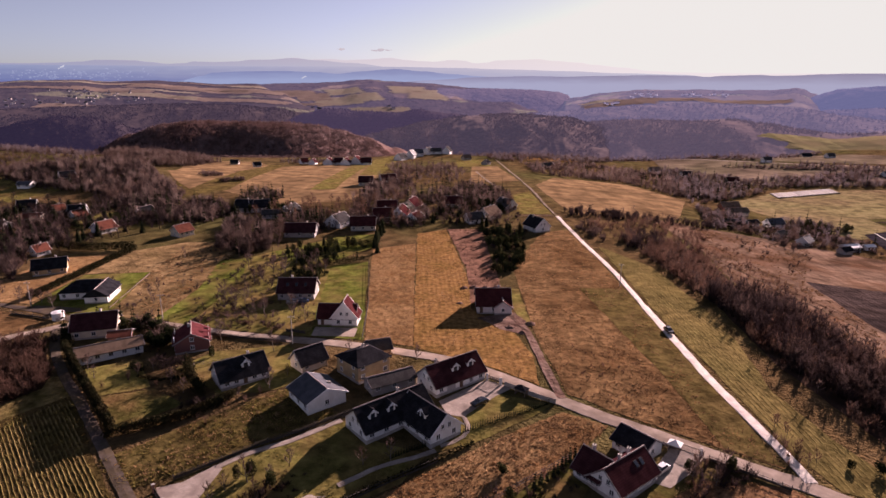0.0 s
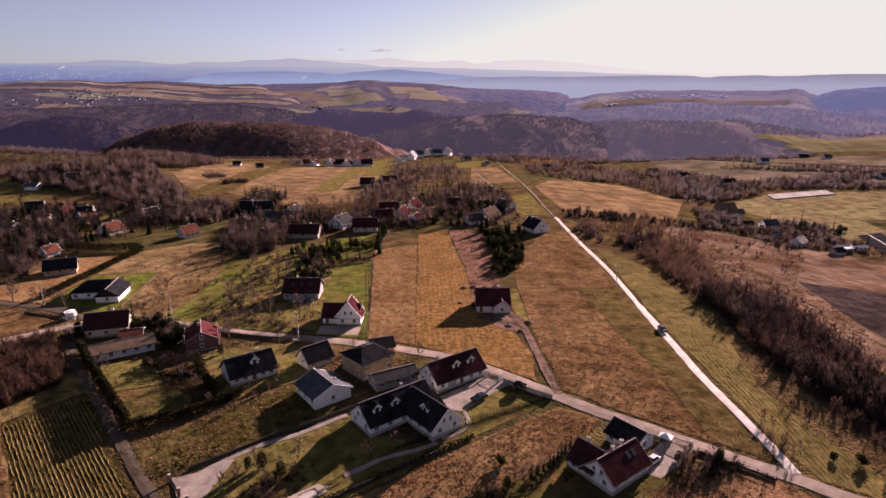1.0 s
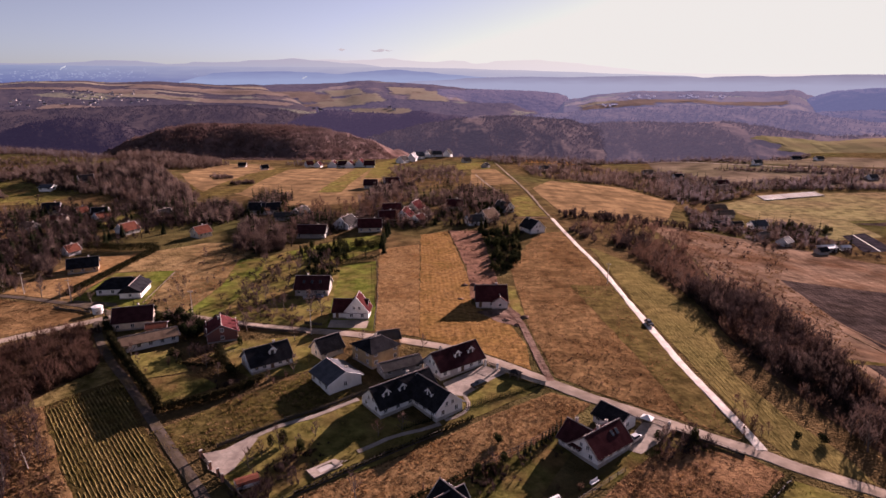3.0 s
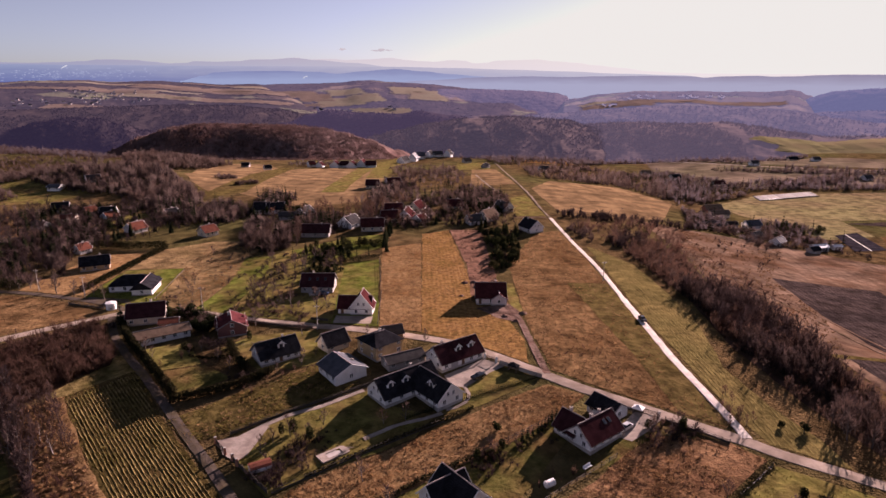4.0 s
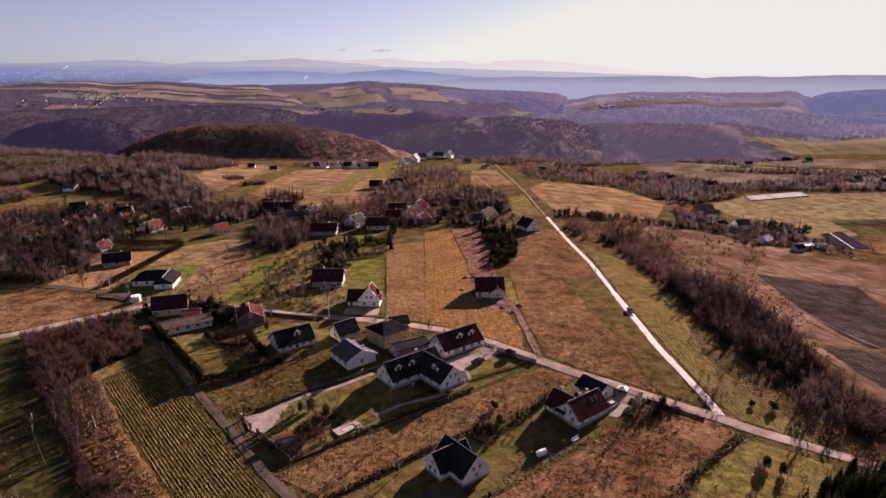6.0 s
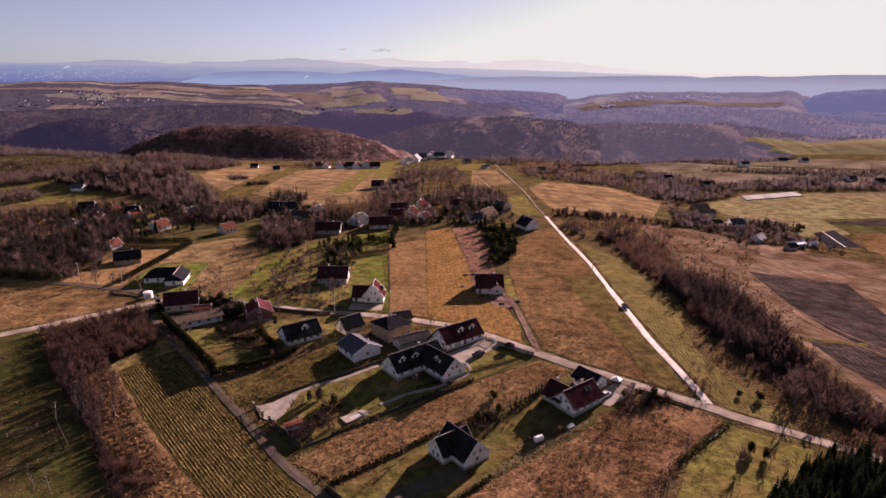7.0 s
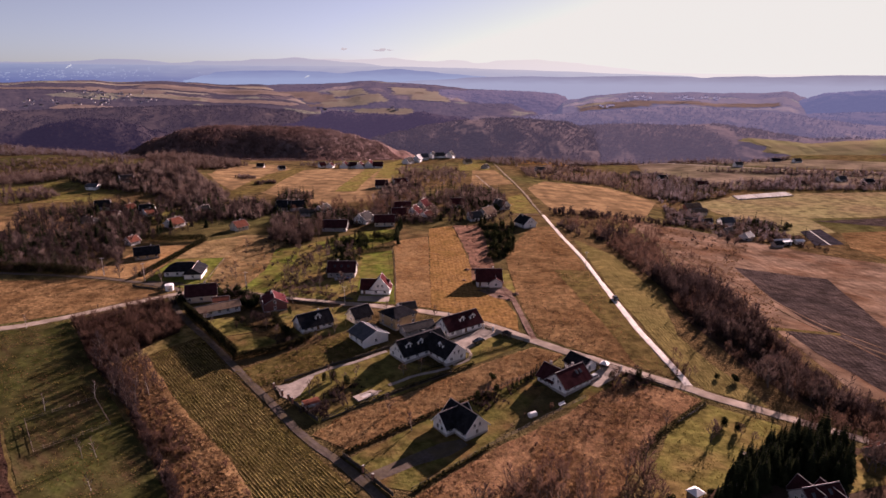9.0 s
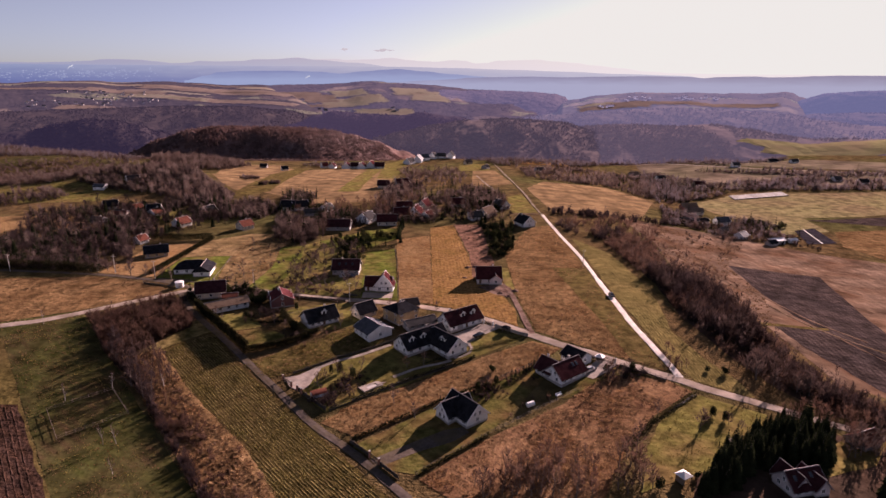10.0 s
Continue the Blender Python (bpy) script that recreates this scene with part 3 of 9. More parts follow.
patch("field", P_EDGE, M_GOLD, "bright edge of dead straw along the row field", lift=0.12)
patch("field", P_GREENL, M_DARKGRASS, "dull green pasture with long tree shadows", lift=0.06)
patch("field", [(-240, 112), (-182, 130), (-173.3, 123), (-141, 82), (-104, 36), (-240, 36)], M_OLIVE, "olive strip field", lift=0.05)
patch("field", [(-190, 84), (-142.8, 83), (-105, 36), (-190, 36)], M_PLOW, "dark reddish ploughed field", lift=0.09)
patch("field", [(-119.5, 118), (-116, 126), (-111, 133), (-112.5, 139), (-110, 138.5), (-102, 130), (-115.2, 115.9), (-117.5, 115)], M_ROWTOP, "olive grass headland between a thicket and a row field", lift=0.07)
patch("field", P_SCRUBL, M_SCRUB, "brown thicket ground at the roadside", lift=0.08)
patch("field", [(-262, 184), (-176, 190.6), (-143, 180), (-134, 170.5), (-149, 158), (-160, 149), (-184, 137), (-215, 125), (-262, 110)], M_BROWN, "tan meadow between the road and a lane", lift=0.06)
patch("field", [(-178, 196), (-172, 243), (-151.5, 250), (-149, 222), (-150, 190)], M_GOLD, "golden dry grass plot", lift=0.08)
patch("lawn", [(-148, 188), (-148.6, 220.5), (-125.4, 224), (-119.5, 184), (-127, 179)], M_LAWN, "green lawn round a white bungalow", "lawn", lift=0.1)
patch("field", [(-117, 178.5), (-121, 188), (-125, 224), (-148, 222), (-151, 250), (-127.6, 268), (-100, 268), (-103.5, 239), (-99.8, 204), (-103, 177)], M_STRAW, "tan meadow with sparse shrubs", lift=0.07)
patch("lawn", [(-103, 176.5), (-99.8, 204.3), (-103.6, 239), (-92, 243), (-88, 210.4), (-91, 172)], M_LAWN, "bright green strip of lawn", "lawn", lift=0.11)
patch("field", [(-91, 171), (-88, 210), (-93, 243), (-82, 258), (-57, 262), (-57, 231), (-52, 163), (-70, 166.5)], M_LAWN_DRY, "grassy orchard ground", lift=0.08)
patch("lawn", [(-58, 231), (-43.9, 237), (-36.6, 160.5), (-52.5, 163.5)], M_LAWN, "bright green lawn behind a gabled house", "lawn", lift=0.12)
patch("lawn", [(-85, 252), (-61, 278), (-45, 282), (-44.5, 258), (-57, 240), (-78, 240)], M_LAWN, "sunny lawn among small conifers", "lawn", lift=0.1)
patch("field", P_GOLD1, M_GOLD, "tall golden dry grass", lift=0.08)
patch("field", P_GOLD2, M_GOLD_CUT, "golden mown strip field", lift=0.06)
patch("field", [(-12, 292), (4.5, 291), (6, 231), (7, 190), (-4.8, 190), (-5, 231)], M_REDPLOT, "bare reddish building plot", lift=0.09)
patch("field", P_FIELDC, M_BROWN, "large brown meadow beside the white road", lift=0.06)
patch("field", [(34, 205), (50, 205), (51, 160), (53, 122), (54, 104.5), (44.4, 110)], M_OLIVE, "greenish strip of meadow along the white road", lift=0.1)
patch("field", [(7, 204), (12.4, 204), (12.6, 170), (9.5, 173), (8, 190)], M_LAWN_DRY, "green verge beside a new house", lift=0.13)
patch("field", P_FIELDD, M_LINES, "olive sown field with fine lines", lift=0.06)
patch("field", P_WOODR, M_FOREST, "leaf-strewn floor of a small wood", lift=0.07)
patch("field", P_REED, M_REED, "matted brown reeds and weeds", lift=0.08)
patch("field", P_HAY, M_GOLD, "rough golden hay meadow between gardens", lift=0.06)
patch("field", [(-83.5, 106), (-58, 128), (-50, 134), (-36.9, 121.4), (-53, 109.5), (-68, 101), (-75, 97)], M_OLIVE, "rough olive paddock behind the barn", lift=0.06)
patch("field", [(-83, 143), (-76, 153), (-57, 157), (-50, 150), (-47, 136), (-58, 131), (-67, 130)], M_LAWN_DRY, "grassy yard round a dark-roofed house", lift=0.08)
patch("lawn", [(-97, 128), (-84, 133), (-74, 126), (-86, 115.5)], M_LAWN_DIM, "green garden inside a hedge", "lawn", lift=0.1)
patch("lawn", [(-108, 142), (-94, 148), (-85, 133.5), (-97.5, 128.5)], M_LAWN_DRY, "shady garden ground", "lawn", lift=0.1)
patch("lawn", [(-66, 96.5), (-58, 104), (-36, 119), (-28, 112), (-17, 108), (-22, 99), (-44, 85.5), (-52, 79), (-60, 88)], M_LAWN_DRY, "garden lawn of the large dark-roofed house", "lawn", lift=0.08)
patch("lawn", [(-17, 108), (-12, 122), (-2, 131), (11, 125.5), (5, 120), (-8, 111)], M_LAWN_DRY, "front lawn with a curved path", "lawn", lift=0.09)
patch("lawn", [(-42, 63), (-18.1, 84.5), (-6, 93), (12, 106), (17, 104), (9, 91), (-5, 69.5), (-24.4, 51), (-31, 52.5)], M_LAWN_DIM, "garden lawn", "lawn", lift=0.09)
patch("lawn", [(24, 96), (29, 102), (38, 101), (30, 96), (19, 86.5), (14, 87)], M_LAWN_DIM, "garden lawn beside the near house", "lawn", lift=0.12)
patch("lawn", [(46, 79.5), (59.3, 90), (76, 81), (66, 66), (50, 54), (28, 44), (34, 61)], M_LAWN_DRY, "sunlit sloping lawn below the road", "lawn", lift=0.1)
patch("field", [(45, 54), (80, 78), (135, 50), (120, 20), (30, 20)], M_FOREST, "dark ground under garden spruces", lift=0.06)
patch("pavement", [(-68.4, 98), (-64, 99.5), (-59.4, 104.5), (-57.6, 103.4), (-59.8, 92.8), (-61.6, 90.4), (-65.3, 92.6)], M_PAVE, "pale paved forecourt", "pavement", lift=0.16, edge=0.0)
ribbon("path", [(-59, 103.8), (-54, 108), (-46, 112.3), (-40, 117), (-36.5, 119.5)], 1.5, M_PAVE, "pale curving garden drive", "path", lift=0.16)
ribbon("path", [(-34, 98.5), (-30, 101.5), (-26, 104.2), (-20, 106.6), (-15.6, 109)], 1.3, M_PAVE, "pale garden path", "path", lift=0.15)
ribbon("path", [(-9.5, 121), (-8.6, 117.5), (-9.6, 113.6), (-12, 111.6), (-14.6, 110.4)], 1.1, M_PAVE, "curved pale front path", "path", lift=0.17)
patch("pavement", [(-15, 127), (-3.6, 136.4), (0.5, 134.5), (2.6, 132.5), (-1.4, 129.2), (-9.5, 120.6), (-13, 121.6)], M_PAVE, "pale paved courtyard", "pavement", lift=0.14, edge=0.0)
# the dark lane material stands in for shade on this drive
patch("pavement", [(-36.6, 57), (-27, 64.3), (-18, 70.5), (-13, 72), (-11, 69.5), (-15.9, 65), (-24.7, 60.6), (-34.6, 53.6)], M_LANE, "drive greyed for its shade beside the dark-roofed house", "pavement", lift=0.14, edge=0.0)
patch("pavement", [(26.5, 99), (30, 106), (33, 109.5), (39.5, 107.3), (34, 101.5), (29, 97.6)], M_PAVE, "paved forecourt by the road", "pavement", lift=0.16, edge=0.0)
patch("pavement", [(-52, 163.4), (-39.5, 162.6), (-39.2, 169), (-52, 170)], M_ROAD, "drive in front of a gabled house", "pavement", lift=0.16, edge=0.0)
patch("pavement", [(-147, 188.5), (-131, 186), (-128, 182), (-146, 184.5)], M_LANE, "shaded drive of the bungalow", "pavement", lift=0.16, edge=0.0)

# ---- fields further off ----
patch("field", [(133, 238), (180, 234), (166, 175), (162, 155), (160, 128), (146, 118), (138, 139), (129, 165), (128.6, 191)], M_PLOW_R, "dark ploughed field on the slope", lift=0.12)
patch("field", [(112.6, 149.7), (133, 150.4), (137, 138), (150, 112), (127.5, 98), (114.5, 132)], M_PLOW_R, "dark ploughed field on the slope", lift=0.12)
patch("field", [(108, 148.6), (136, 151.4), (137, 154), (107.5, 151.6)], M_OLIVE, "narrow grass strip between ploughed fields", lift=0.14)
patch("field", [(100, 336), (130, 325), (170, 312), (207, 283), (240, 262), (235, 180), (166, 130), (130, 96), (112, 105), (108, 158), (93, 193), (104, 270)], M_TAN, "tan rough hillside with tracks", lift=0.06)
patch("field", [(183, 426), (240, 473), (420, 490), (420, 420), (300, 385), (251, 380), (247, 338), (213, 330), (189, 395)], M_VALLEY, "olive valley field", lift=0.1)
patch("field", [(250, 372), (340, 387), (330, 350), (296, 354)], M_PLOW_R, "dark field in the valley", lift=0.15)
patch("field", [(233, 300), (250, 338), (330, 348), (340, 262), (243, 262)], M_BROWN, "brown valley meadow", lift=0.1)
patch("field", [(56, 330), (50, 392), (49, 420), (70, 470), (128, 470), (150, 415), (120, 345), (101, 337)], M_GOLD_FAR, "golden meadow beside the far end of the white road", lift=0.1)
patch("field", [(26, 326), (29.5, 380), (41, 392), (44.5, 325)], M_LAWN_DRY, "green paddock beside the white road", lift=0.1)
patch("field", [(-160, 400), (-160, 560), (-66, 610), (-62, 440), (-66, 366), (-104, 350)], M_GOLD_FAR, "large golden field in front of the far hamlet", lift=0.12)
patch("field", [(-100, 400), (-96, 585), (-82, 592), (-84, 400)], M_LAWN_DRY, "green strip within the golden field", lift=0.2)
patch("field", [(-205, 440), (-200, 600), (-158, 575), (-152, 400), (-172, 380)], M_OLIVE, "greenish far meadow", lift=0.14)
patch("field", [(-222, 470), (-246, 566), (-231, 618), (-196, 620), (-172, 570), (-181, 510), (-176, 470), (-178, 400), (-200, 430)], M_GOLD_FAR, "tan far meadow below the woods", lift=0.2)
patch("field", [(-78, 480), (-84, 640), (-66, 676), (-58, 600), (-62, 480)], M_LAWN_DRY, "light green strip beside the hamlet", lift=0.2)
patch("field", [(-205, 300), (-196, 330), (-150, 345), (-140, 322), (-160, 292), (-182, 290)], M_LAWN_DRY, "sunlit garden meadow among houses", lift=0.1)
patch("field", [(-420, 372), (-330, 420), (-255, 392), (-260, 360), (-340, 350)], M_LAWN_DRY, "green meadow between thickets", lift=0.12)
patch("field", [(-330, 300), (-240, 330), (-215, 290), (-245, 260), (-330, 265)], M_GOLD, "dry golden meadow behind the gardens", lift=0.1)
patch("field", [(5, 430), (12, 560), (34, 560), (40, 440)], M_GOLD_FAR, "pale far strip field", lift=0.12)
patch("field", [(-2, 560), (0, 640), (28, 640), (30, 560)], M_LAWN_DRY, "far green paddock", lift=0.14)
patch("field", [(70, 640), (85, 720), (130, 720), (125, 640)], M_GOLD_CUT, "pale clearing at the wood's edge", lift=0.4)
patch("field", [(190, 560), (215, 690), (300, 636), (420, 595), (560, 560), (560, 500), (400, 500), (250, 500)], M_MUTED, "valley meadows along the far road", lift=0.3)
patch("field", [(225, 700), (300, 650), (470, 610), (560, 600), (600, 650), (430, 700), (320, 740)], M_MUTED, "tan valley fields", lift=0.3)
patch("field", [(-640, 700), (-420, 640), (-330, 640), (-300, 670), (-430, 760), (-640, 800)], M_FOREST, "leaf-strewn slope under far trees", "forest floor", lift=0.45, cell=16)
patch("lawn", [(78, 62), (92, 70), (104, 70), (92, 57), (76, 51)], M_LAWN_DRY, "rough yard beside the villa", "lawn", lift=0.12)

# ---- the far hills and plateau beyond the fields, and the hazy ranges that close the view ----
def haze_mat(name, dark, light, scale, veil, fields=0.0, squash=1.0):
    """Land a kilometre and more away: soft canopy grain, optional quilt of fields, haze painted as a faint glow."""
    m = bpy.data.materials.new(name)
    m.use_nodes = True
    n, link = m.node_tree.nodes, m.node_tree.links.new
    b = n["Principled BSDF"]
    pos = n.new("ShaderNodeNewGeometry").outputs["Position"]
    mp = n.new("ShaderNodeMapping")
    mp.inputs["Scale"].default_value = (1, 1, squash)
    link(pos, mp.inputs["Vector"])
    nz, ramp = n.new("ShaderNodeTexNoise"), n.new("ShaderNodeValToRGB")
    nz.inputs["Scale"].default_value, nz.inputs["Detail"].default_value, nz.inputs["Roughness"].default_value = scale, 8, 0.62
    ramp.color_ramp.elements[0].position, ramp.color_ramp.elements[1].position = 0.34, 0.66
    ramp.color_ramp.elements[0].color, ramp.color_ramp.elements[1].color = (*(0.78 * c for c in dark), 1), (*(0.78 * c for c in light), 1)
    link(mp.outputs[0], nz.inputs["Vector"])
    link(nz.outputs["Fac"], ramp.inputs["Fac"])
    col = ramp.outputs["Color"]
    if fields:
        vm = n.new("ShaderNodeMapping")
        vm.inputs["Scale"].default_value, vm.inputs["Rotation"].default_value = (1 / 150, 1 / 95, 0), (0, 0, radians(14))
        link(pos, vm.inputs["Vector"])
        vo, vr = n.new("ShaderNodeTexVoronoi"), n.new("ShaderNodeValToRGB")
        vo.distance = "CHEBYCHEV"
        vo.inputs["Scale"].default_value = 1.0
        link(vm.outputs[0], vo.inputs["Vector"])
        sep = n.new("ShaderNodeSeparateColor")
        link(vo.outputs["Color"], sep.inputs["Color"])
        vr.color_ramp.interpolation = "CONSTANT"
        for p, c in ((0.0, (0.115, 0.085, 0.066)), (0.3, (0.13, 0.125, 0.075)), (0.55, (0.17, 0.13, 0.095)), (0.75, (0.085, 0.064, 0.054)), (0.88, (0.15, 0.15, 0.085))):
            e = vr.color_ramp.elements.new(p)
            e.color = (*c, 1)
        link(sep.outputs["Red"], vr.inputs["Fac"])
        mask, mr = n.new("ShaderNodeTexNoise"), n.new("ShaderNodeMapRange")
        mask.inputs["Scale"].default_value, mask.inputs["Detail"].default_value = 0.0042, 5
        link(pos, mask.inputs["Vector"])
        mr.inputs["From Min"].default_value, mr.inputs["From Max"].default_value = 0.62 - fields * 0.24, 0.66 - fields * 0.24
        link(mask.outputs["Fac"], mr.inputs["Value"])
        mx = n.new("ShaderNodeMix")
        mx.data_type = "RGBA"
        link(mr.outputs[0], mx.inputs["Factor"])
        link(col, mx.inputs["A"])
        link(vr.outputs["Color"], mx.inputs["B"])
        col = mx.outputs["Result"]
    link(col, b.inputs["Base Color"])
    # constant emission paints the haze over this land
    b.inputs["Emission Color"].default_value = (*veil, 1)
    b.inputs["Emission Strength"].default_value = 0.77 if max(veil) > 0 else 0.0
    b.inputs["Roughness"].default_value, b.inputs["Specular IOR Level"].default_value = 1.0, 0.0
    return m


EYE_X, EYE_Y = -14.0, -5.0   # the arcs of the hills are drawn round this place


class Hill:
    """A long hill on an arc: a rounded, gullied front slope up to an uneven crest, and a short back slope."""

    def __init__(self, dist, crest, front, base, rough, canopy, seed, back=160.0):
        self.dist, self.crest, self.front, self.base, self.rough, self.canopy, self.seed, self.back = dist, crest, front, base, rough, canopy, seed, back

    def top(self, a):
        c = self.crest
        if a <= c[0][0]:
            return c[0][1]
        for (p, hp), (q, hq) in zip(c, c[1:]):
            if a <= q:
                return hp + (hq - hp) * smooth((a - p) / (q - p))
        return c[-1][1]

    def depth(self, a):
        """How far the front slope reaches: shorter means steeper."""
        if isinstance(self.front, (int, float)):
            return self.front
        (a0, f0), (a1, f1) = self.front
        return f0 + (f1 - f0) * smooth((a - a0) / (a1 - a0))

    def height(self, a, r, fine=True):
        h = self.top(a)
        s = 1 + (r - self.dist) / self.depth(a)
        if s > 1:
            k = 1 - ((r - self.dist) / self.back) ** 2
        else:
            k = math.sin(max(s, 0) * math.pi / 2) ** 1.15
        x, y = r * math.sin(radians(a)), r * math.cos(radians(a))
        g = noise.fractal(Vector((x / (self.dist * 0.16), y / (self.dist * 0.26), self.seed)), 0.9, 2.0, 4)
        z = self.base + (h - self.base) * k + g * self.rough * (1 - max(0, s) ** 3 if s < 1 else 0)
        if fine and self.canopy:
            f = self.canopy
            z += f * noise.fractal(Vector((x / (f * 14), y / (f * 17), self.seed + 9)), 0.75, 2.1, 5)
            z += f * 0.5 * noise.noise(Vector((x / 5.5, y / 7.0, self.seed + 5)))
        return z

    def z(self, x, y):
        dx, dy = x - EYE_X, y - EYE_Y
        return self.height(math.degrees(math.atan2(dx, dy)), math.hypot(dx, dy), False)

    def build(self, material, label, category, name="backdrop", step=0.085, rings=60):
        s = Shape()
        a0, a1 = self.crest[0][0], self.crest[-1][0]
        n = int((a1 - a0) / step)
        rr = [self.dist - (self.front if isinstance(self.front, (int, float)) else 300) * (1 - i / rings) for i in range(rings + 1)] + [self.dist + self.back * k for k in (0.08, 0.2, 0.5, 1.0)]
        for i in range(n + 1):
            a = a0 + (a1 - a0) * i / n
            sa, ca = math.sin(radians(a)), math.cos(radians(a))
            s.v += [(EYE_X + r * sa, EYE_Y + r * ca, self.height(a, r)) for r in rr]
        m = len(rr)
        s.f = [(i * m + j, i * m + m + j, i * m + m + j + 1, i * m + j + 1) for i in range(n) for j in range(m - 1)]
        ob = solo(name, s, material, label, category, "structure")
        ob.data.polygons.foreach_set("use_smooth", [True] * len(ob.data.polygons))
        return ob


H_NEAR = Hill(900, [(-33, -52), (-31.5, -39), (-29.9, -30), (-28.2, -17), (-26.1, -3), (-23.5, 9), (-21.3, 12), (-17.7, 10), (-14.0, 8), (-11.1, 4), (-9.2, -3), (-7.0, -13), (-4.3, -30), (-2.2, -44), (-1, -60)], ((-19, 125), (-12, 300)), -62, 7, 1.3, 1)
H_NEAR.build(M_HILLWOOD, "rounded leafless wooded hill beyond the fields", "hill", "hill", 0.07, 90)
H_PLATEAU_L = Hill(2750, [(-40.4, 44), (-36.5, 44), (-34.5, 43), (-32.4, 48), (-29.1, 49), (-27.1, 42), (-23.8, 45), (-22.1, 39), (-18.6, 29), (-16.3, 30), (-14.0, 18), (-11.2, -17)], 1000, -35, 7, 1.6, 11)
H_PLATEAU_C = Hill(2650, [(-21.0, -14), (-18.7, 7), (-17.7, 20), (-16.3, 28), (-14.0, 32), (-11.1, 33), (-9.2, 37), (-7.2, 45), (-6.4, 46), (-4.7, 39), (-3.2, 35), (-1.2, 30), (0.8, 21), (2.3, 12), (3.9, 10), (5.8, 6), (7.8, -19), (9.4, -51)], 800, -62, 5, 1.6, 12)
H_PLATEAU_R = Hill(2350, [(7.8, -60), (10.1, -43), (10.8, -18), (11.8, -12), (13.7, 2), (15.6, 9), (16.9, 15), (18.3, 14), (20.1, 14), (21.4, 17), (23.6, 14), (25.3, 17), (26.5, 16), (27.7, 20), (28.5, 24), (28.9, 21), (29.7, 7), (30.6, -13), (32.0, -40)], 760, -45, 6, 1.6, 13)
H_ACROSS = Hill(1200, [(8.9, -44), (11.3, -21), (13.6, -12), (16.4, -8), (20.1, -9), (24.0, -4), (26.5, -9), (29.3, -17), (31.6, -22), (34.7, -18), (39.0, -12)], 400, -95, 9, 1.5, 6)
WOODED = []   # hills that carry trees: hill, material, how many
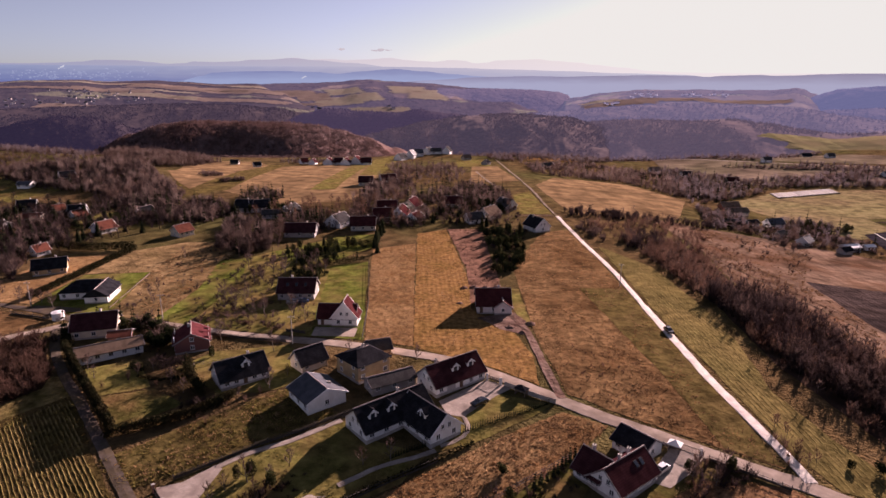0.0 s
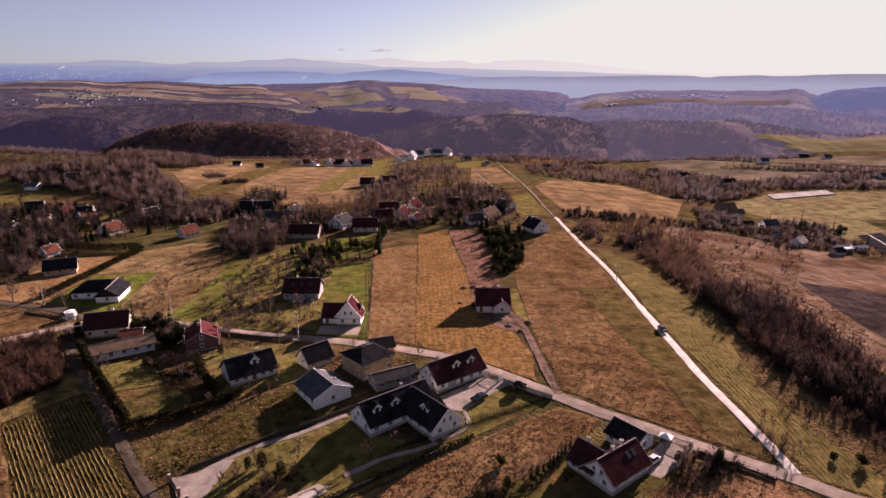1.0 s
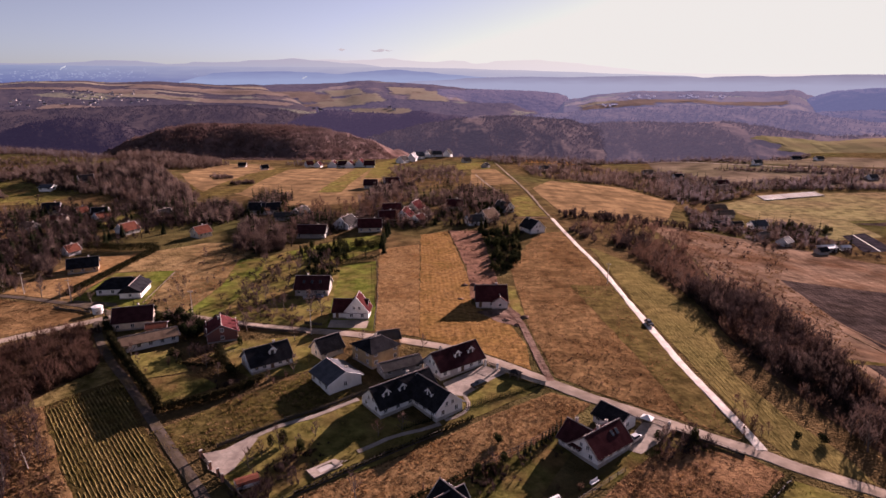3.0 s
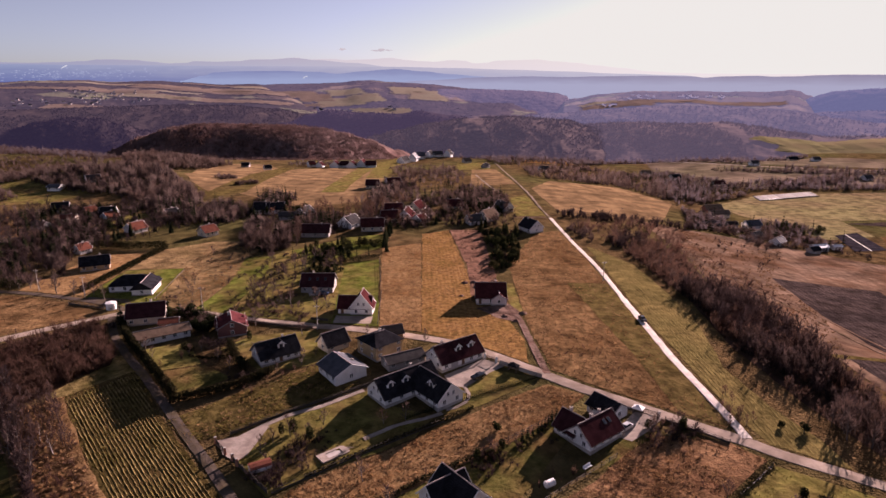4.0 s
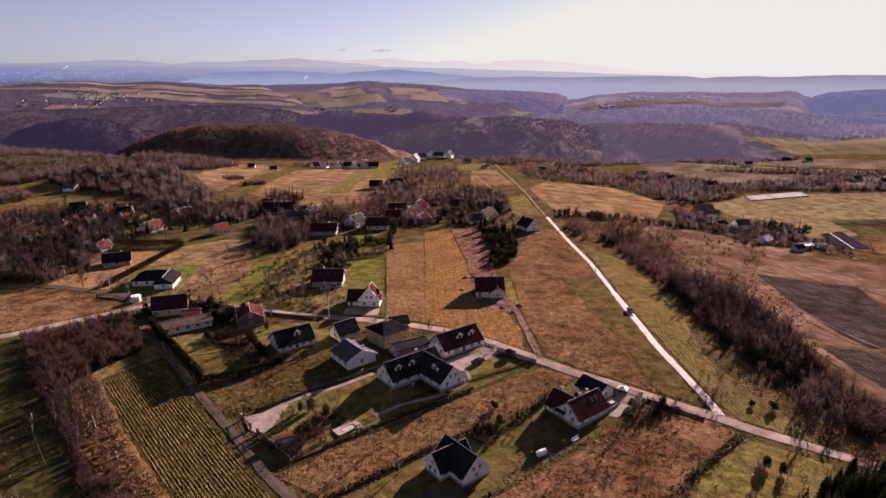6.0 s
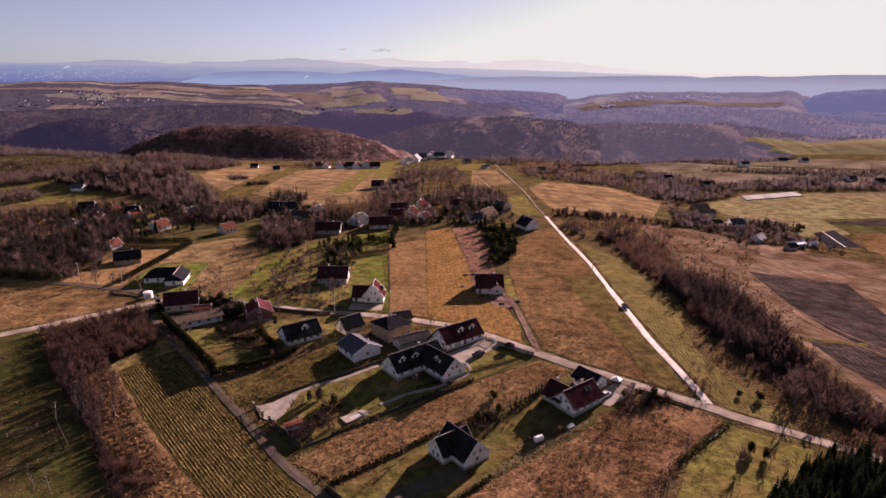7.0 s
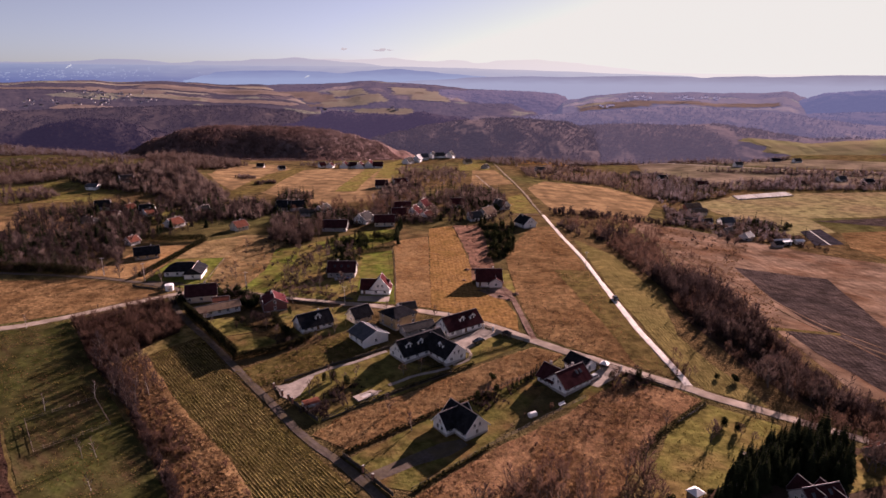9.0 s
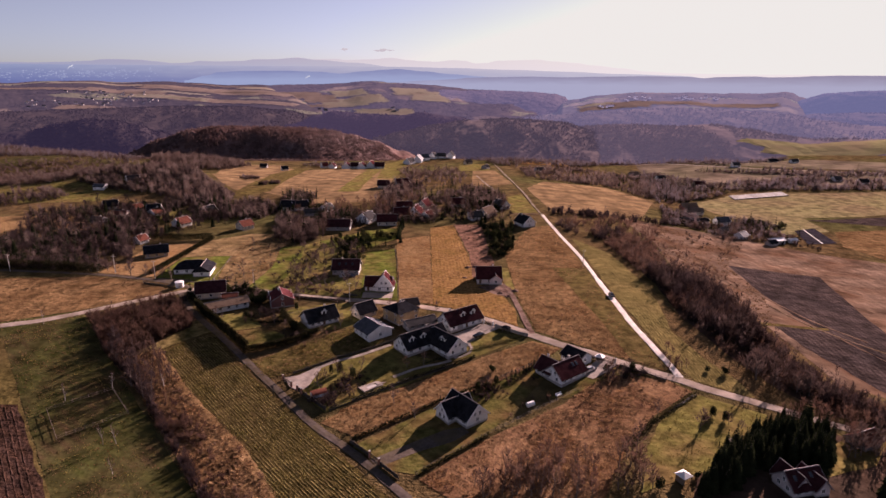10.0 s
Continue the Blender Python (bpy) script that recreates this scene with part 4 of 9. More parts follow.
# the second colour of each hill is its haze, put into emission
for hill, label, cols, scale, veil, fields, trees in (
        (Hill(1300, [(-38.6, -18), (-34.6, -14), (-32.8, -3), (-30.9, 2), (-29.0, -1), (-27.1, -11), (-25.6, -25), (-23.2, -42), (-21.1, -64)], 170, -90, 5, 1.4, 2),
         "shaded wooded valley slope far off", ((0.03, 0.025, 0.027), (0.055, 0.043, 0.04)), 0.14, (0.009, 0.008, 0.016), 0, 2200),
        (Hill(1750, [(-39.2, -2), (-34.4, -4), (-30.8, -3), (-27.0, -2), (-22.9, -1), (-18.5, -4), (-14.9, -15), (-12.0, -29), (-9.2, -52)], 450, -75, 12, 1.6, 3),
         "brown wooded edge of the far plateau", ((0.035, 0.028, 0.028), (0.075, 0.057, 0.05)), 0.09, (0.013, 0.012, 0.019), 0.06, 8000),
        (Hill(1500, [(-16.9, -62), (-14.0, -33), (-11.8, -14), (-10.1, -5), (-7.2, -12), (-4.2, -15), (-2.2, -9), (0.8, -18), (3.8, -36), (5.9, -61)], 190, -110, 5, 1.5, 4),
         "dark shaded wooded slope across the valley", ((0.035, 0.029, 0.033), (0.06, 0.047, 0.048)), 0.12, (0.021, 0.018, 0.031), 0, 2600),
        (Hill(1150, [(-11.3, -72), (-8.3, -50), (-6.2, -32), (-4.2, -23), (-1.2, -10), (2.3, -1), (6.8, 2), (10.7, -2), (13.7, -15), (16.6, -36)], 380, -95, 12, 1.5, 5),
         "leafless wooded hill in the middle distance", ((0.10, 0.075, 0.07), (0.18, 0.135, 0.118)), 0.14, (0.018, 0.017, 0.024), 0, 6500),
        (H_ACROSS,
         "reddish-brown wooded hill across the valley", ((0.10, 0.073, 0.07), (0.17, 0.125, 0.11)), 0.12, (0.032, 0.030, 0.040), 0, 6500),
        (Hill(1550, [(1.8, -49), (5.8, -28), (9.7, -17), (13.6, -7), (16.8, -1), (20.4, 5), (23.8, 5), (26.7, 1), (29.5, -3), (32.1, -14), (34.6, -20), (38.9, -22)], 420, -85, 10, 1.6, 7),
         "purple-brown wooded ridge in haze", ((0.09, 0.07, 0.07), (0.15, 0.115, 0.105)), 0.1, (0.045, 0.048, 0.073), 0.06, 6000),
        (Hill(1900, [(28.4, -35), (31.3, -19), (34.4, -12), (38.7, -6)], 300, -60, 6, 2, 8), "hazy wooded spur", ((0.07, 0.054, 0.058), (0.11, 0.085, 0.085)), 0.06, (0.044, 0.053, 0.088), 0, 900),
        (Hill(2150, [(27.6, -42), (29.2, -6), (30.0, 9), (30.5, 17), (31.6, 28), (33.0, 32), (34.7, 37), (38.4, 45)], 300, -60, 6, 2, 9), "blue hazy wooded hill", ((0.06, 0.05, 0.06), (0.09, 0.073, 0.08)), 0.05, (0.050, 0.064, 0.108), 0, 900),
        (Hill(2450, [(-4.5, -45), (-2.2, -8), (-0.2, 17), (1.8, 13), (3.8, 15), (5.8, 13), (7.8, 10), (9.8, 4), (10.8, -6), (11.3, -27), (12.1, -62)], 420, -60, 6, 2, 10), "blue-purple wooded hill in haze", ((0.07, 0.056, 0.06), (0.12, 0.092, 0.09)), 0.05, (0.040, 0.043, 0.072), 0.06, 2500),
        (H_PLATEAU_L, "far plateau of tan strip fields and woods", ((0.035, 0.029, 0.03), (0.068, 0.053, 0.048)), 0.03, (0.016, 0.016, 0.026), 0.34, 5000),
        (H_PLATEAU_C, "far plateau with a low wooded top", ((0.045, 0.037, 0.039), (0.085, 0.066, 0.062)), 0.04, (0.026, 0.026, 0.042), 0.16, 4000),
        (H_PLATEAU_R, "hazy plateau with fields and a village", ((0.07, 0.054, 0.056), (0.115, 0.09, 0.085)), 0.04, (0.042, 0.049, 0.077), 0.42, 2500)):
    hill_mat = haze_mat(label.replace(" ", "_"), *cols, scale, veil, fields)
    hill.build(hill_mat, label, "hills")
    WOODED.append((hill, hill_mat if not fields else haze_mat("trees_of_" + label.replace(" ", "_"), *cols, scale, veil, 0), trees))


FAR_POLYS = []   # open land on the hills, kept clear of trees


def far_field(hill, a, r, w, d, rot, material, label):
    """A field laid on a hill's front, at a bearing and distance."""
    x, y = EYE_X + r * math.sin(radians(a)), EYE_Y + r * math.cos(radians(a))
    c, s = math.cos(radians(rot)), math.sin(radians(rot))
    poly = [(x + p * w / 2 * c - q * d / 2 * s, y + p * w / 2 * s + q * d / 2 * c) for p, q in ((-1, -1), (1, -1), (1, 1), (-1, 1))]
    FAR_POLYS.append(poly)
    patch("field", poly, material, label, lift=1.7, cell=30, edge=9.0, zf=hill.z)


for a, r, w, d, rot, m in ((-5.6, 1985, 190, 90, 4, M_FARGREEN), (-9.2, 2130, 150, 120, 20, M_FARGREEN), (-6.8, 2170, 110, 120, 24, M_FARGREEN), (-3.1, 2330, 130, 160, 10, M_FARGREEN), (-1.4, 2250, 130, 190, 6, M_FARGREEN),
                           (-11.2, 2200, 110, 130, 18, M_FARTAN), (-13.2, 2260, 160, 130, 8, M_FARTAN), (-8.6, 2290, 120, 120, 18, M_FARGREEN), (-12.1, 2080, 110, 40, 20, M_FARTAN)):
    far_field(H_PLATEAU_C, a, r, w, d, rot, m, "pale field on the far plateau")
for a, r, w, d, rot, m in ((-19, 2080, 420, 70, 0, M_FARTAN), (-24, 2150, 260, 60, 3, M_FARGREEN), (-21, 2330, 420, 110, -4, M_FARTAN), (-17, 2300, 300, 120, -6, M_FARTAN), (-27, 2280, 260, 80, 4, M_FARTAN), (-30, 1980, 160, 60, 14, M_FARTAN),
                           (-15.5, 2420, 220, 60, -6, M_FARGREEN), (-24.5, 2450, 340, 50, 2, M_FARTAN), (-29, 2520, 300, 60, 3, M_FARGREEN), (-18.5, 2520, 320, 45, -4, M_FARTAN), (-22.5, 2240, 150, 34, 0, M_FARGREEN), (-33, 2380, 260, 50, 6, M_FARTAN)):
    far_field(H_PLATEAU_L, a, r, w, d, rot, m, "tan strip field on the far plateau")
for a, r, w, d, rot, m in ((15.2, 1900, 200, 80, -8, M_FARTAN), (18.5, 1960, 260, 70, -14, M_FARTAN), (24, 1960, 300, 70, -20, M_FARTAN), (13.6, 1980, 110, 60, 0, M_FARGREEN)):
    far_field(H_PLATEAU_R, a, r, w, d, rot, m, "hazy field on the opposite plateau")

FAR_POLYS.append([(440, 960), (514, 985), (600, 975), (720, 960), (720, 810), (611, 830), (540, 860), (460, 890)])
patch("field", [(453, 946), (467, 957), (514, 967), (575, 954), (690, 935), (690, 830), (611, 852), (540, 878), (474, 905), (492, 926)], M_ACROSS, "long olive-green field on the opposite slope", lift=2.0, cell=20, edge=2.0, zf=H_ACROSS.z)

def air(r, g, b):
    """Emission that stands for the light of kilometres of hazy air, from a display colour."""
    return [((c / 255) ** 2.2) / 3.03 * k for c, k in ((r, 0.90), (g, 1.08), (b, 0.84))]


def far_mat(name, left, left_low, right, right_low, z0, z1):
    """Land many kilometres off, its haze painted as emission: paler to the sunny side and in the misty lowland."""
    m = bpy.data.materials.new(name)
    m.use_nodes = True
    n, link = m.node_tree.nodes, m.node_tree.links.new
    b = n["Principled BSDF"]
    geo, sep, nz = n.new("ShaderNodeNewGeometry"), n.new("ShaderNodeSeparateXYZ"), n.new("ShaderNodeTexNoise")
    link(geo.outputs["Position"], sep.inputs[0])
    stretch = n.new("ShaderNodeMapping")
    stretch.inputs["Scale"].default_value = (1, 1, 9)
    link(geo.outputs["Position"], stretch.inputs["Vector"])
    link(stretch.outputs[0], nz.inputs["Vector"])
    nz.inputs["Scale"].default_value, nz.inputs["Detail"].default_value = 0.006, 6

    def ramp(source, lo, hi):
        r = n.new("ShaderNodeMapRange")
        r.inputs["From Min"].default_value, r.inputs["From Max"].default_value = lo, hi
        link(source, r.inputs["Value"])
        return r.outputs[0]

    def mixed(fac, a, c):
        x = n.new("ShaderNodeMix")
        x.data_type = "RGBA"
        link(fac, x.inputs["Factor"])
        for q, sock in ((a, x.inputs["A"]), (c, x.inputs["B"])):
            if isinstance(q, list):
                sock.default_value = (*q, 1)
            else:
                link(q, sock)
        return x.outputs["Result"]

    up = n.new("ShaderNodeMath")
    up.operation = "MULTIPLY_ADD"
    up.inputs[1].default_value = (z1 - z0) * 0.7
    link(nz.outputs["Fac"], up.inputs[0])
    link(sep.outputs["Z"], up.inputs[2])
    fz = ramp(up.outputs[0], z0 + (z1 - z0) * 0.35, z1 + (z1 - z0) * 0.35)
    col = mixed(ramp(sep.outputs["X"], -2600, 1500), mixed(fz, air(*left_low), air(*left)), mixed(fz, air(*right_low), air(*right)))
    # the whole haze colour is emitted; the base is almost black
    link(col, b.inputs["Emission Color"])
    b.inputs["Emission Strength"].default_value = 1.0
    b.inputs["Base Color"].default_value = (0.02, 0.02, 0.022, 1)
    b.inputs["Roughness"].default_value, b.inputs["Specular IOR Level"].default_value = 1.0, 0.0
    return m


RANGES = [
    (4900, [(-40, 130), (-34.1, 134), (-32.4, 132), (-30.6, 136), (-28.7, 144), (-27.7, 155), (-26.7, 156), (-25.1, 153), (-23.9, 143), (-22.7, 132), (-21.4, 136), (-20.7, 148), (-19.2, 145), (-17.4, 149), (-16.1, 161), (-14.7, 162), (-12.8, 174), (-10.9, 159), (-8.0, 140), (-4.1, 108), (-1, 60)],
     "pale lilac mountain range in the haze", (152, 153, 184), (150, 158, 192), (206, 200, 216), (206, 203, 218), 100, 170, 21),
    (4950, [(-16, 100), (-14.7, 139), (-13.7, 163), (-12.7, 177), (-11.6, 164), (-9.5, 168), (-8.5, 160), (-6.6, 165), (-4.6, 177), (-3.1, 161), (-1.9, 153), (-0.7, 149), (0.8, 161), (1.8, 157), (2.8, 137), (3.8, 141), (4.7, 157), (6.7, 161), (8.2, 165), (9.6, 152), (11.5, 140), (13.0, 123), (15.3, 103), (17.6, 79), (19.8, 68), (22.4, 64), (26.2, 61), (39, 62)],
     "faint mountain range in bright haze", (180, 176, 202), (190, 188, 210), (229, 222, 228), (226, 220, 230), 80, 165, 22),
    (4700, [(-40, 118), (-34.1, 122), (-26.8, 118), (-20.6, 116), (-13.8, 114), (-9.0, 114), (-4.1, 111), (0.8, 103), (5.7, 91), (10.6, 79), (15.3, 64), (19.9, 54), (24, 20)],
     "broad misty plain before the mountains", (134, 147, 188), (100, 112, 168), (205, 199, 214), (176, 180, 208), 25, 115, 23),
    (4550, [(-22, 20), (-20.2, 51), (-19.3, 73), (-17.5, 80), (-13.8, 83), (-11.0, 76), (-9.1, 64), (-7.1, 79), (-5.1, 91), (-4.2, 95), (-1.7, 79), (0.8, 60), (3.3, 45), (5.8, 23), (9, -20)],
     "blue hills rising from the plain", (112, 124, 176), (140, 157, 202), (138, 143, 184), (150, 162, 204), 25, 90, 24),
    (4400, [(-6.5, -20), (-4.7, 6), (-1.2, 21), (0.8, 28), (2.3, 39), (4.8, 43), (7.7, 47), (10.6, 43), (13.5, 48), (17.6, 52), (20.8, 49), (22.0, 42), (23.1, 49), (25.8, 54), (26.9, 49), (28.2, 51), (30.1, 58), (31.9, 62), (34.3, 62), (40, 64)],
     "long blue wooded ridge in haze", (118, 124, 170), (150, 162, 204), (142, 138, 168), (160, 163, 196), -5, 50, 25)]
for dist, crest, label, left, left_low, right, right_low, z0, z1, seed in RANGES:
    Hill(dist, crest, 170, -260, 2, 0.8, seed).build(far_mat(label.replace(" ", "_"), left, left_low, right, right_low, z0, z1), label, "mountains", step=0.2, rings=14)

# a town on the misty plain, and smoke over it
rng = random.Random(31)
TOWN, SMOKE = Shape(), Shape()
for k in range(170):
    a = rng.gauss(-29.5, 3.0) if k < 150 else rng.uniform(-36, -12)
    r, w, h = 4520, rng.uniform(1.5, 6), rng.uniform(2, 6)
    x, y = EYE_X + r * math.sin(radians(a)), EYE_Y + r * math.cos(radians(a))
    z = rng.gauss(62, 16)
    TOWN.box(x - w, y - 3, z, x + w, y + 3, z + h)
# town and smoke glow in painted haze colours like the land behind
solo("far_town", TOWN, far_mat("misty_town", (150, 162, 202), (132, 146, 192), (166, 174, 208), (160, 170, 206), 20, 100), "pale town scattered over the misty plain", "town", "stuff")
for a, z0 in ((-30.3, 94), (-12.2, 30)):
    x, y = EYE_X + 4500 * math.sin(radians(a)), EYE_Y + 4500 * math.cos(radians(a))
    for k in range(14):
        q = k / 13
        SMOKE.tube((x + q * 30, y, z0 + 18 * q ** 0.6), (x + q * 30 + 6, y, z0 + 18 * q ** 0.6 + rng.uniform(-2, 3)), 0.8 + 2 * q, 1.0 + 2 * q, 7)
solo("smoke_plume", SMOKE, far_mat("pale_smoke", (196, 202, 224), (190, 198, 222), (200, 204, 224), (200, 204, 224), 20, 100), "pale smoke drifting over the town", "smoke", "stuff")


def cloud(a, z, length, height, seed):
    """A small flat cloud just over the mountains."""
    r = random.Random(seed)
    bm = bmesh.new()
    x, y = EYE_X + 4850 * math.sin(radians(a)), EYE_Y + 4850 * math.cos(radians(a))
    for k in range(11):
        u = r.uniform(-1, 1)
        q = (1 - abs(u)) * r.uniform(0.6, 1.1) + 0.25
        m = Matrix.Translation((x + u * length / 2, y + r.uniform(-6, 6), z + r.uniform(-0.3, 0.4) * height * q)) @ Matrix.Diagonal((length * 0.17 * q, 14 * q, height * 0.42 * q, 1))
        bmesh.ops.create_icosphere(bm, subdivisions=2, radius=1.0, matrix=m)
    me = bpy.data.meshes.new("cloud")
    bm.to_mesh(me)
    bm.free()
    me.materials.append(CLOUD_MAT)
    me.polygons.foreach_set("use_smooth", [True] * len(me.polygons))
    tagged(new("cloud", me), "small flat grey cloud over the mountains", "cloud", "small clouds")


# the cloud's tone is emitted too, as painted haze
CLOUD_MAT = far_mat("grey_cloud", (196, 190, 204), (186, 180, 198), (196, 190, 204), (186, 180, 198), 215, 235)
cloud(-5.3, 228, 150, 17, 1)
cloud(-8.7, 234, 60, 12, 2)

# ---- houses: local x along the ridge, y across it ----
def window(parent, m, w, h, frame_mat=None, depth=0.08):
    """A framed window standing proud of a wall; m: its centre, with local y out of the wall."""
    fw = 0.09
    s = Shape()
    s.box(-w / 2, -0.02, -h / 2, -w / 2 + fw, depth, h / 2).box(w / 2 - fw, -0.02, -h / 2, w / 2, depth, h / 2)
    s.box(-w / 2 + fw, -0.02, h / 2 - fw, w / 2 - fw, depth, h / 2).box(-w / 2 + fw, -0.02, -h / 2, w / 2 - fw, depth, -h / 2 + fw)
    s.box(-0.03, -0.02, -h / 2 + fw, 0.03, depth, h / 2 - fw)
    win = part("window", s, frame_mat or M_TRIM, parent, m=m)
    part("pane", Shape().box(-w / 2 + fw, -0.01, -h / 2 + fw, -0.03, 0.03, h / 2 - fw).box(0.03, -0.01, -h / 2 + fw, w / 2 - fw, 0.03, h / 2 - fw), M_GLASS, win, "dark window glass")
    part("sill", Shape().box(-w / 2 - 0.06, 0, -h / 2 - 0.06, w / 2 + 0.06, depth + 0.08, -h / 2), M_CONCRETE, win)
    return win


def gable_body(L, W, hw, rise, base=-1.2):
    h, w = L / 2, W / 2
    return Shape().add([(-h, -w, base), (h, -w, base), (h, w, base), (-h, w, base), (-h, -w, hw), (h, -w, hw), (h, w, hw), (-h, w, hw),
                        (-h, 0, hw + rise - 0.12), (h, 0, hw + rise - 0.12)],
                       [(3, 2, 1, 0), (0, 1, 5, 4), (2, 3, 7, 6), (1, 2, 6, 9, 5), (3, 0, 4, 8, 7), (4, 5, 9, 8), (6, 7, 8, 9)])


def slopes(parent, L, W, hw, rise, material, over=0.55, end=0.5, thick=0.22, trim=None, label="", hip=0.0):
    """Two roof slopes with eaves, a ridge cap, gutters and bargeboards."""
    k = rise / (W / 2)
    h, w = L / 2 + end, W / 2 + over
    ze, zr = hw - over * k + 0.12, hw + rise + 0.12
    for sgn in (-1, 1):
        q = [(-h, sgn * w, ze), (h, sgn * w, ze), (h - hip, 0, zr), (-h + hip, 0, zr)]
        if sgn > 0:
            q = [q[1], q[0], q[3], q[2]]
        part("roof_slope", Shape().slab(q, thick), material, parent, label)
        part("gutter", Shape().tube((-h, sgn * (w + 0.05), ze - 0.12), (h, sgn * (w + 0.05), ze - 0.12), 0.08, 0.08, 5), M_DARKTRIM, parent)
        if hip:
            e = -1 if sgn < 0 else 1
            tri = [(e * h, -w, ze), (e * h, w, ze), (e * (h - hip), 0, zr)]
            if e < 0:
                tri = tri[::-1]
            low = [(x - e * 0.12, y * 0.97, z - 0.2) for x, y, z in tri]
            part("roof_slope", Shape().add([*tri, *low], [(0, 1, 2), (5, 4, 3), (0, 3, 4, 1), (1, 4, 5, 2), (2, 5, 3, 0)]), material, parent, label)
    if not hip:
        for e in (-1, 1):
            for sgn in (-1, 1):
                b = Shape()
                b.slab([(e * (h + 0.05), sgn * w, ze + 0.03), (e * (h - 0.06), sgn * w, ze + 0.03), (e * (h - 0.06), 0, zr + 0.03), (e * (h + 0.05), 0, zr + 0.03)][::(e * sgn)], 0.3)
                part("bargeboard", b, trim or M_VERGE, parent)
    part("ridge_cap", Shape().tube((-h + hip, 0, zr), (h - hip, 0, zr), 0.14, 0.14, 6), M_RIDGE, parent, "ridge tiles coloured pale as if sunlit")


def chimney(parent, x, y, z0, z1, material=None, w=0.55):
    c = part("chimney", Shape().box(x - w / 2, y - w / 2, z0, x + w / 2, y + w / 2, z1), material or M_PALESTACK, parent)
    part("chimney_cap", Shape().box(x - w / 2 - 0.08, y - w / 2 - 0.08, z1, x + w / 2 + 0.08, y + w / 2 + 0.08, z1 + 0.12), M_CONCRETE, c)
    part("flue", Shape().tube((x, y, z1 + 0.12), (x, y, z1 + 0.4), 0.12, 0.1, 6), M_DARKTRIM, c)


def dormer(parent, x, side, W, hw, rise, material, wall, w=1.9, h=1.5, out=0.62):
    """A small gabled dormer on the slope at y = side * ..."""
    k = rise / (W / 2)
    yf = side * W / 2 * out
    zb = hw + rise - k * abs(yf)
    yb = side * max(abs(yf) - (h + 0.7) / k, 0.15)
    s = Shape()
    a, b = (yf, yb) if yf < yb else (yb, yf)
    s.box(x - w / 2, a, zb - 0.5, x + w / 2, b, zb + h - 0.2)
    s.add([(x - w / 2, yf, zb + h - 0.2), (x + w / 2, yf, zb + h - 0.2), (x, yf, zb + h + 0.55), (x - w / 2, yb, zb + h - 0.2), (x + w / 2, yb, zb + h - 0.2), (x, yb, zb + h + 0.55)],
          [(0, 1, 2), (5, 4, 3), (0, 2, 5, 3), (1, 4, 5, 2)])
    d = part("dormer", s, wall, parent, "small gabled dormer")
    fo = yf + side * 0.3
    for e in (-1, 1):
        q = [(x + e * (w / 2 + 0.3), fo, zb + h - 0.42), (x, fo, zb + h + 0.72), (x, yb, zb + h + 0.72), (x + e * (w / 2 + 0.3), yb, zb + h - 0.42)]
        if e * side > 0:
            q = q[::-1]
        part("dormer_roof", Shape().slab(q, 0.14), material, d)
        part("dormer_trim", Shape().slab([(x + e * (w / 2 + 0.34), fo + side * 0.02, zb + h - 0.36), (x, fo + side * 0.02, zb + h + 0.8), (x, fo + side * 0.02, zb + h + 0.52), (x + e * (w / 2 + 0.34), fo + side * 0.02, zb + h - 0.62)], 0.06), M_TRIM, d)
    m = pose(x, yf, zb + h * 0.45, 0, 0, 180 if side < 0 else 0)
    s2 = Shape().box(-0.5, -0.02, -0.55, 0.5, 0.05, 0.55)
    part("dormer_window", s2, M_GLASS, d, "dark dormer window", m)


def row(n, L, margin=1.4):
    return [0.0] if n == 1 else [-L / 2 + margin + (L - 2 * margin) * i / (n - 1) for i in range(n)]


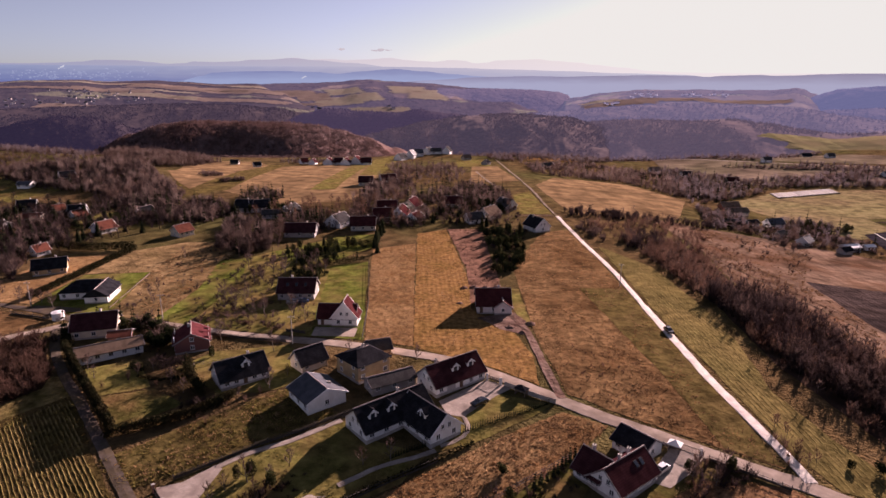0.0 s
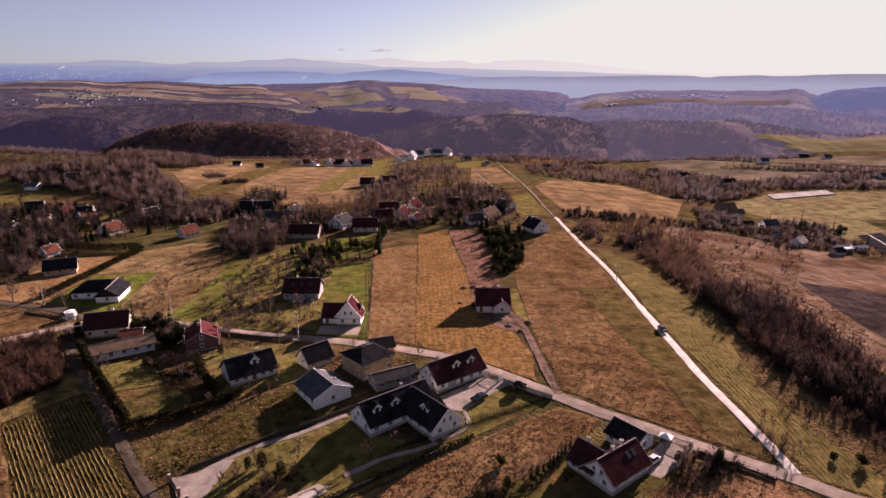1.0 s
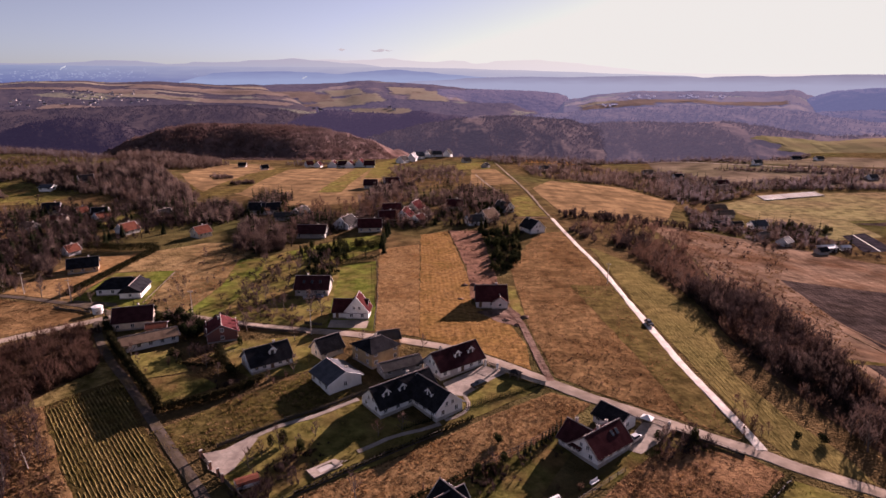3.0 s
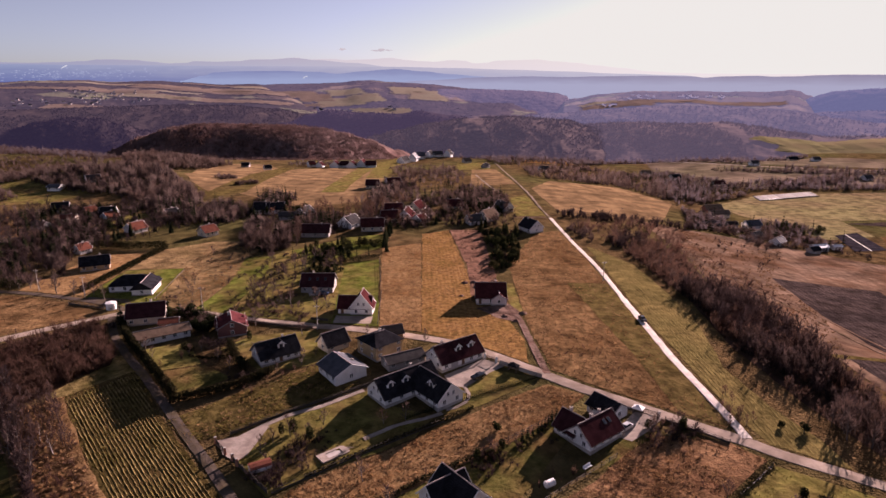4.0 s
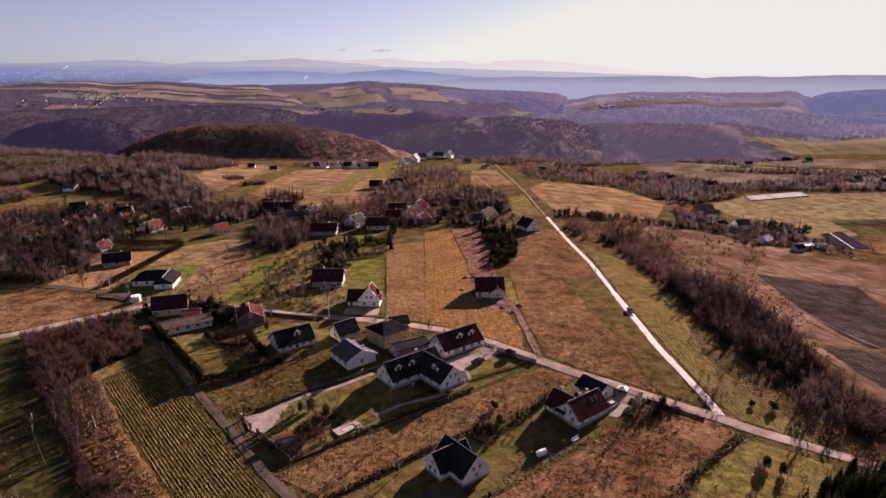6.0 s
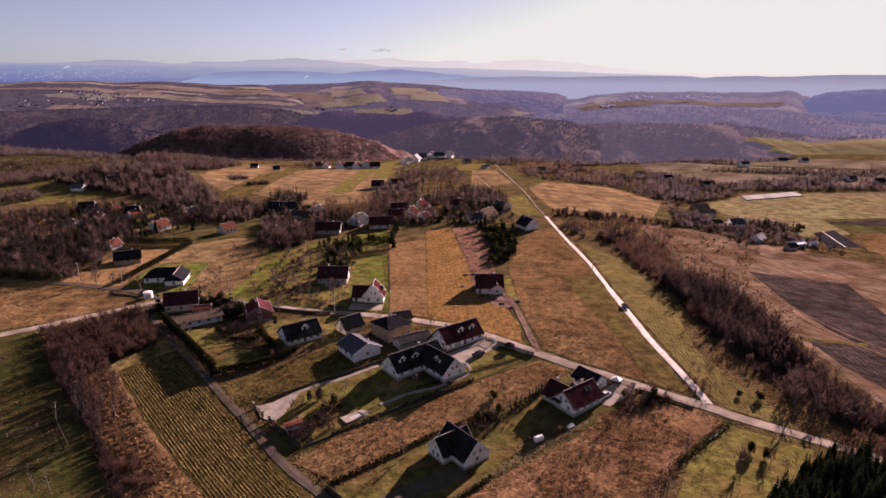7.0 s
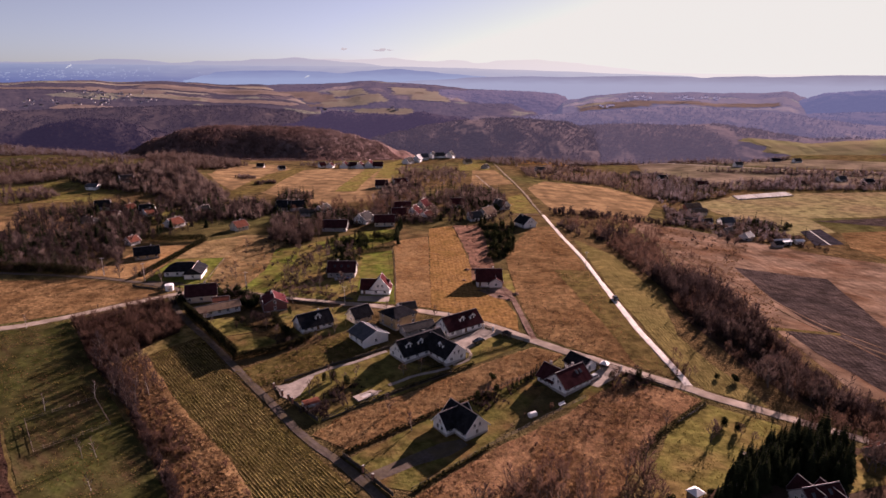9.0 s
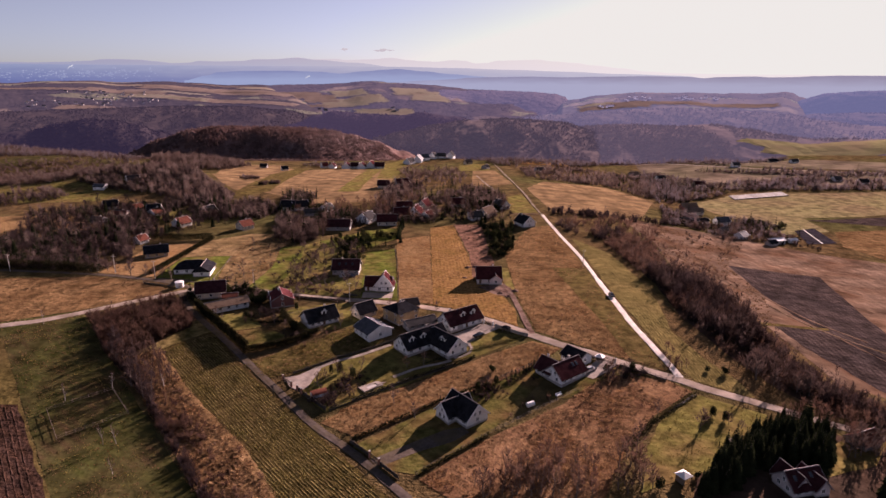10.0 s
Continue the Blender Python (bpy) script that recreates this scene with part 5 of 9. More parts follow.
def wing(parent, L, W, hw, rise, wall, roof, front=3, back=3, g0=2, g1=2, floors=1, door=None, trim=None, garage=None, hip=0.0, roof_label="", wall_label="",
         chimneys=(), dormers=(), skylights=(), plinth=True, frame_mat=None):
    """One gabled block of a house, with its roof and openings, round the parent's own axes."""
    hw, rise = hw * 0.9, rise * 0.84
    k = rise / (W / 2)
    body = gable_body(L, W, hw, rise) if not hip else Shape().box(-L / 2, -W / 2, -1.2, L / 2, W / 2, hw)
    part("wall", body, wall, parent, wall_label)
    if plinth:
        part("plinth", Shape().box(-L / 2 - 0.05, -W / 2 - 0.05, -1.3, L / 2 + 0.05, W / 2 + 0.05, 0.35), M_GREYWALL, parent)
    slopes(parent, L, W, hw, rise, roof, trim=trim, label=roof_label, hip=hip)
    for fl in range(floors):
        z = 1.35 + 2.4 * fl
        for side, n in ((-1, front), (1, back)):
            for i, x in enumerate(row(n, L) if n else []):
                if side < 0 and fl == 0 and door is not None and i == door:
                    d = part("door", Shape().box(x - 0.5, -W / 2 - 0.06, 0.1, x + 0.5, -W / 2, 2.15), M_DOOR, parent, "brown front door")
                    part("door_handle", Shape().box(x + 0.34, -W / 2 - 0.12, 1.05, x + 0.44, -W / 2 - 0.06, 1.12), M_METAL, d)
                elif side < 0 and fl == 0 and garage is not None and i == garage:
                    part("garage_door", Shape().box(x - 1.25, -W / 2 - 0.06, 0.1, x + 1.25, -W / 2, 2.25), M_GATE, parent, "pale garage door")
                else:
                    window(parent, pose(x, side * W / 2, z, 0, 0, 180 if side < 0 else 0), 1.2, 1.25, frame_mat)
        for e, n in ((-1, g0), (1, g1)):
            for y in row(n, W, 2.0) if n else []:
                window(parent, pose(e * L / 2, y, z, 0, 0, -90 * e), 1.1, 1.25, frame_mat)
    if rise > 2.6 and not hip:
        for e, n in ((-1, g0), (1, g1)):
            if n:
                for y in ((-0.9, 0.9) if W > 7 else (0.0,)):
                    window(parent, pose(e * L / 2, y, hw + 0.85, 0, 0, -90 * e), 0.9, 1.15, frame_mat)
    for x, y, over_ridge in chimneys:
        chimney(parent, x, y, hw, hw + rise + over_ridge)
    for x, side in dormers:
        dormer(parent, x, side, W, hw, rise, roof, wall)
    for x, side, t in skylights:
        y = side * W / 2 * t
        z = hw + rise - k * abs(y) + 0.14
        ang = math.degrees(math.atan(k))
        s = part("skylight", Shape().box(-0.45, -0.7, 0, 0.45, 0.7, 0.08), M_DARKTRIM, parent, m=pose(x, y, z, ang if side < 0 else -ang))
        part("pane", Shape().box(-0.38, -0.62, 0.08, 0.38, 0.62, 0.1), M_GLASS, s)


def base_z(x, y, r=4.0):
    return sum(ground_z(x + a * r, y + b * r) for a in (-1, 1) for b in (-1, 1)) / 4 + 0.15


def house(name, x, y, rot, label, **kw):
    """A simple house of one block."""
    h = thing(name, pose(x, y, base_z(x, y), 0, 0, rot), label, "house" if "house" in name or "bungalow" in name else "building", "village houses")
    wing(h, **kw)
    return h


def blocks(name, x, y, rot, label, *wings):
    """A house of several blocks: each (dx, dy, turn, settings of wing())."""
    h = thing(name, pose(x, y, base_z(x, y), 0, 0, rot), label, "house", "village houses")
    for dx, dy, turn, kw in wings:
        wing(Block(h, pose(dx, dy, 0, 0, 0, turn)), **kw)
    return h

# ---- the hamlet along the road ----
def local(x, y, rot, px, py):
    """A place in the axes of a thing at x, y turned by rot."""
    c, s = math.cos(radians(rot)), math.sin(radians(rot))
    return (px - x) * c + (py - y) * s, -(px - x) * s + (py - y) * c


house("barn", -43.4, 128.1, -52.4, "white rendered barn with a blue-grey sheet roof", L=9.8, W=9.6, hw=2.9, rise=2.5, wall=M_WHITE, roof=M_R_SLATE,
      front=3, back=2, g0=0, g1=1, plinth=False, chimneys=[(1.0, 2.6, -0.7)], trim=M_TRIM)
house("house", -12.0, 136.1, 36.5, "white house with a dark red tiled roof and two dormers", L=14.8, W=8.2, hw=2.8, rise=4.2, wall=M_WHITE, roof=M_R_MAROON,
      front=5, back=3, garage=1, door=2, dormers=[(-0.6, -1), (4.0, -1)], chimneys=[(-4, 0.8, 0.6)])
bx, by = -22.0, 118.0
ax_, ay_ = local(bx, by, 39, -25.8, 119.6)
cx_, cy_ = local(bx, by, 39, -17.3, 116.9)
blocks("house", bx, by, 39, "large white L-shaped house with a black tiled roof and dormers",
       (ax_, ay_, 0, dict(L=17.5, W=8.4, hw=2.7, rise=4.3, wall=M_WHITE, roof=M_R_BLACK, front=5, back=4, dormers=[(-6.0, -1), (-1.2, -1)], chimneys=[(3.0, 1.0, 0.5)], trim=M_DARKTRIM)),
       (cx_, cy_, 90, dict(L=12.5, W=8.2, hw=2.7, rise=4.2, wall=M_WHITE, roof=M_R_BLACK, front=3, back=4, dormers=[(-1.5, 1)], skylights=[(0.5, 1, 0.5)], trim=M_TRIM)))
blocks("house", 19.2, 99.6, 38, "white house with a dark red roof near the road",
       (0.6, -1.0, 0, dict(L=11.4, W=7.6, hw=2.5, rise=3.9, wall=M_WHITE, roof=M_R_MAROON, front=4, back=2, skylights=[(1.6, -1, 0.42), (3.2, -1, 0.42)], chimneys=[(-0.6, 0.6, 0.5), (2.6, 0.9, 0.5)])),
       (-1.9, 3.2, 90, dict(L=6.2, W=6.4, hw=2.5, rise=3.7, wall=M_WHITE, roof=M_R_MAROON, front=2, back=3, chimneys=[(1.5, -0.8, 0.6)])))
house("garage", 25.9, 109.2, -52, "small white garage with a black hipped roof", L=7.4, W=6.4, hw=2.4, rise=2.4, wall=M_WHITE, roof=M_R_BLACK, front=2, back=2, g0=1, g1=1, plinth=False)
blocks("house", -12.6, 77.6, 38, "white house with a steep black roof and a side gable",
       (0.5, -0.3, 90, dict(L=10.8, W=7.6, hw=2.6, rise=4.4, wall=M_WHITE, roof=M_R_BLACK, front=2, back=3, g0=1, g1=2, skylights=[(3.6, -1, 0.35)], trim=M_TRIM)),
       (-1.4, 1.9, 0, dict(L=9.2, W=5.8, hw=2.6, rise=3.7, wall=M_WHITE, roof=M_R_BLACK, front=2, back=1, g0=2, g1=0, trim=M_TRIM)))
house("house", -64.5, 138.1, 36, "white house with a black tiled roof and a dormer", L=11.8, W=8.0, hw=2.5, rise=4.0, wall=M_WHITE, roof=M_R_BLACK, front=5, back=3, door=2, dormers=[(0.8, -1)], chimneys=[(2.5, 0.6, 0.5)])
house("outbuilding", -48.7, 144.6, 42, "cream outbuilding with a black roof", L=7.4, W=5.8, hw=2.5, rise=3.5, wall=M_CREAM, roof=M_R_BLACK, front=2, back=2, g0=1, g1=1, plinth=False)
house("house", -34.2, 141.2, 43, "two-storey ochre cube house with a hipped dark roof", L=9.6, W=9.2, hw=5.0, rise=2.3, wall=M_OCHRE, roof=M_R_BLACK, front=2, back=2, floors=2, hip=3.4, chimneys=[(0.5, 0.5, 0.7)])
house("outbuilding", -31.5, 151.6, 20, "low grey-roofed shed by the road", L=6, W=5, hw=2.6, rise=2.0, wall=M_OCHRE, roof=M_R_GREY, front=1, back=1, g0=0, g1=0, plinth=False)
house("shed", -26.9, 134.2, 30, "long grey shed with a ribbed sheet roof", L=11.4, W=5.2, hw=2.4, rise=1.4, wall=M_GREYWALL, roof=M_R_GREY, front=3, back=0, g0=1, g1=0, plinth=False)
house("house", -115.0, 166.4, 17, "cream house with a dark red-brown roof", L=11.4, W=9.2, hw=3.2, rise=3.8, wall=M_CREAM, roof=M_R_MAROON, front=3, back=2, floors=1, chimneys=[(1.5, 0.4, 0.7)])
house("shed", -103.6, 151.2, 33, "long white farm shed with a brown roof", L=15.6, W=6.2, hw=2.5, rise=1.6, wall=M_WHITE, roof=M_R_BROWN, front=5, back=0, g0=1, g1=1, plinth=False)
house("annex", -105.2, 160.4, 17, "low red-brick annex beside a farmhouse", L=5.5, W=4.6, hw=2.4, rise=1.0, wall=M_BRICK, roof=M_R_ORANGE, front=1, back=1, g0=0, g1=0, plinth=False)
house("house", -83.4, 156.6, 111, "tall red gabled house with a dull red roof", L=9.0, W=8.8, hw=3.4, rise=2.8, wall=M_PINK, roof=M_R_PINK, front=2, back=2, g0=1, g1=1, floors=2, chimneys=[(1.5, 0.6, 0.6)])
blocks("bungalow", -134, 198, 8, "white bungalow with a black hipped roof",
       (-0.5, 1.5, 0, dict(L=15.5, W=10, hw=2.9, rise=3.0, wall=M_WHITE, roof=M_R_BLACK, front=4, back=3, hip=4.5)),
       (5.0, -2.5, 90, dict(L=12, W=7.2, hw=2.9, rise=2.7, wall=M_WHITE, roof=M_R_BLACK, front=2, back=3, hip=0.01, g0=1, g1=1)))
blocks("house", -44.6, 174.3, -3, "white gabled house with a dark red roof and white trim",
       (-1.2, 0.6, 0, dict(L=11.0, W=7.6, hw=2.7, rise=3.6, wall=M_WHITE, roof=M_R_RED, front=3, back=3, door=0)),
       (1.4, -1.0, 90, dict(L=5.6, W=7.6, hw=3.4, rise=5.6, wall=M_WHITE, roof=M_R_RED, front=1, back=1, g0=2, g1=1, trim=M_TRIM)))
house("house", -63, 197.8, 0, "wide house with a dark maroon roof and pale window frames", L=12, W=9, hw=3.0, rise=4.2, wall=M_GREYWALL, roof=M_R_MAROON, front=4, back=3, chimneys=[(-2, 0.7, 0.6)], skylights=[(-3, -1, 0.5), (0, -1, 0.5), (3, -1, 0.5)])
blocks("house", 2, 186, 0, "new pale house with a red tiled roof and a garage",
       (0, 0, 0, dict(L=10.6, W=10.4, hw=3.0, rise=4.5, wall=M_LILAC, roof=M_R_RED, front=3, back=3, door=0, chimneys=[(2, 1, 0.5)])),
       (2.8, -2.6, 90, dict(L=7, W=5.4, hw=2.7, rise=2.2, wall=M_LILAC, roof=M_R_RED, front=0, back=0, g0=1, g1=0)))
SIMPLE = [  # x, y, turn, length, width, wall height, rise, wall, roof, label
    (-65.5, 299, 65, 10, 8.5, 3.0, 4.2, M_WHITE, M_R_GREY, "white gabled house with a pale grey roof"),
    (-52.5, 293, 4, 11.6, 9, 3.0, 4.0, M_CREAM, M_R_RED, "cream house with a red roof"),
    (-80, 281, 0, 14, 9, 2.8, 3.8, M_GREYWALL, M_R_MAROON, "grey house with a dark roof among trees"),
    (-163.5, 225, 25, 11, 8.6, 2.7, 3.4, M_OCHRE, M_R_BLACK, "ochre house with a black roof on a golden plot"),
    (-182, 248.5, 65, 6.6, 5.6, 2.6, 3.0, M_WHITE, M_R_ORANGE, "white gabled house with an orange roof"),
    (-175.6, 288, 62, 9.5, 9, 2.8, 3.8, M_WHITE, M_R_ORANGE, "house with a bright orange roof"),
    (-208, 324, 15, 9, 7.5, 3.0, 4.2, M_WHITE, M_R_BLACK, "white house with a black roof"),
    (-203, 316, 60, 8, 7, 2.6, 3.4, M_WHITE, M_R_ORANGE, "white house with an orange-red roof"),
    (-222, 330, 62, 7, 6.5, 2.6, 3.2, M_CREAM, M_R_ORANGE, "small house with an orange-red roof"),
    (-243, 337, 20, 10, 8.5, 3.0, 4.2, M_WHITE, M_R_BLACK, "white house with a black roof among trees"),
    (-225, 313, 10, 9, 8, 2.4, 2.2, M_CREAM, M_R_ORANGE, "low house with an orange roof"),
    (-230, 296, -20, 9, 7, 2.6, 2.0, M_GREYWALL, M_R_BROWN, "small grey house with a brown roof"),
    (-171, 321, 62, 9, 7.5, 2.8, 4.0, M_WHITE, M_R_BLACK, "white gabled house with a black roof among trees"),
    (-135.5, 281, 55, 7.6, 7, 2.8, 3.2, M_CREAM, M_R_ORANGE, "small house with an orange-red roof beside a meadow"),
    (-114.5, 335, 20, 10, 8, 3.0, 4.0, M_WHITE, M_R_BLACK, "white house with a black roof"),
    (-95, 324, 70, 9.5, 8, 3.0, 3.6, M_WHITE, M_R_GREY, "white house with a grey roof"),
    (-104, 318, 10, 8, 6, 2.6, 2.0, M_GREYWALL, M_R_GREY, "grey shed with a sheet roof"),
    (-122, 334, 0, 9, 8, 3.2, 4.2, M_GREYWALL, M_R_BLACK, "dark-roofed house among trees"),
    (-45, 312, 10, 9, 8, 3.0, 4.2, M_CREAM, M_R_RED, "house with a red roof"),
    (-36, 317, 80, 10, 8, 3.0, 4.4, M_WHITE, M_R_RED, "gabled house with a red roof and white trim"),
    (-44, 330, 5, 10, 8, 3.0, 4.6, M_CREAM, M_R_RED, "house with a red roof"),
    (-31, 338, 70, 10, 8, 3.0, 4.4, M_CREAM, M_R_RED, "gabled house with a red roof"),
    (-28, 309, 60, 7, 6, 2.6, 2.8, M_WHITE, M_R_RED, "small house with a red roof"),
    (-52, 430, 20, 10, 8, 3.0, 4.0, M_WHITE, M_R_RED, "red-roofed house among bare trees"),
    (-66, 420, 0, 9, 8, 3.0, 4.0, M_CREAM, M_R_MAROON, "house with a maroon roof among bare trees"),
    (31, 290, 118, 10, 8.4, 3.0, 4.4, M_WHITE, M_R_BLACK, "white house with a black roof beside the white road"),
    (10, 316, 50, 10, 8, 3.0, 4.0, M_CREAM, M_R_BROWN, "house with a brown roof among trees"),
    (21, 338, 130, 9, 7.5, 3.0, 4.0, M_WHITE, M_R_GREY, "white house with a grey roof"),
    (2, 306, 20, 8, 7, 2.8, 3.2, M_WHITE, M_R_GREY, "small white house with a grey roof"),
    (-8, 345, 0, 9, 8, 3.0, 3.8, M_CREAM, M_R_RED, "house among garden trees"),
    (-121, 588, 88, 10, 8.5, 3, 4.4, M_WHITE, M_R_MAROON, "gabled house with a dark red roof in the far hamlet"),
    (-112, 590, 4, 8, 8, 3, 4.0, M_WHITE, M_R_MAROON, "row house with a dark red roof in the far hamlet"),
    (-104, 584, 86, 10, 8.5, 3, 4.6, M_WHITE, M_R_MAROON, "gabled house with a dark red roof in the far hamlet"),
    (-95, 592, 84, 11, 9, 3.6, 5.4, M_WHITE, M_R_RED, "tall gabled house with a red roof in the far hamlet"),
    (-86, 588, 5, 10, 9, 3, 4.4, M_WHITE, M_R_MAROON, "row house with a dark roof in the far hamlet"),
    (-146, 596, 40, 8, 7, 3, 4, M_WHITE, M_R_RED, "small house behind the hamlet"),
    (-136, 590, 80, 7, 6.5, 2.6, 3.4, M_WHITE, M_R_MAROON, "small gabled house at the end of the hamlet"),
    (-57, 641, 62, 12, 9, 3.2, 4.6, M_WHITE, M_R_GREY, "white house with a pale roof at the wood's edge"),
    (-47, 656, 74, 10, 9, 4, 5.6, M_WHITE, M_R_SLATE, "tall white house with a slate roof at the wood's edge"),
    (-40, 668, 20, 9, 8, 3.6, 4.4, M_WHITE, M_R_SLATE, "white house with a slate roof at the wood's edge"),
    (-30, 678, 66, 9, 8, 3.4, 4.6, M_WHITE, M_R_GREY, "white house with a grey roof at the wood's edge"),
    (-21, 682, 12, 10, 8, 3.2, 3.8, M_WHITE, M_R_GREY, "long white house at the wood's edge"),
    (-9, 684, 70, 9, 8, 4, 5.4, M_WHITE, M_R_GREY, "tall white house with a grey roof at the wood's edge"),
    (10, 640, 30, 8, 7, 2.8, 3.2, M_CREAM, M_R_BROWN, "small house beside a far paddock"),
    (26, 580, 60, 7, 6, 2.6, 2.6, M_GREYWALL, M_R_BLACK, "dark shed beside a far paddock"),
    (80, 560, 20, 9, 7, 2.8, 2.6, M_WHITE, M_R_GREY, "white-walled house behind a belt of trees"),
    (-180, 560, 30, 7, 6, 2.6, 3, M_WHITE, M_R_BLACK, "house with a black roof near the woods"),
    (-208, 585, 0, 8, 6, 2.6, 3, M_GREYWALL, M_R_BLACK, "dark-roofed house near the woods"),
    (-262, 410, 40, 10, 8, 3, 4, M_WHITE, M_R_BLACK, "white house with dark roof on the wooded slope"),
    (-280, 395, 0, 9, 8, 2.6, 2, M_WHITE, M_R_SLATE, "small house on the wooded slope"),
    (194, 306, 10, 11, 7.5, 3, 1.6, M_WHITE, M_TRIM, "shed with a white sheet roof in the valley"),
    (206, 310, 10, 7, 5, 2.4, 1.2, M_WHITE, M_TRIM, "small white-roofed shed in the valley"),
    (187, 299, 20, 8, 6, 2.6, 2.2, M_GREYWALL, M_R_BLACK, "dark-roofed shed in the valley"),
    (174, 312, 40, 10, 8, 3, 3.6, M_WHITE, M_R_SLATE, "house with a grey-blue roof in the valley"),
    (166, 322, 35, 9, 7, 3, 3, M_GREYWALL, M_R_GREY, "grey farm building in the valley"),
    (178, 352, 15, 13, 9, 3.4, 4, M_WHITE, M_R_SLATE, "white house in the valley"),
    (164, 350, 15, 9, 7, 2.6, 2.4, M_WHITE, M_R_BLACK, "valley house with a dark roof"),
    (150, 346, 5, 14, 7, 2.6, 2, M_GREYWALL, M_R_GREY, "long grey shed in the valley"),
    (170, 382, 10, 17, 8, 3, 3, M_CREAM, M_R_BROWN, "long farm building in the valley"),
    (172, 398, 10, 16, 9, 3.4, 4, M_BRICK, M_R_BROWN, "brick farm building in the valley"),
    (228, 520, 5, 14, 9, 3, 4, M_CREAM, M_R_RED, "farmhouse beyond the valley"),
    (204, 560, 15, 12, 8, 3, 4, M_WHITE, M_R_BLACK, "farmhouse beyond the valley"),
    (184, 585, 10, 12, 8, 3, 4, M_GREYWALL, M_R_BROWN, "farm building beyond the valley"),
    (316, 640, 10, 12, 9, 4, 4, M_WHITE, M_R_GREY, "white house beyond the valley"),
    (375, 545, 15, 12, 9, 3, 4, M_WHITE, M_R_GREY, "white house beyond the valley"),
    (392, 530, 0, 12, 9, 3, 4, M_WHITE, M_R_BLACK, "house beyond the valley"),
    (402, 505, 30, 11, 8, 3, 4, M_WHITE, M_R_ORANGE, "house beyond the valley"),
    (430, 540, 10, 12, 8, 3, 4, M_CREAM, M_R_BROWN, "house beyond the valley"),
    (440, 490, 0, 20, 9, 3, 3, M_GREYWALL, M_R_SLATE, "long sheet-roofed shed in the valley"),
    (366, 700, 20, 14, 9, 3, 4, M_WHITE, M_R_SLATE, "farm on the opposite slope"),
    (384, 690, 0, 14, 9, 3, 4, M_CREAM, M_R_BLACK, "farm on the opposite slope"),
    (402, 676, 10, 12, 9, 3, 4, M_WHITE, M_R_GREY, "farm on the opposite slope"),
]
for x, y, rot, L, Wd, hw, rise, wall, roof, label in SIMPLE:
    far = y > 380 or x > 140
    if y > 600 and x > 60:
        L, Wd, hw, rise = L * 0.72, Wd * 0.72, hw * 0.8, rise * 0.75
    elif x < -140 and y > 235:
        L, Wd, hw, rise = L * 0.88, Wd * 0.88, hw * 0.9, rise * 0.92
    elif x > 140:
        L, Wd, hw, rise = L * 0.74, Wd * 0.74, hw * 0.85, rise * 0.75
    house("house" if "house" in label else "farm_building", x, y, rot, label, L=L, W=Wd, hw=hw, rise=rise, wall=wall, roof=roof, front=2 if far else 3, back=0 if far else 2,
          g0=0 if far else 1, g1=1, plinth=not far, chimneys=[] if far else [(L * 0.2, 0.6, 0.6)], trim=M_TRIM if wall is M_WHITE else None)
blocks("villa", 66.5, 47.0, 14, "villa with a dark red stepped roof and skylights among spruces",
       (0, 0, 0, dict(L=9, W=6.8, hw=2.4, rise=3.4, wall=M_LILAC, roof=M_R_MAROON, front=4, back=3, skylights=[(-3, -1, 0.45), (1.5, -1, 0.4)])),
       (-1.5, 1.0, 90, dict(L=7.2, W=4.2, hw=2.4, rise=3.0, wall=M_LILAC, roof=M_R_MAROON, front=1, back=1, g0=1, g1=1)),
       (2.8, -0.9, 90, dict(L=6.8, W=3.8, hw=2.4, rise=2.6, wall=M_LILAC, roof=M_R_MAROON, front=1, back=1, g0=1, g1=1)))
house("house", 95.5, 67.8, 24, "small house with an orange-red roof among spruces", L=6.5, W=5.5, hw=2.3, rise=2.4, wall=M_GREYWALL, roof=M_R_ORANGE, front=2, back=2, g0=1, g1=1)

# far farms and hamlets on the plateau
rng = random.Random(5)


def on_hill(hill, a, r, rot):
    x, y = EYE_X + r * math.sin(radians(a)), EYE_Y + r * math.cos(radians(a))
    return pose(x, y, hill.z(x, y) + 2.5, 0, 0, rot)


far_house = thing("farmhouse", on_hill(H_PLATEAU_C, -10.8, 2010, 20), "tiny pale farmhouse on the far plateau", "house", "far hamlets")
# far walls glow faintly to stand for haze
part("wall", gable_body(9, 7, 3, 3), haze_mat("hazy_cream_wall", (0.24, 0.21, 0.19), (0.34, 0.30, 0.27), 0.3, (0.03, 0.03, 0.04)), far_house)
for sg in (-1, 1):
    q = [(-5, sg * 4.2, 2.6), (5, sg * 4.2, 2.6), (5, 0, 6.3), (-5, 0, 6.3)]
    part("roof_slope", Shape().slab(q if sg < 0 else [q[1], q[0], q[3], q[2]], 0.3), M_R_GREY, far_house)
pale_house = thing("farmhouse", on_hill(H_PLATEAU_R, 18.2, 2050, 70), "tiny white house in the hazy plateau village", "house", "far hamlets")
part("wall", gable_body(8, 7, 3, 3), haze_mat("hazy_white_wall", (0.55, 0.53, 0.52), (0.68, 0.66, 0.65), 0.3, (0.075, 0.075, 0.10)), pale_house)
M_HAZYROOF = haze_mat("hazy_grey_roof", (0.10, 0.075, 0.07), (0.16, 0.12, 0.11), 0.3, (0.05, 0.052, 0.075))
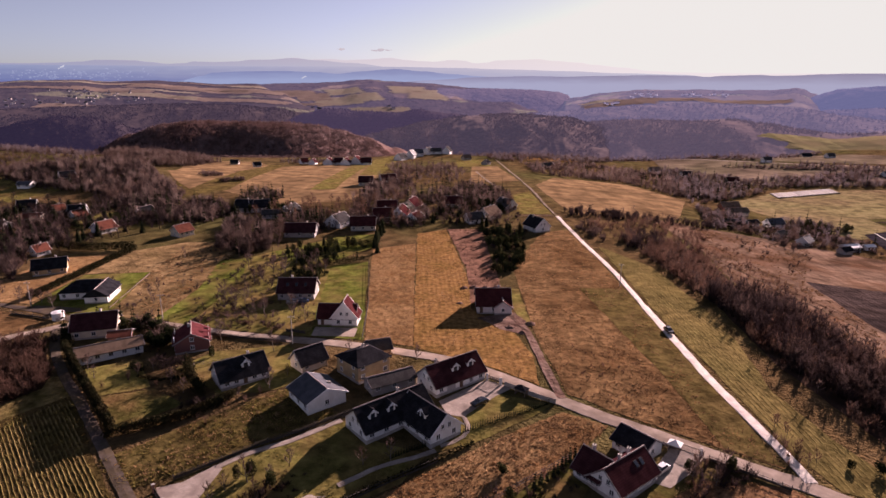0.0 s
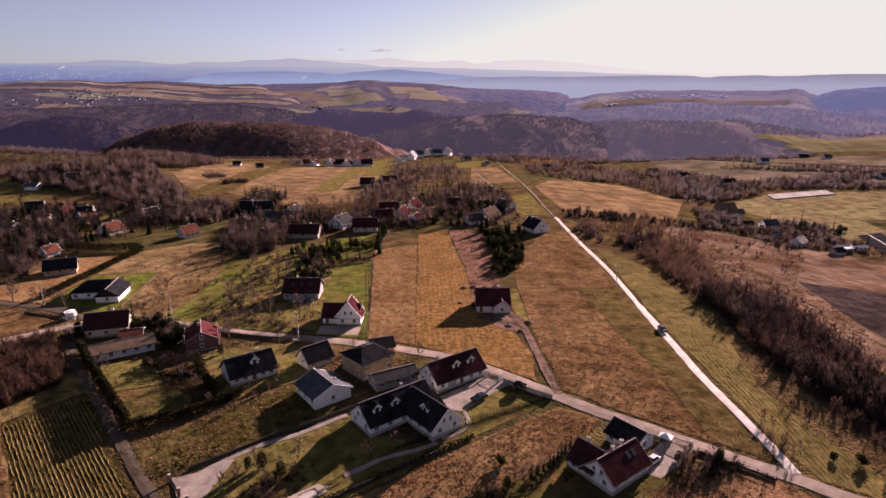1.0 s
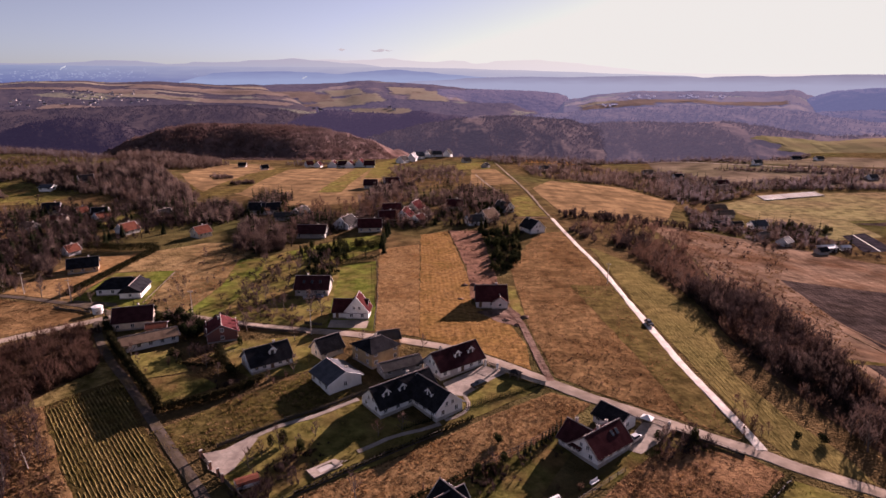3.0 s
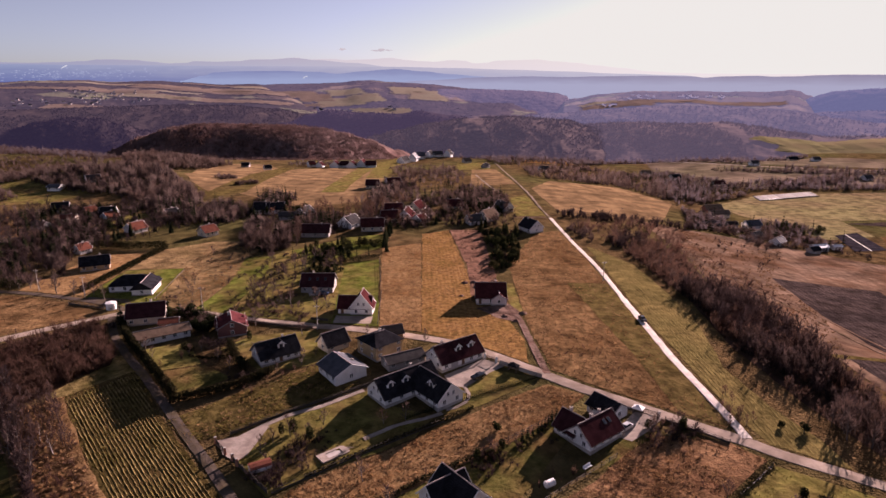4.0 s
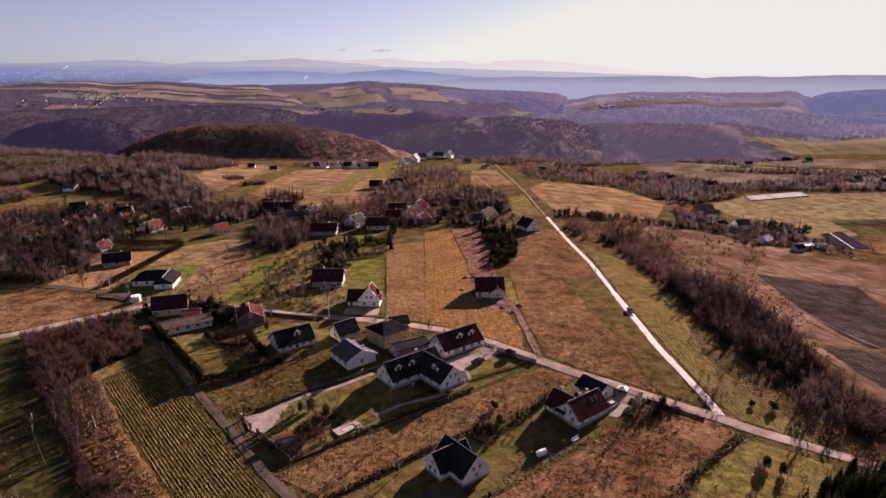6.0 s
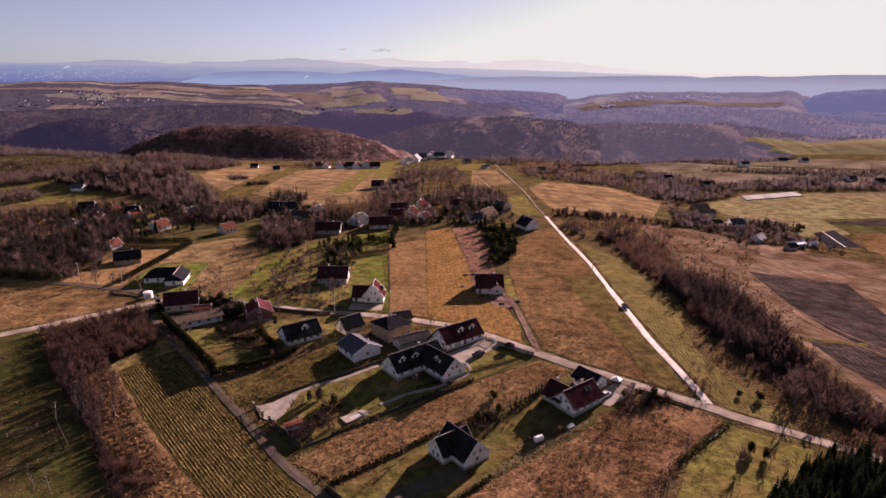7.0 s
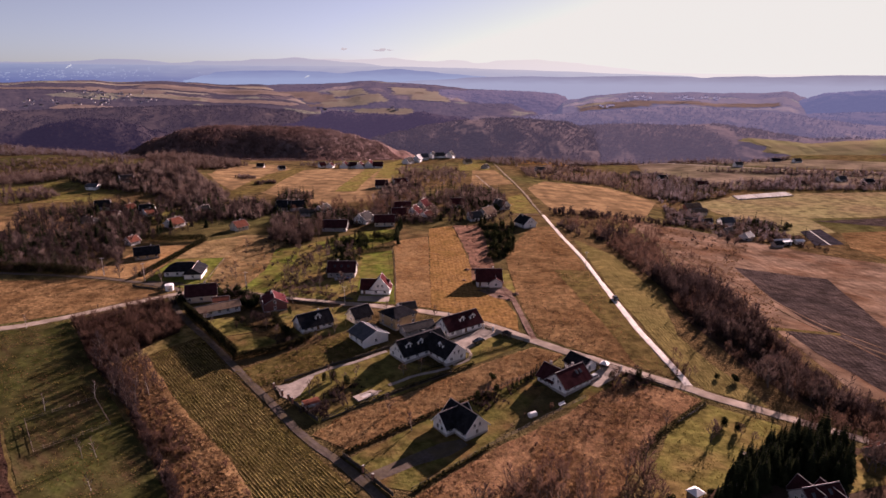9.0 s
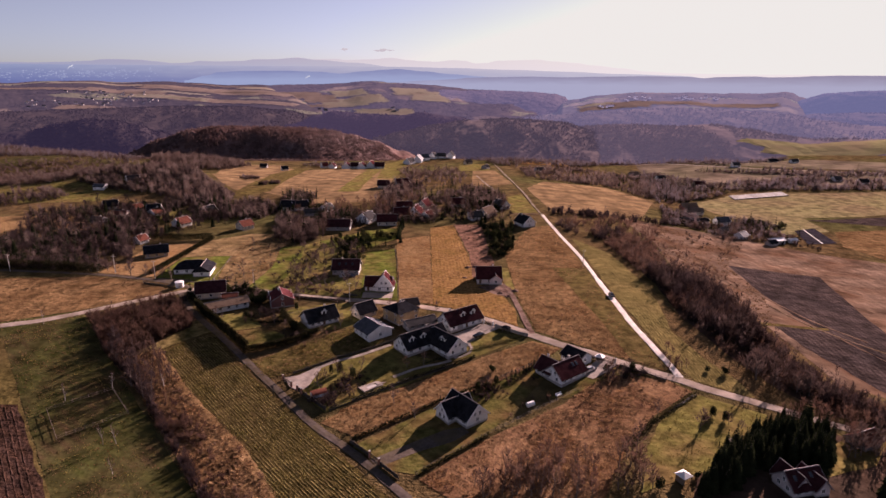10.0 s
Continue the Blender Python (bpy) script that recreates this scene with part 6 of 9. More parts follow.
for sg in (-1, 1):
    q = [(-4.5, sg * 4.2, 2.6), (4.5, sg * 4.2, 2.6), (4.5, 0, 6.3), (-4.5, 0, 6.3)]
    part("roof_slope", Shape().slab(q if sg < 0 else [q[1], q[0], q[3], q[2]], 0.3), M_HAZYROOF, pale_house)
for hill, a0, r0, da, dr, n in ((H_PLATEAU_C, -11.6, 2015, 0.8, 20, 4), (H_PLATEAU_C, -4.4, 2020, 0.6, 15, 4), (H_PLATEAU_L, -31, 2060, 3, 60, 26), (H_PLATEAU_L, -28.5, 2200, 3, 60, 20), (H_PLATEAU_L, -27, 2080, 2.5, 40, 10),
                               (H_PLATEAU_R, 17.2, 2060, 1.4, 60, 10), (H_PLATEAU_R, 21.5, 2080, 1.3, 60, 22), (H_PLATEAU_R, 14.6, 1900, 0.7, 40, 7), (H_PLATEAU_R, 23, 2120, 0.8, 40, 7)):
    for i in range(n):
        c = copy_thing(pale_house if hill is H_PLATEAU_R else far_house, on_hill(hill, a0 + rng.uniform(-da, da), r0 + rng.uniform(-dr, dr), rng.uniform(0, 180)))
        c.scale = (0.8, 0.8, 0.75)

# ---- trees ----
def bare_tree(seed, h, spread, limbs=9, twigs=14, thick=0.16, tw=0.07, low=0.22):
    """A leafless tree: tapered trunk, limbs, and a crown of fine twigs. Two shapes: wood, twigs."""
    r = random.Random(seed)
    wood, fine = Shape(), Shape()
    p, d = Vector((0, 0, -0.3)), Vector((r.uniform(-0.05, 0.05), r.uniform(-0.05, 0.05), 1))
    spine, n = [p.copy()], 5
    for i in range(n):
        d = (d + Vector((r.uniform(-0.12, 0.12), r.uniform(-0.12, 0.12), 0))).normalized()
        p = p + d * (h * 0.86 / n)
        spine.append(p.copy())
    for i in range(n):
        a, b = thick * (1 - i / n * 0.9), thick * (1 - (i + 1) / n * 0.9)
        wood.tube(spine[i], spine[i + 1], a, b, 5, False)

    def twig(o, way, length, width):
        u = way.orthogonal().normalized() * width
        u.rotate(Euler((r.uniform(0, 3), r.uniform(0, 3), r.uniform(0, 3))))
        mid = o + way * length * 0.5 + Vector((0, 0, length * 0.05))
        tip = o + way * length + Vector((0, 0, length * 0.16))
        fine.add([o - u, o + u, mid + u * 0.7, mid - u * 0.7, tip], [(0, 1, 2), (0, 2, 3), (3, 2, 4)])

    for k in range(limbs):
        t = low + (0.97 - low) * (k + r.random() * 0.6) / limbs
        f = t * n
        i = min(int(f), n - 1)
        o = spine[i].lerp(spine[i + 1], f - i)
        g = k * 2.4 + r.uniform(-0.5, 0.5)
        up = 0.5 + 0.9 * t
        way = Vector((math.cos(g), math.sin(g), up)).normalized()
        ln = spread * (1.25 - 0.75 * t) * r.uniform(0.75, 1.15)
        mid, tip = o + way * ln * 0.5, o + (way + Vector((0, 0, 0.25))).normalized() * ln
        r0 = thick * (1 - t) * 0.55 + 0.03
        wood.tube(o, mid, r0, r0 * 0.6, 3, False)
        wood.tube(mid, tip, r0 * 0.6, r0 * 0.25, 3, False)
        for j in range(twigs):
            s = r.uniform(0.2, 1.0)
            q = o.lerp(mid, s * 2) if s < 0.5 else mid.lerp(tip, s * 2 - 1)
            v = (way * 0.8 + Vector((r.uniform(-1, 1), r.uniform(-1, 1), r.uniform(-0.2, 1.1)))).normalized()
            twig(q, v, ln * r.uniform(0.28, 0.6), tw)
    for j in range(twigs):
        v = Vector((r.uniform(-0.7, 0.7), r.uniform(-0.7, 0.7), 1)).normalized()
        twig(spine[-1] - Vector((0, 0, h * r.uniform(0, 0.15))), v, h * r.uniform(0.1, 0.2), tw)
    return wood, fine


def conifer(seed, h, rad, layers=11, arms=11, low=0.04):
    """A spruce: trunk and whorls of drooping jagged boughs."""
    r = random.Random(seed)
    trunk, fol = Shape().tube((0, 0, -0.3), (0, 0, h * 0.96), rad * 0.09 + 0.05, 0.02, 5, False), Shape()
    for k in range(layers):
        t = k / (layers - 1)
        z = h * (low + (0.95 - low) * t)
        rr = rad * (1 - t) ** 0.85 * r.uniform(0.88, 1.1) + 0.12
        for a in range(arms if t < 0.7 else max(5, arms - 4)):
            g = 2 * math.pi * (a + r.random() * 0.7) / arms + k
            ln = rr * r.uniform(0.7, 1.12)
            c, s = math.cos(g), math.sin(g)
            wd = 0.30 * ln + 0.1
            zt = z - ln * r.uniform(0.18, 0.42)
            fol.add([(0, 0, z + 0.18 * h / layers), (c * ln * 0.55 - s * wd, s * ln * 0.55 + c * wd, z - ln * 0.16), (c * ln, s * ln, zt), (c * ln * 0.55 + s * wd, s * ln * 0.55 - c * wd, z - ln * 0.16),
                     (c * ln * 0.5, s * ln * 0.5, z + 0.02), ], [(0, 1, 4), (1, 2, 4), (4, 2, 3), (0, 4, 3)])
    fol.tube((0, 0, h * 0.9), (0, 0, h), 0.09, 0.01, 4, False)
    return trunk, fol


def clump(seed, rad, h, n, leaf=0.28, gaps=0.0):
    """A crown of many small leaf sprays in an uneven rounded volume."""
    r = random.Random(seed)
    s = Shape()
    lobes = [(Vector((r.uniform(-0.5, 0.5) * rad, r.uniform(-0.5, 0.5) * rad, h * r.uniform(0.35, 0.75))), r.uniform(0.45, 0.75)) for _ in range(6)]
    for i in range(n):
        c, q = lobes[r.randrange(6)]
        v = Vector((r.gauss(0, 1), r.gauss(0, 1), r.gauss(0, 1))).normalized() * (q * r.uniform(0.55, 1.0))
        p = c + Vector((v.x * rad, v.y * rad, v.z * h * 0.5))
        if p.z < 0:
            p.z = abs(p.z) * 0.3
        u = Vector((r.uniform(-1, 1), r.uniform(-1, 1), r.uniform(-1, 1))) * leaf
        w = Vector((r.uniform(-1, 1), r.uniform(-1, 1), r.uniform(-1, 1))) * leaf
        s.add([p + u, p + w, p - u * 0.6 - w * 0.4], [(0, 1, 2)])
    return s


def shrub(seed, h, spread, stems=14, tw=0.05):
    """A leafless shrub: many stems from one stool."""
    r = random.Random(seed)
    s = Shape()
    for i in range(stems):
        g, lean = r.uniform(0, 6.28), r.uniform(0.1, 1.0)
        way = Vector((math.cos(g) * lean * spread / h, math.sin(g) * lean * spread / h, 1))
        o = Vector((r.uniform(-0.2, 0.2), r.uniform(-0.2, 0.2), -0.1))
        ln = h * r.uniform(0.6, 1.1)
        u = Vector((-math.sin(g), math.cos(g), 0)) * tw
        tip, mid = o + way * ln, o + way * ln * 0.5
        s.add([o - u, o + u, mid + u * 0.8, mid - u * 0.8, tip], [(0, 1, 2), (0, 2, 3), (3, 2, 4)])
        for j in range(4):
            q = o + way * ln * r.uniform(0.3, 0.95)
            v = (way + Vector((r.uniform(-1, 1), r.uniform(-1, 1), r.uniform(-0.1, 0.7)))).normalized() * ln * r.uniform(0.2, 0.45)
            k = Vector((r.uniform(-1, 1), r.uniform(-1, 1), r.uniform(-1, 1))).normalized() * tw
            s.add([q - k, q + k, q + v], [(0, 1, 2)])
    return s


def joined(*shapes):
    out = Shape()
    for s in shapes:
        out.add(s.v, s.f)
    return arrays(out)


def tree_thing(name, wood, crown, wood_mat, crown_mat, m, label, category, group):
    t = thing(name, m, label, category, group)
    part("trunk", wood, wood_mat, t)
    part("crown", crown, crown_mat, t)
    return t


BARE = [bare_tree(11 + i, h, sp, limbs=11, twigs=16, thick=0.06 + 0.016 * h, tw=0.085) for i, (h, sp) in enumerate(((8, 3.2), (10, 3.6), (7, 3.4), (12, 3.8)))]
SPRUCE = [conifer(31 + i, h, r_, 17, 13) for i, (h, r_) in enumerate(((9, 2.1), (7, 1.7), (11, 2.4)))]
THUJA = [conifer(41 + i, 2.6, 0.45, 7, 7, 0.02) for i in range(2)]
SHRUB = [shrub(51 + i, h, 1.5) for i, h in enumerate((2.2, 3.0, 1.6))]


def place(kind, spots, wood_mat, crown_mat, name, label, category, group, rng, size=(0.8, 1.25)):
    """Single trees of one kind at the given places: one of each form is built, the rest are copies."""
    made = {}
    for x, y in spots:
        i = rng.randrange(len(kind))
        s = rng.uniform(*size)
        m = at_ground(x, y, rng.uniform(0, 360)) @ Matrix.Diagonal((s, s, s * rng.uniform(0.9, 1.12), 1))
        if i not in made:
            made[i] = tree_thing(name, kind[i][0], kind[i][1], wood_mat, crown_mat, m, label, category, group)
            continue
        c = copy_thing(made[i], m)
        c.scale = m.to_scale()


rt = random.Random(77)
# small wood along the slope right of the white road, scrub and thickets: too many to count
WOOD_T = [joined(*bare_tree(101 + i, h, sp, limbs=8, twigs=9, thick=0.13, tw=0.075, low=0.3)) for i, (h, sp) in enumerate(((8, 2.4), (10, 2.6), (6.5, 2.3), (9, 2.0)))]
LOW_T2 = [joined(shrub(131 + i, h, sp, 26, 0.1)) for i, (h, sp) in enumerate(((3.4, 2.4), (4.2, 2.6), (2.6, 2.2)))]
BUSH_T = [joined(shrub(121 + i, h, sp, 16, 0.07)) for i, (h, sp) in enumerate(((2.6, 1.9), (3.4, 2.2), (1.8, 1.6)))]
stuff("woodland", WOOD_T, scatter(P_WOODLOW, 520, rt, 0.0, 0.03), M_TWIG_DARK, "dense leafless young wood on the slope", "trees", rt, size=(0.5, 1.0))
stuff("woodland", WOOD_T, scatter(P_WOODR, 260, rt, 0.0, 0.05), M_TWIG, "grey-brown trees in the young wood on the slope", "trees", rt, size=(0.35, 0.8))
stuff("woodland", WOOD_T, scatter(P_WOODLOW, 330, rt, 0.0, 0.05), M_TWIG, "grey-brown trees in the young wood on the slope", "trees", rt, size=(0.5, 1.0))
stuff("undergrowth", BUSH_T, scatter(P_WOODLOW, 900, rt), M_TWIG_DARK, "dark undergrowth in the small wood", "shrubs", rt)
stuff("undergrowth", BUSH_T, scatter(P_WOODR, 700, rt, 0.0, 0.06), M_TWIG_RED, "russet undergrowth in the small wood", "shrubs", rt)
stuff("thicket", WOOD_T, scatter(P_SCRUBL, 60, rt, 0.0, 0.08), M_TWIG_RUST, "dense brown thicket by the road", "trees", rt, size=(0.22, 0.42))
stuff("thicket", BUSH_T, scatter(P_SCRUBL, 480, rt, 0.0, 0.05), M_TWIG_RUST, "brown bushes by the road", "shrubs", rt, size=(0.6, 1.25))
stuff("thicket", BUSH_T, scatter(P_SCRUBL, 260, rt), M_TWIG_RUST, "russet bushes by the road", "shrubs", rt, size=(0.5, 1.0))
stuff("thicket", WOOD_T, scatter([(-127, 107.6), (-116, 114), (-99, 93), (-108.9, 88)], 60, rt), M_TWIG, "young trees on an overgrown strip", "trees", rt, size=(0.5, 0.9))
stuff("thicket", BUSH_T, scatter([(-127, 107.6), (-121, 111), (-102, 89), (-76, 60), (-58, 36), (-70, 36), (-108.9, 88)], 210, rt, 0.0, 0.06), M_TWIG_RUST, "brown scrub along the edge of an overgrown strip", "shrubs", rt, size=(0.4, 0.85))
stuff("thicket", BUSH_T, scatter([(-126.5, 107), (-124, 108), (-106.5, 87.5), (-67.5, 36), (-70, 36), (-108.9, 88)], 240, rt), M_TWIG_DARK, "dark brambles along the pasture edge", "shrubs", rt, size=(0.5, 0.9))
stuff("thicket", BUSH_T, scatter(P_STRIP, 120, rt, 0.0, 0.06), M_TWIG_RED, "russet weeds on an overgrown strip", "shrubs", rt, size=(0.3, 0.7))
stuff("thicket", LOW_T2, scatter([(48, 330), (56, 322), (100, 322), (138, 326), (136, 333), (98, 336), (56, 338)], 130, rt), M_TWIG_DARK, "dark bushes along the golden meadow", "shrubs", rt, size=(0.6, 1.1))
stuff("thicket", LOW_T2, scatter([(66, 262), (80, 262), (92, 285), (84, 300), (70, 280)], 60, rt), M_TWIG_DARK, "dark bushes at the head of the slope", "shrubs", rt, size=(0.7, 1.2))
stuff("thicket", LOW_T2, scatter([(50, 296), (58, 270), (64, 276), (58, 310)], 34, rt), M_TWIG, "brown bushes by the white road", "shrubs", rt, size=(0.5, 1.0))
stuff("thicket", BUSH_T, scatter([(76, 190), (92, 193), (104, 270), (120, 300), (100, 320), (60, 322), (56, 300), (70, 262)], 230, rt, 0.0, 0.05), M_TWIG_RED, "bushy slope beside the white road", "shrubs", rt, size=(0.7, 1.5))
stuff("thicket", WOOD_T, scatter([(56, 300), (70, 262), (92, 285), (120, 310), (130, 330), (100, 345), (60, 335)], 36, rt), M_TWIG, "bare trees beside the white road", "trees", rt, size=(0.4, 0.75))

rp = random.Random(15)
place(BARE, [(x + rp.uniform(-1.5, 1.5), y + rp.uniform(-1.5, 1.5)) for x, y in resample([(-136, 126), (-127, 110), (-116, 97), (-104, 82)], 3.2)], M_BARK, M_TWIG_DARK, "bare_tree",
      "leafless tree in the thicket beside the pasture", "tree", "thicket trees", rp, (0.55, 0.95))
stuff("weeds", BUSH_T, scatter([(20, 126), (30, 121), (36, 128), (30, 150), (22, 160), (17, 145)], 90, rp, 0.0, 0.08), M_TWIG_RED, "dark dead weeds in the brown meadow", "weeds", rp, size=(0.15, 0.3))
stuff("brushwood", BUSH_T, scatter([(-60, 86), (-52, 80), (-44, 86), (-46, 92), (-54, 92)], 46, rp), M_TWIG_DARK, "dark bushes round a trailer", "shrubs", rp, size=(0.5, 0.9))
stuff("thicket", WOOD_T, scatter(P_SCRUBL, 70, rp, 0.0, 0.06), M_TWIG_DARK, "dark leafless young trees in the roadside thicket", "trees", rp, size=(0.25, 0.48))

stuff("brushwood", BUSH_T, [(55.6, 105.4), (56.6, 108), (57.6, 111), (58.2, 106.5), (57.2, 114), (59, 109)], M_TWIG_RED, "reddish bare bushes at the road junction", "shrubs", rp, size=(0.6, 0.95))
stuff("brushwood", BUSH_T, scatter([(-9, 93), (-4, 98), (3, 101), (7, 97), (2, 94), (-3, 88), (-5, 83), (-9, 86)], 34, rp, 0.0, 0.1), M_TWIG_DARK, "dark garden bushes below a hay meadow", "shrubs", rp, size=(0.35, 0.8))
stuff("brushwood", BUSH_T, scatter([(34.5, 104), (38, 105.5), (42, 103), (40, 98.5), (35, 95), (31, 90), (29.5, 92), (33, 98)], 30, rp), M_TWIG_DARK, "dark bushes beside a paved yard", "shrubs", rp, size=(0.35, 0.75))
stuff("brushwood", BUSH_T, scatter([(-59, 92), (-53, 93.5), (-46, 100), (-43, 97), (-47, 90), (-54, 86)], 40, rp, 0.0, 0.08), M_TWIG_DARK, "dark shrubs in a drive garden", "shrubs", rp, size=(0.3, 0.7))
stuff("woodland", WOOD_T, scatter([(78, 78), (86, 84), (98, 87), (104, 78), (96, 68), (86, 66)], 70, rp), M_TWIG_RED, "brown bare trees behind the roadside spruces", "trees", rp, size=(0.5, 0.8))

# woods behind: far belts and wooded hills


def broom_tree(seed, h, rad, n, w=0.12):
    """A leafless tree at middle distance: a trunk and a dense upright fan of fine boughs."""
    r = random.Random(seed)
    s = Shape().tube((0, 0, -0.5), (0, 0, h * 0.55), 0.2, 0.1, 3, False)
    for i in range(n):
        g, q, t = r.uniform(0, 6.28), rad * math.sqrt(r.random()), r.uniform(0.08, 0.5)
        c, k = math.cos(g), math.sin(g)
        o = Vector((c * q * 0.35, k * q * 0.35, h * t))
        tip = Vector((c * q * 1.05, k * q * 1.05, h * min(1.03, (t + r.uniform(0.3, 0.6)) * (1 - 0.22 * (q / rad) ** 2))))
        u = Vector((r.uniform(-1, 1), r.uniform(-1, 1), 0)).normalized() * w * r.uniform(0.7, 1.3)
        s.add([o - u, o + u, tip], [(0, 1, 2)])
    return arrays(s)


FAR_T = [broom_tree(141 + i, h, r_, 58, 0.085) for i, (h, r_) in enumerate(((9, 2.6), (11, 2.8), (7.5, 2.9), (6, 3.0)))]
HILL_T = [broom_tree(161 + i, h, r_, 14, 0.4) for i, (h, r_) in enumerate(((7, 2.6), (8.4, 2.9), (6, 2.7)))]
LOW_T = [broom_tree(191 + i, h, r_, 34, 0.11) for i, (h, r_) in enumerate(((3.0, 2.0), (4.0, 2.4), (2.2, 1.9)))]
FIR_T = [joined(*conifer(181 + i, 12, 2.6, 6, 6)) for i in range(2)]


def grove(poly, n, low=0.5, firs=0.06, dark=0.3, size=(0.5, 1.0), label="grove of bare trees between houses and meadows", patchy=0.0):
    """A stand of bare trees with darker ones, brush below and a few spruces."""
    n, size = int(n * 1.9), (size[0] * 0.72, size[1] * 0.88)
    spots = scatter(poly, n, rt, 0.0, patchy)
    k = int(len(spots) * dark)
    if k:
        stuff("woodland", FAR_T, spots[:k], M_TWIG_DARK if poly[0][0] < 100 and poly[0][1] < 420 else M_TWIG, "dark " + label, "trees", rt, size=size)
    # far groves take the twig colour with haze mixed in
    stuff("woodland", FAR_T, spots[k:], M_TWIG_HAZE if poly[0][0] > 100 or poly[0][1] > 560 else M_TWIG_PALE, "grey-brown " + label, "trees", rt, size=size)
    if low:
        stuff("brushwood", LOW_T, scatter(poly, max(2, int(n * low)), rt, 0.0, patchy), M_TWIG, "brown brushwood at the foot of the trees", "shrubs", rt)
    if firs * n >= 1:
        stuff("spruces", FIR_T, scatter(poly, int(n * firs), rt), M_NEEDLE, "dark spruces among the bare trees", "trees", rt, size=(0.4, 0.85))


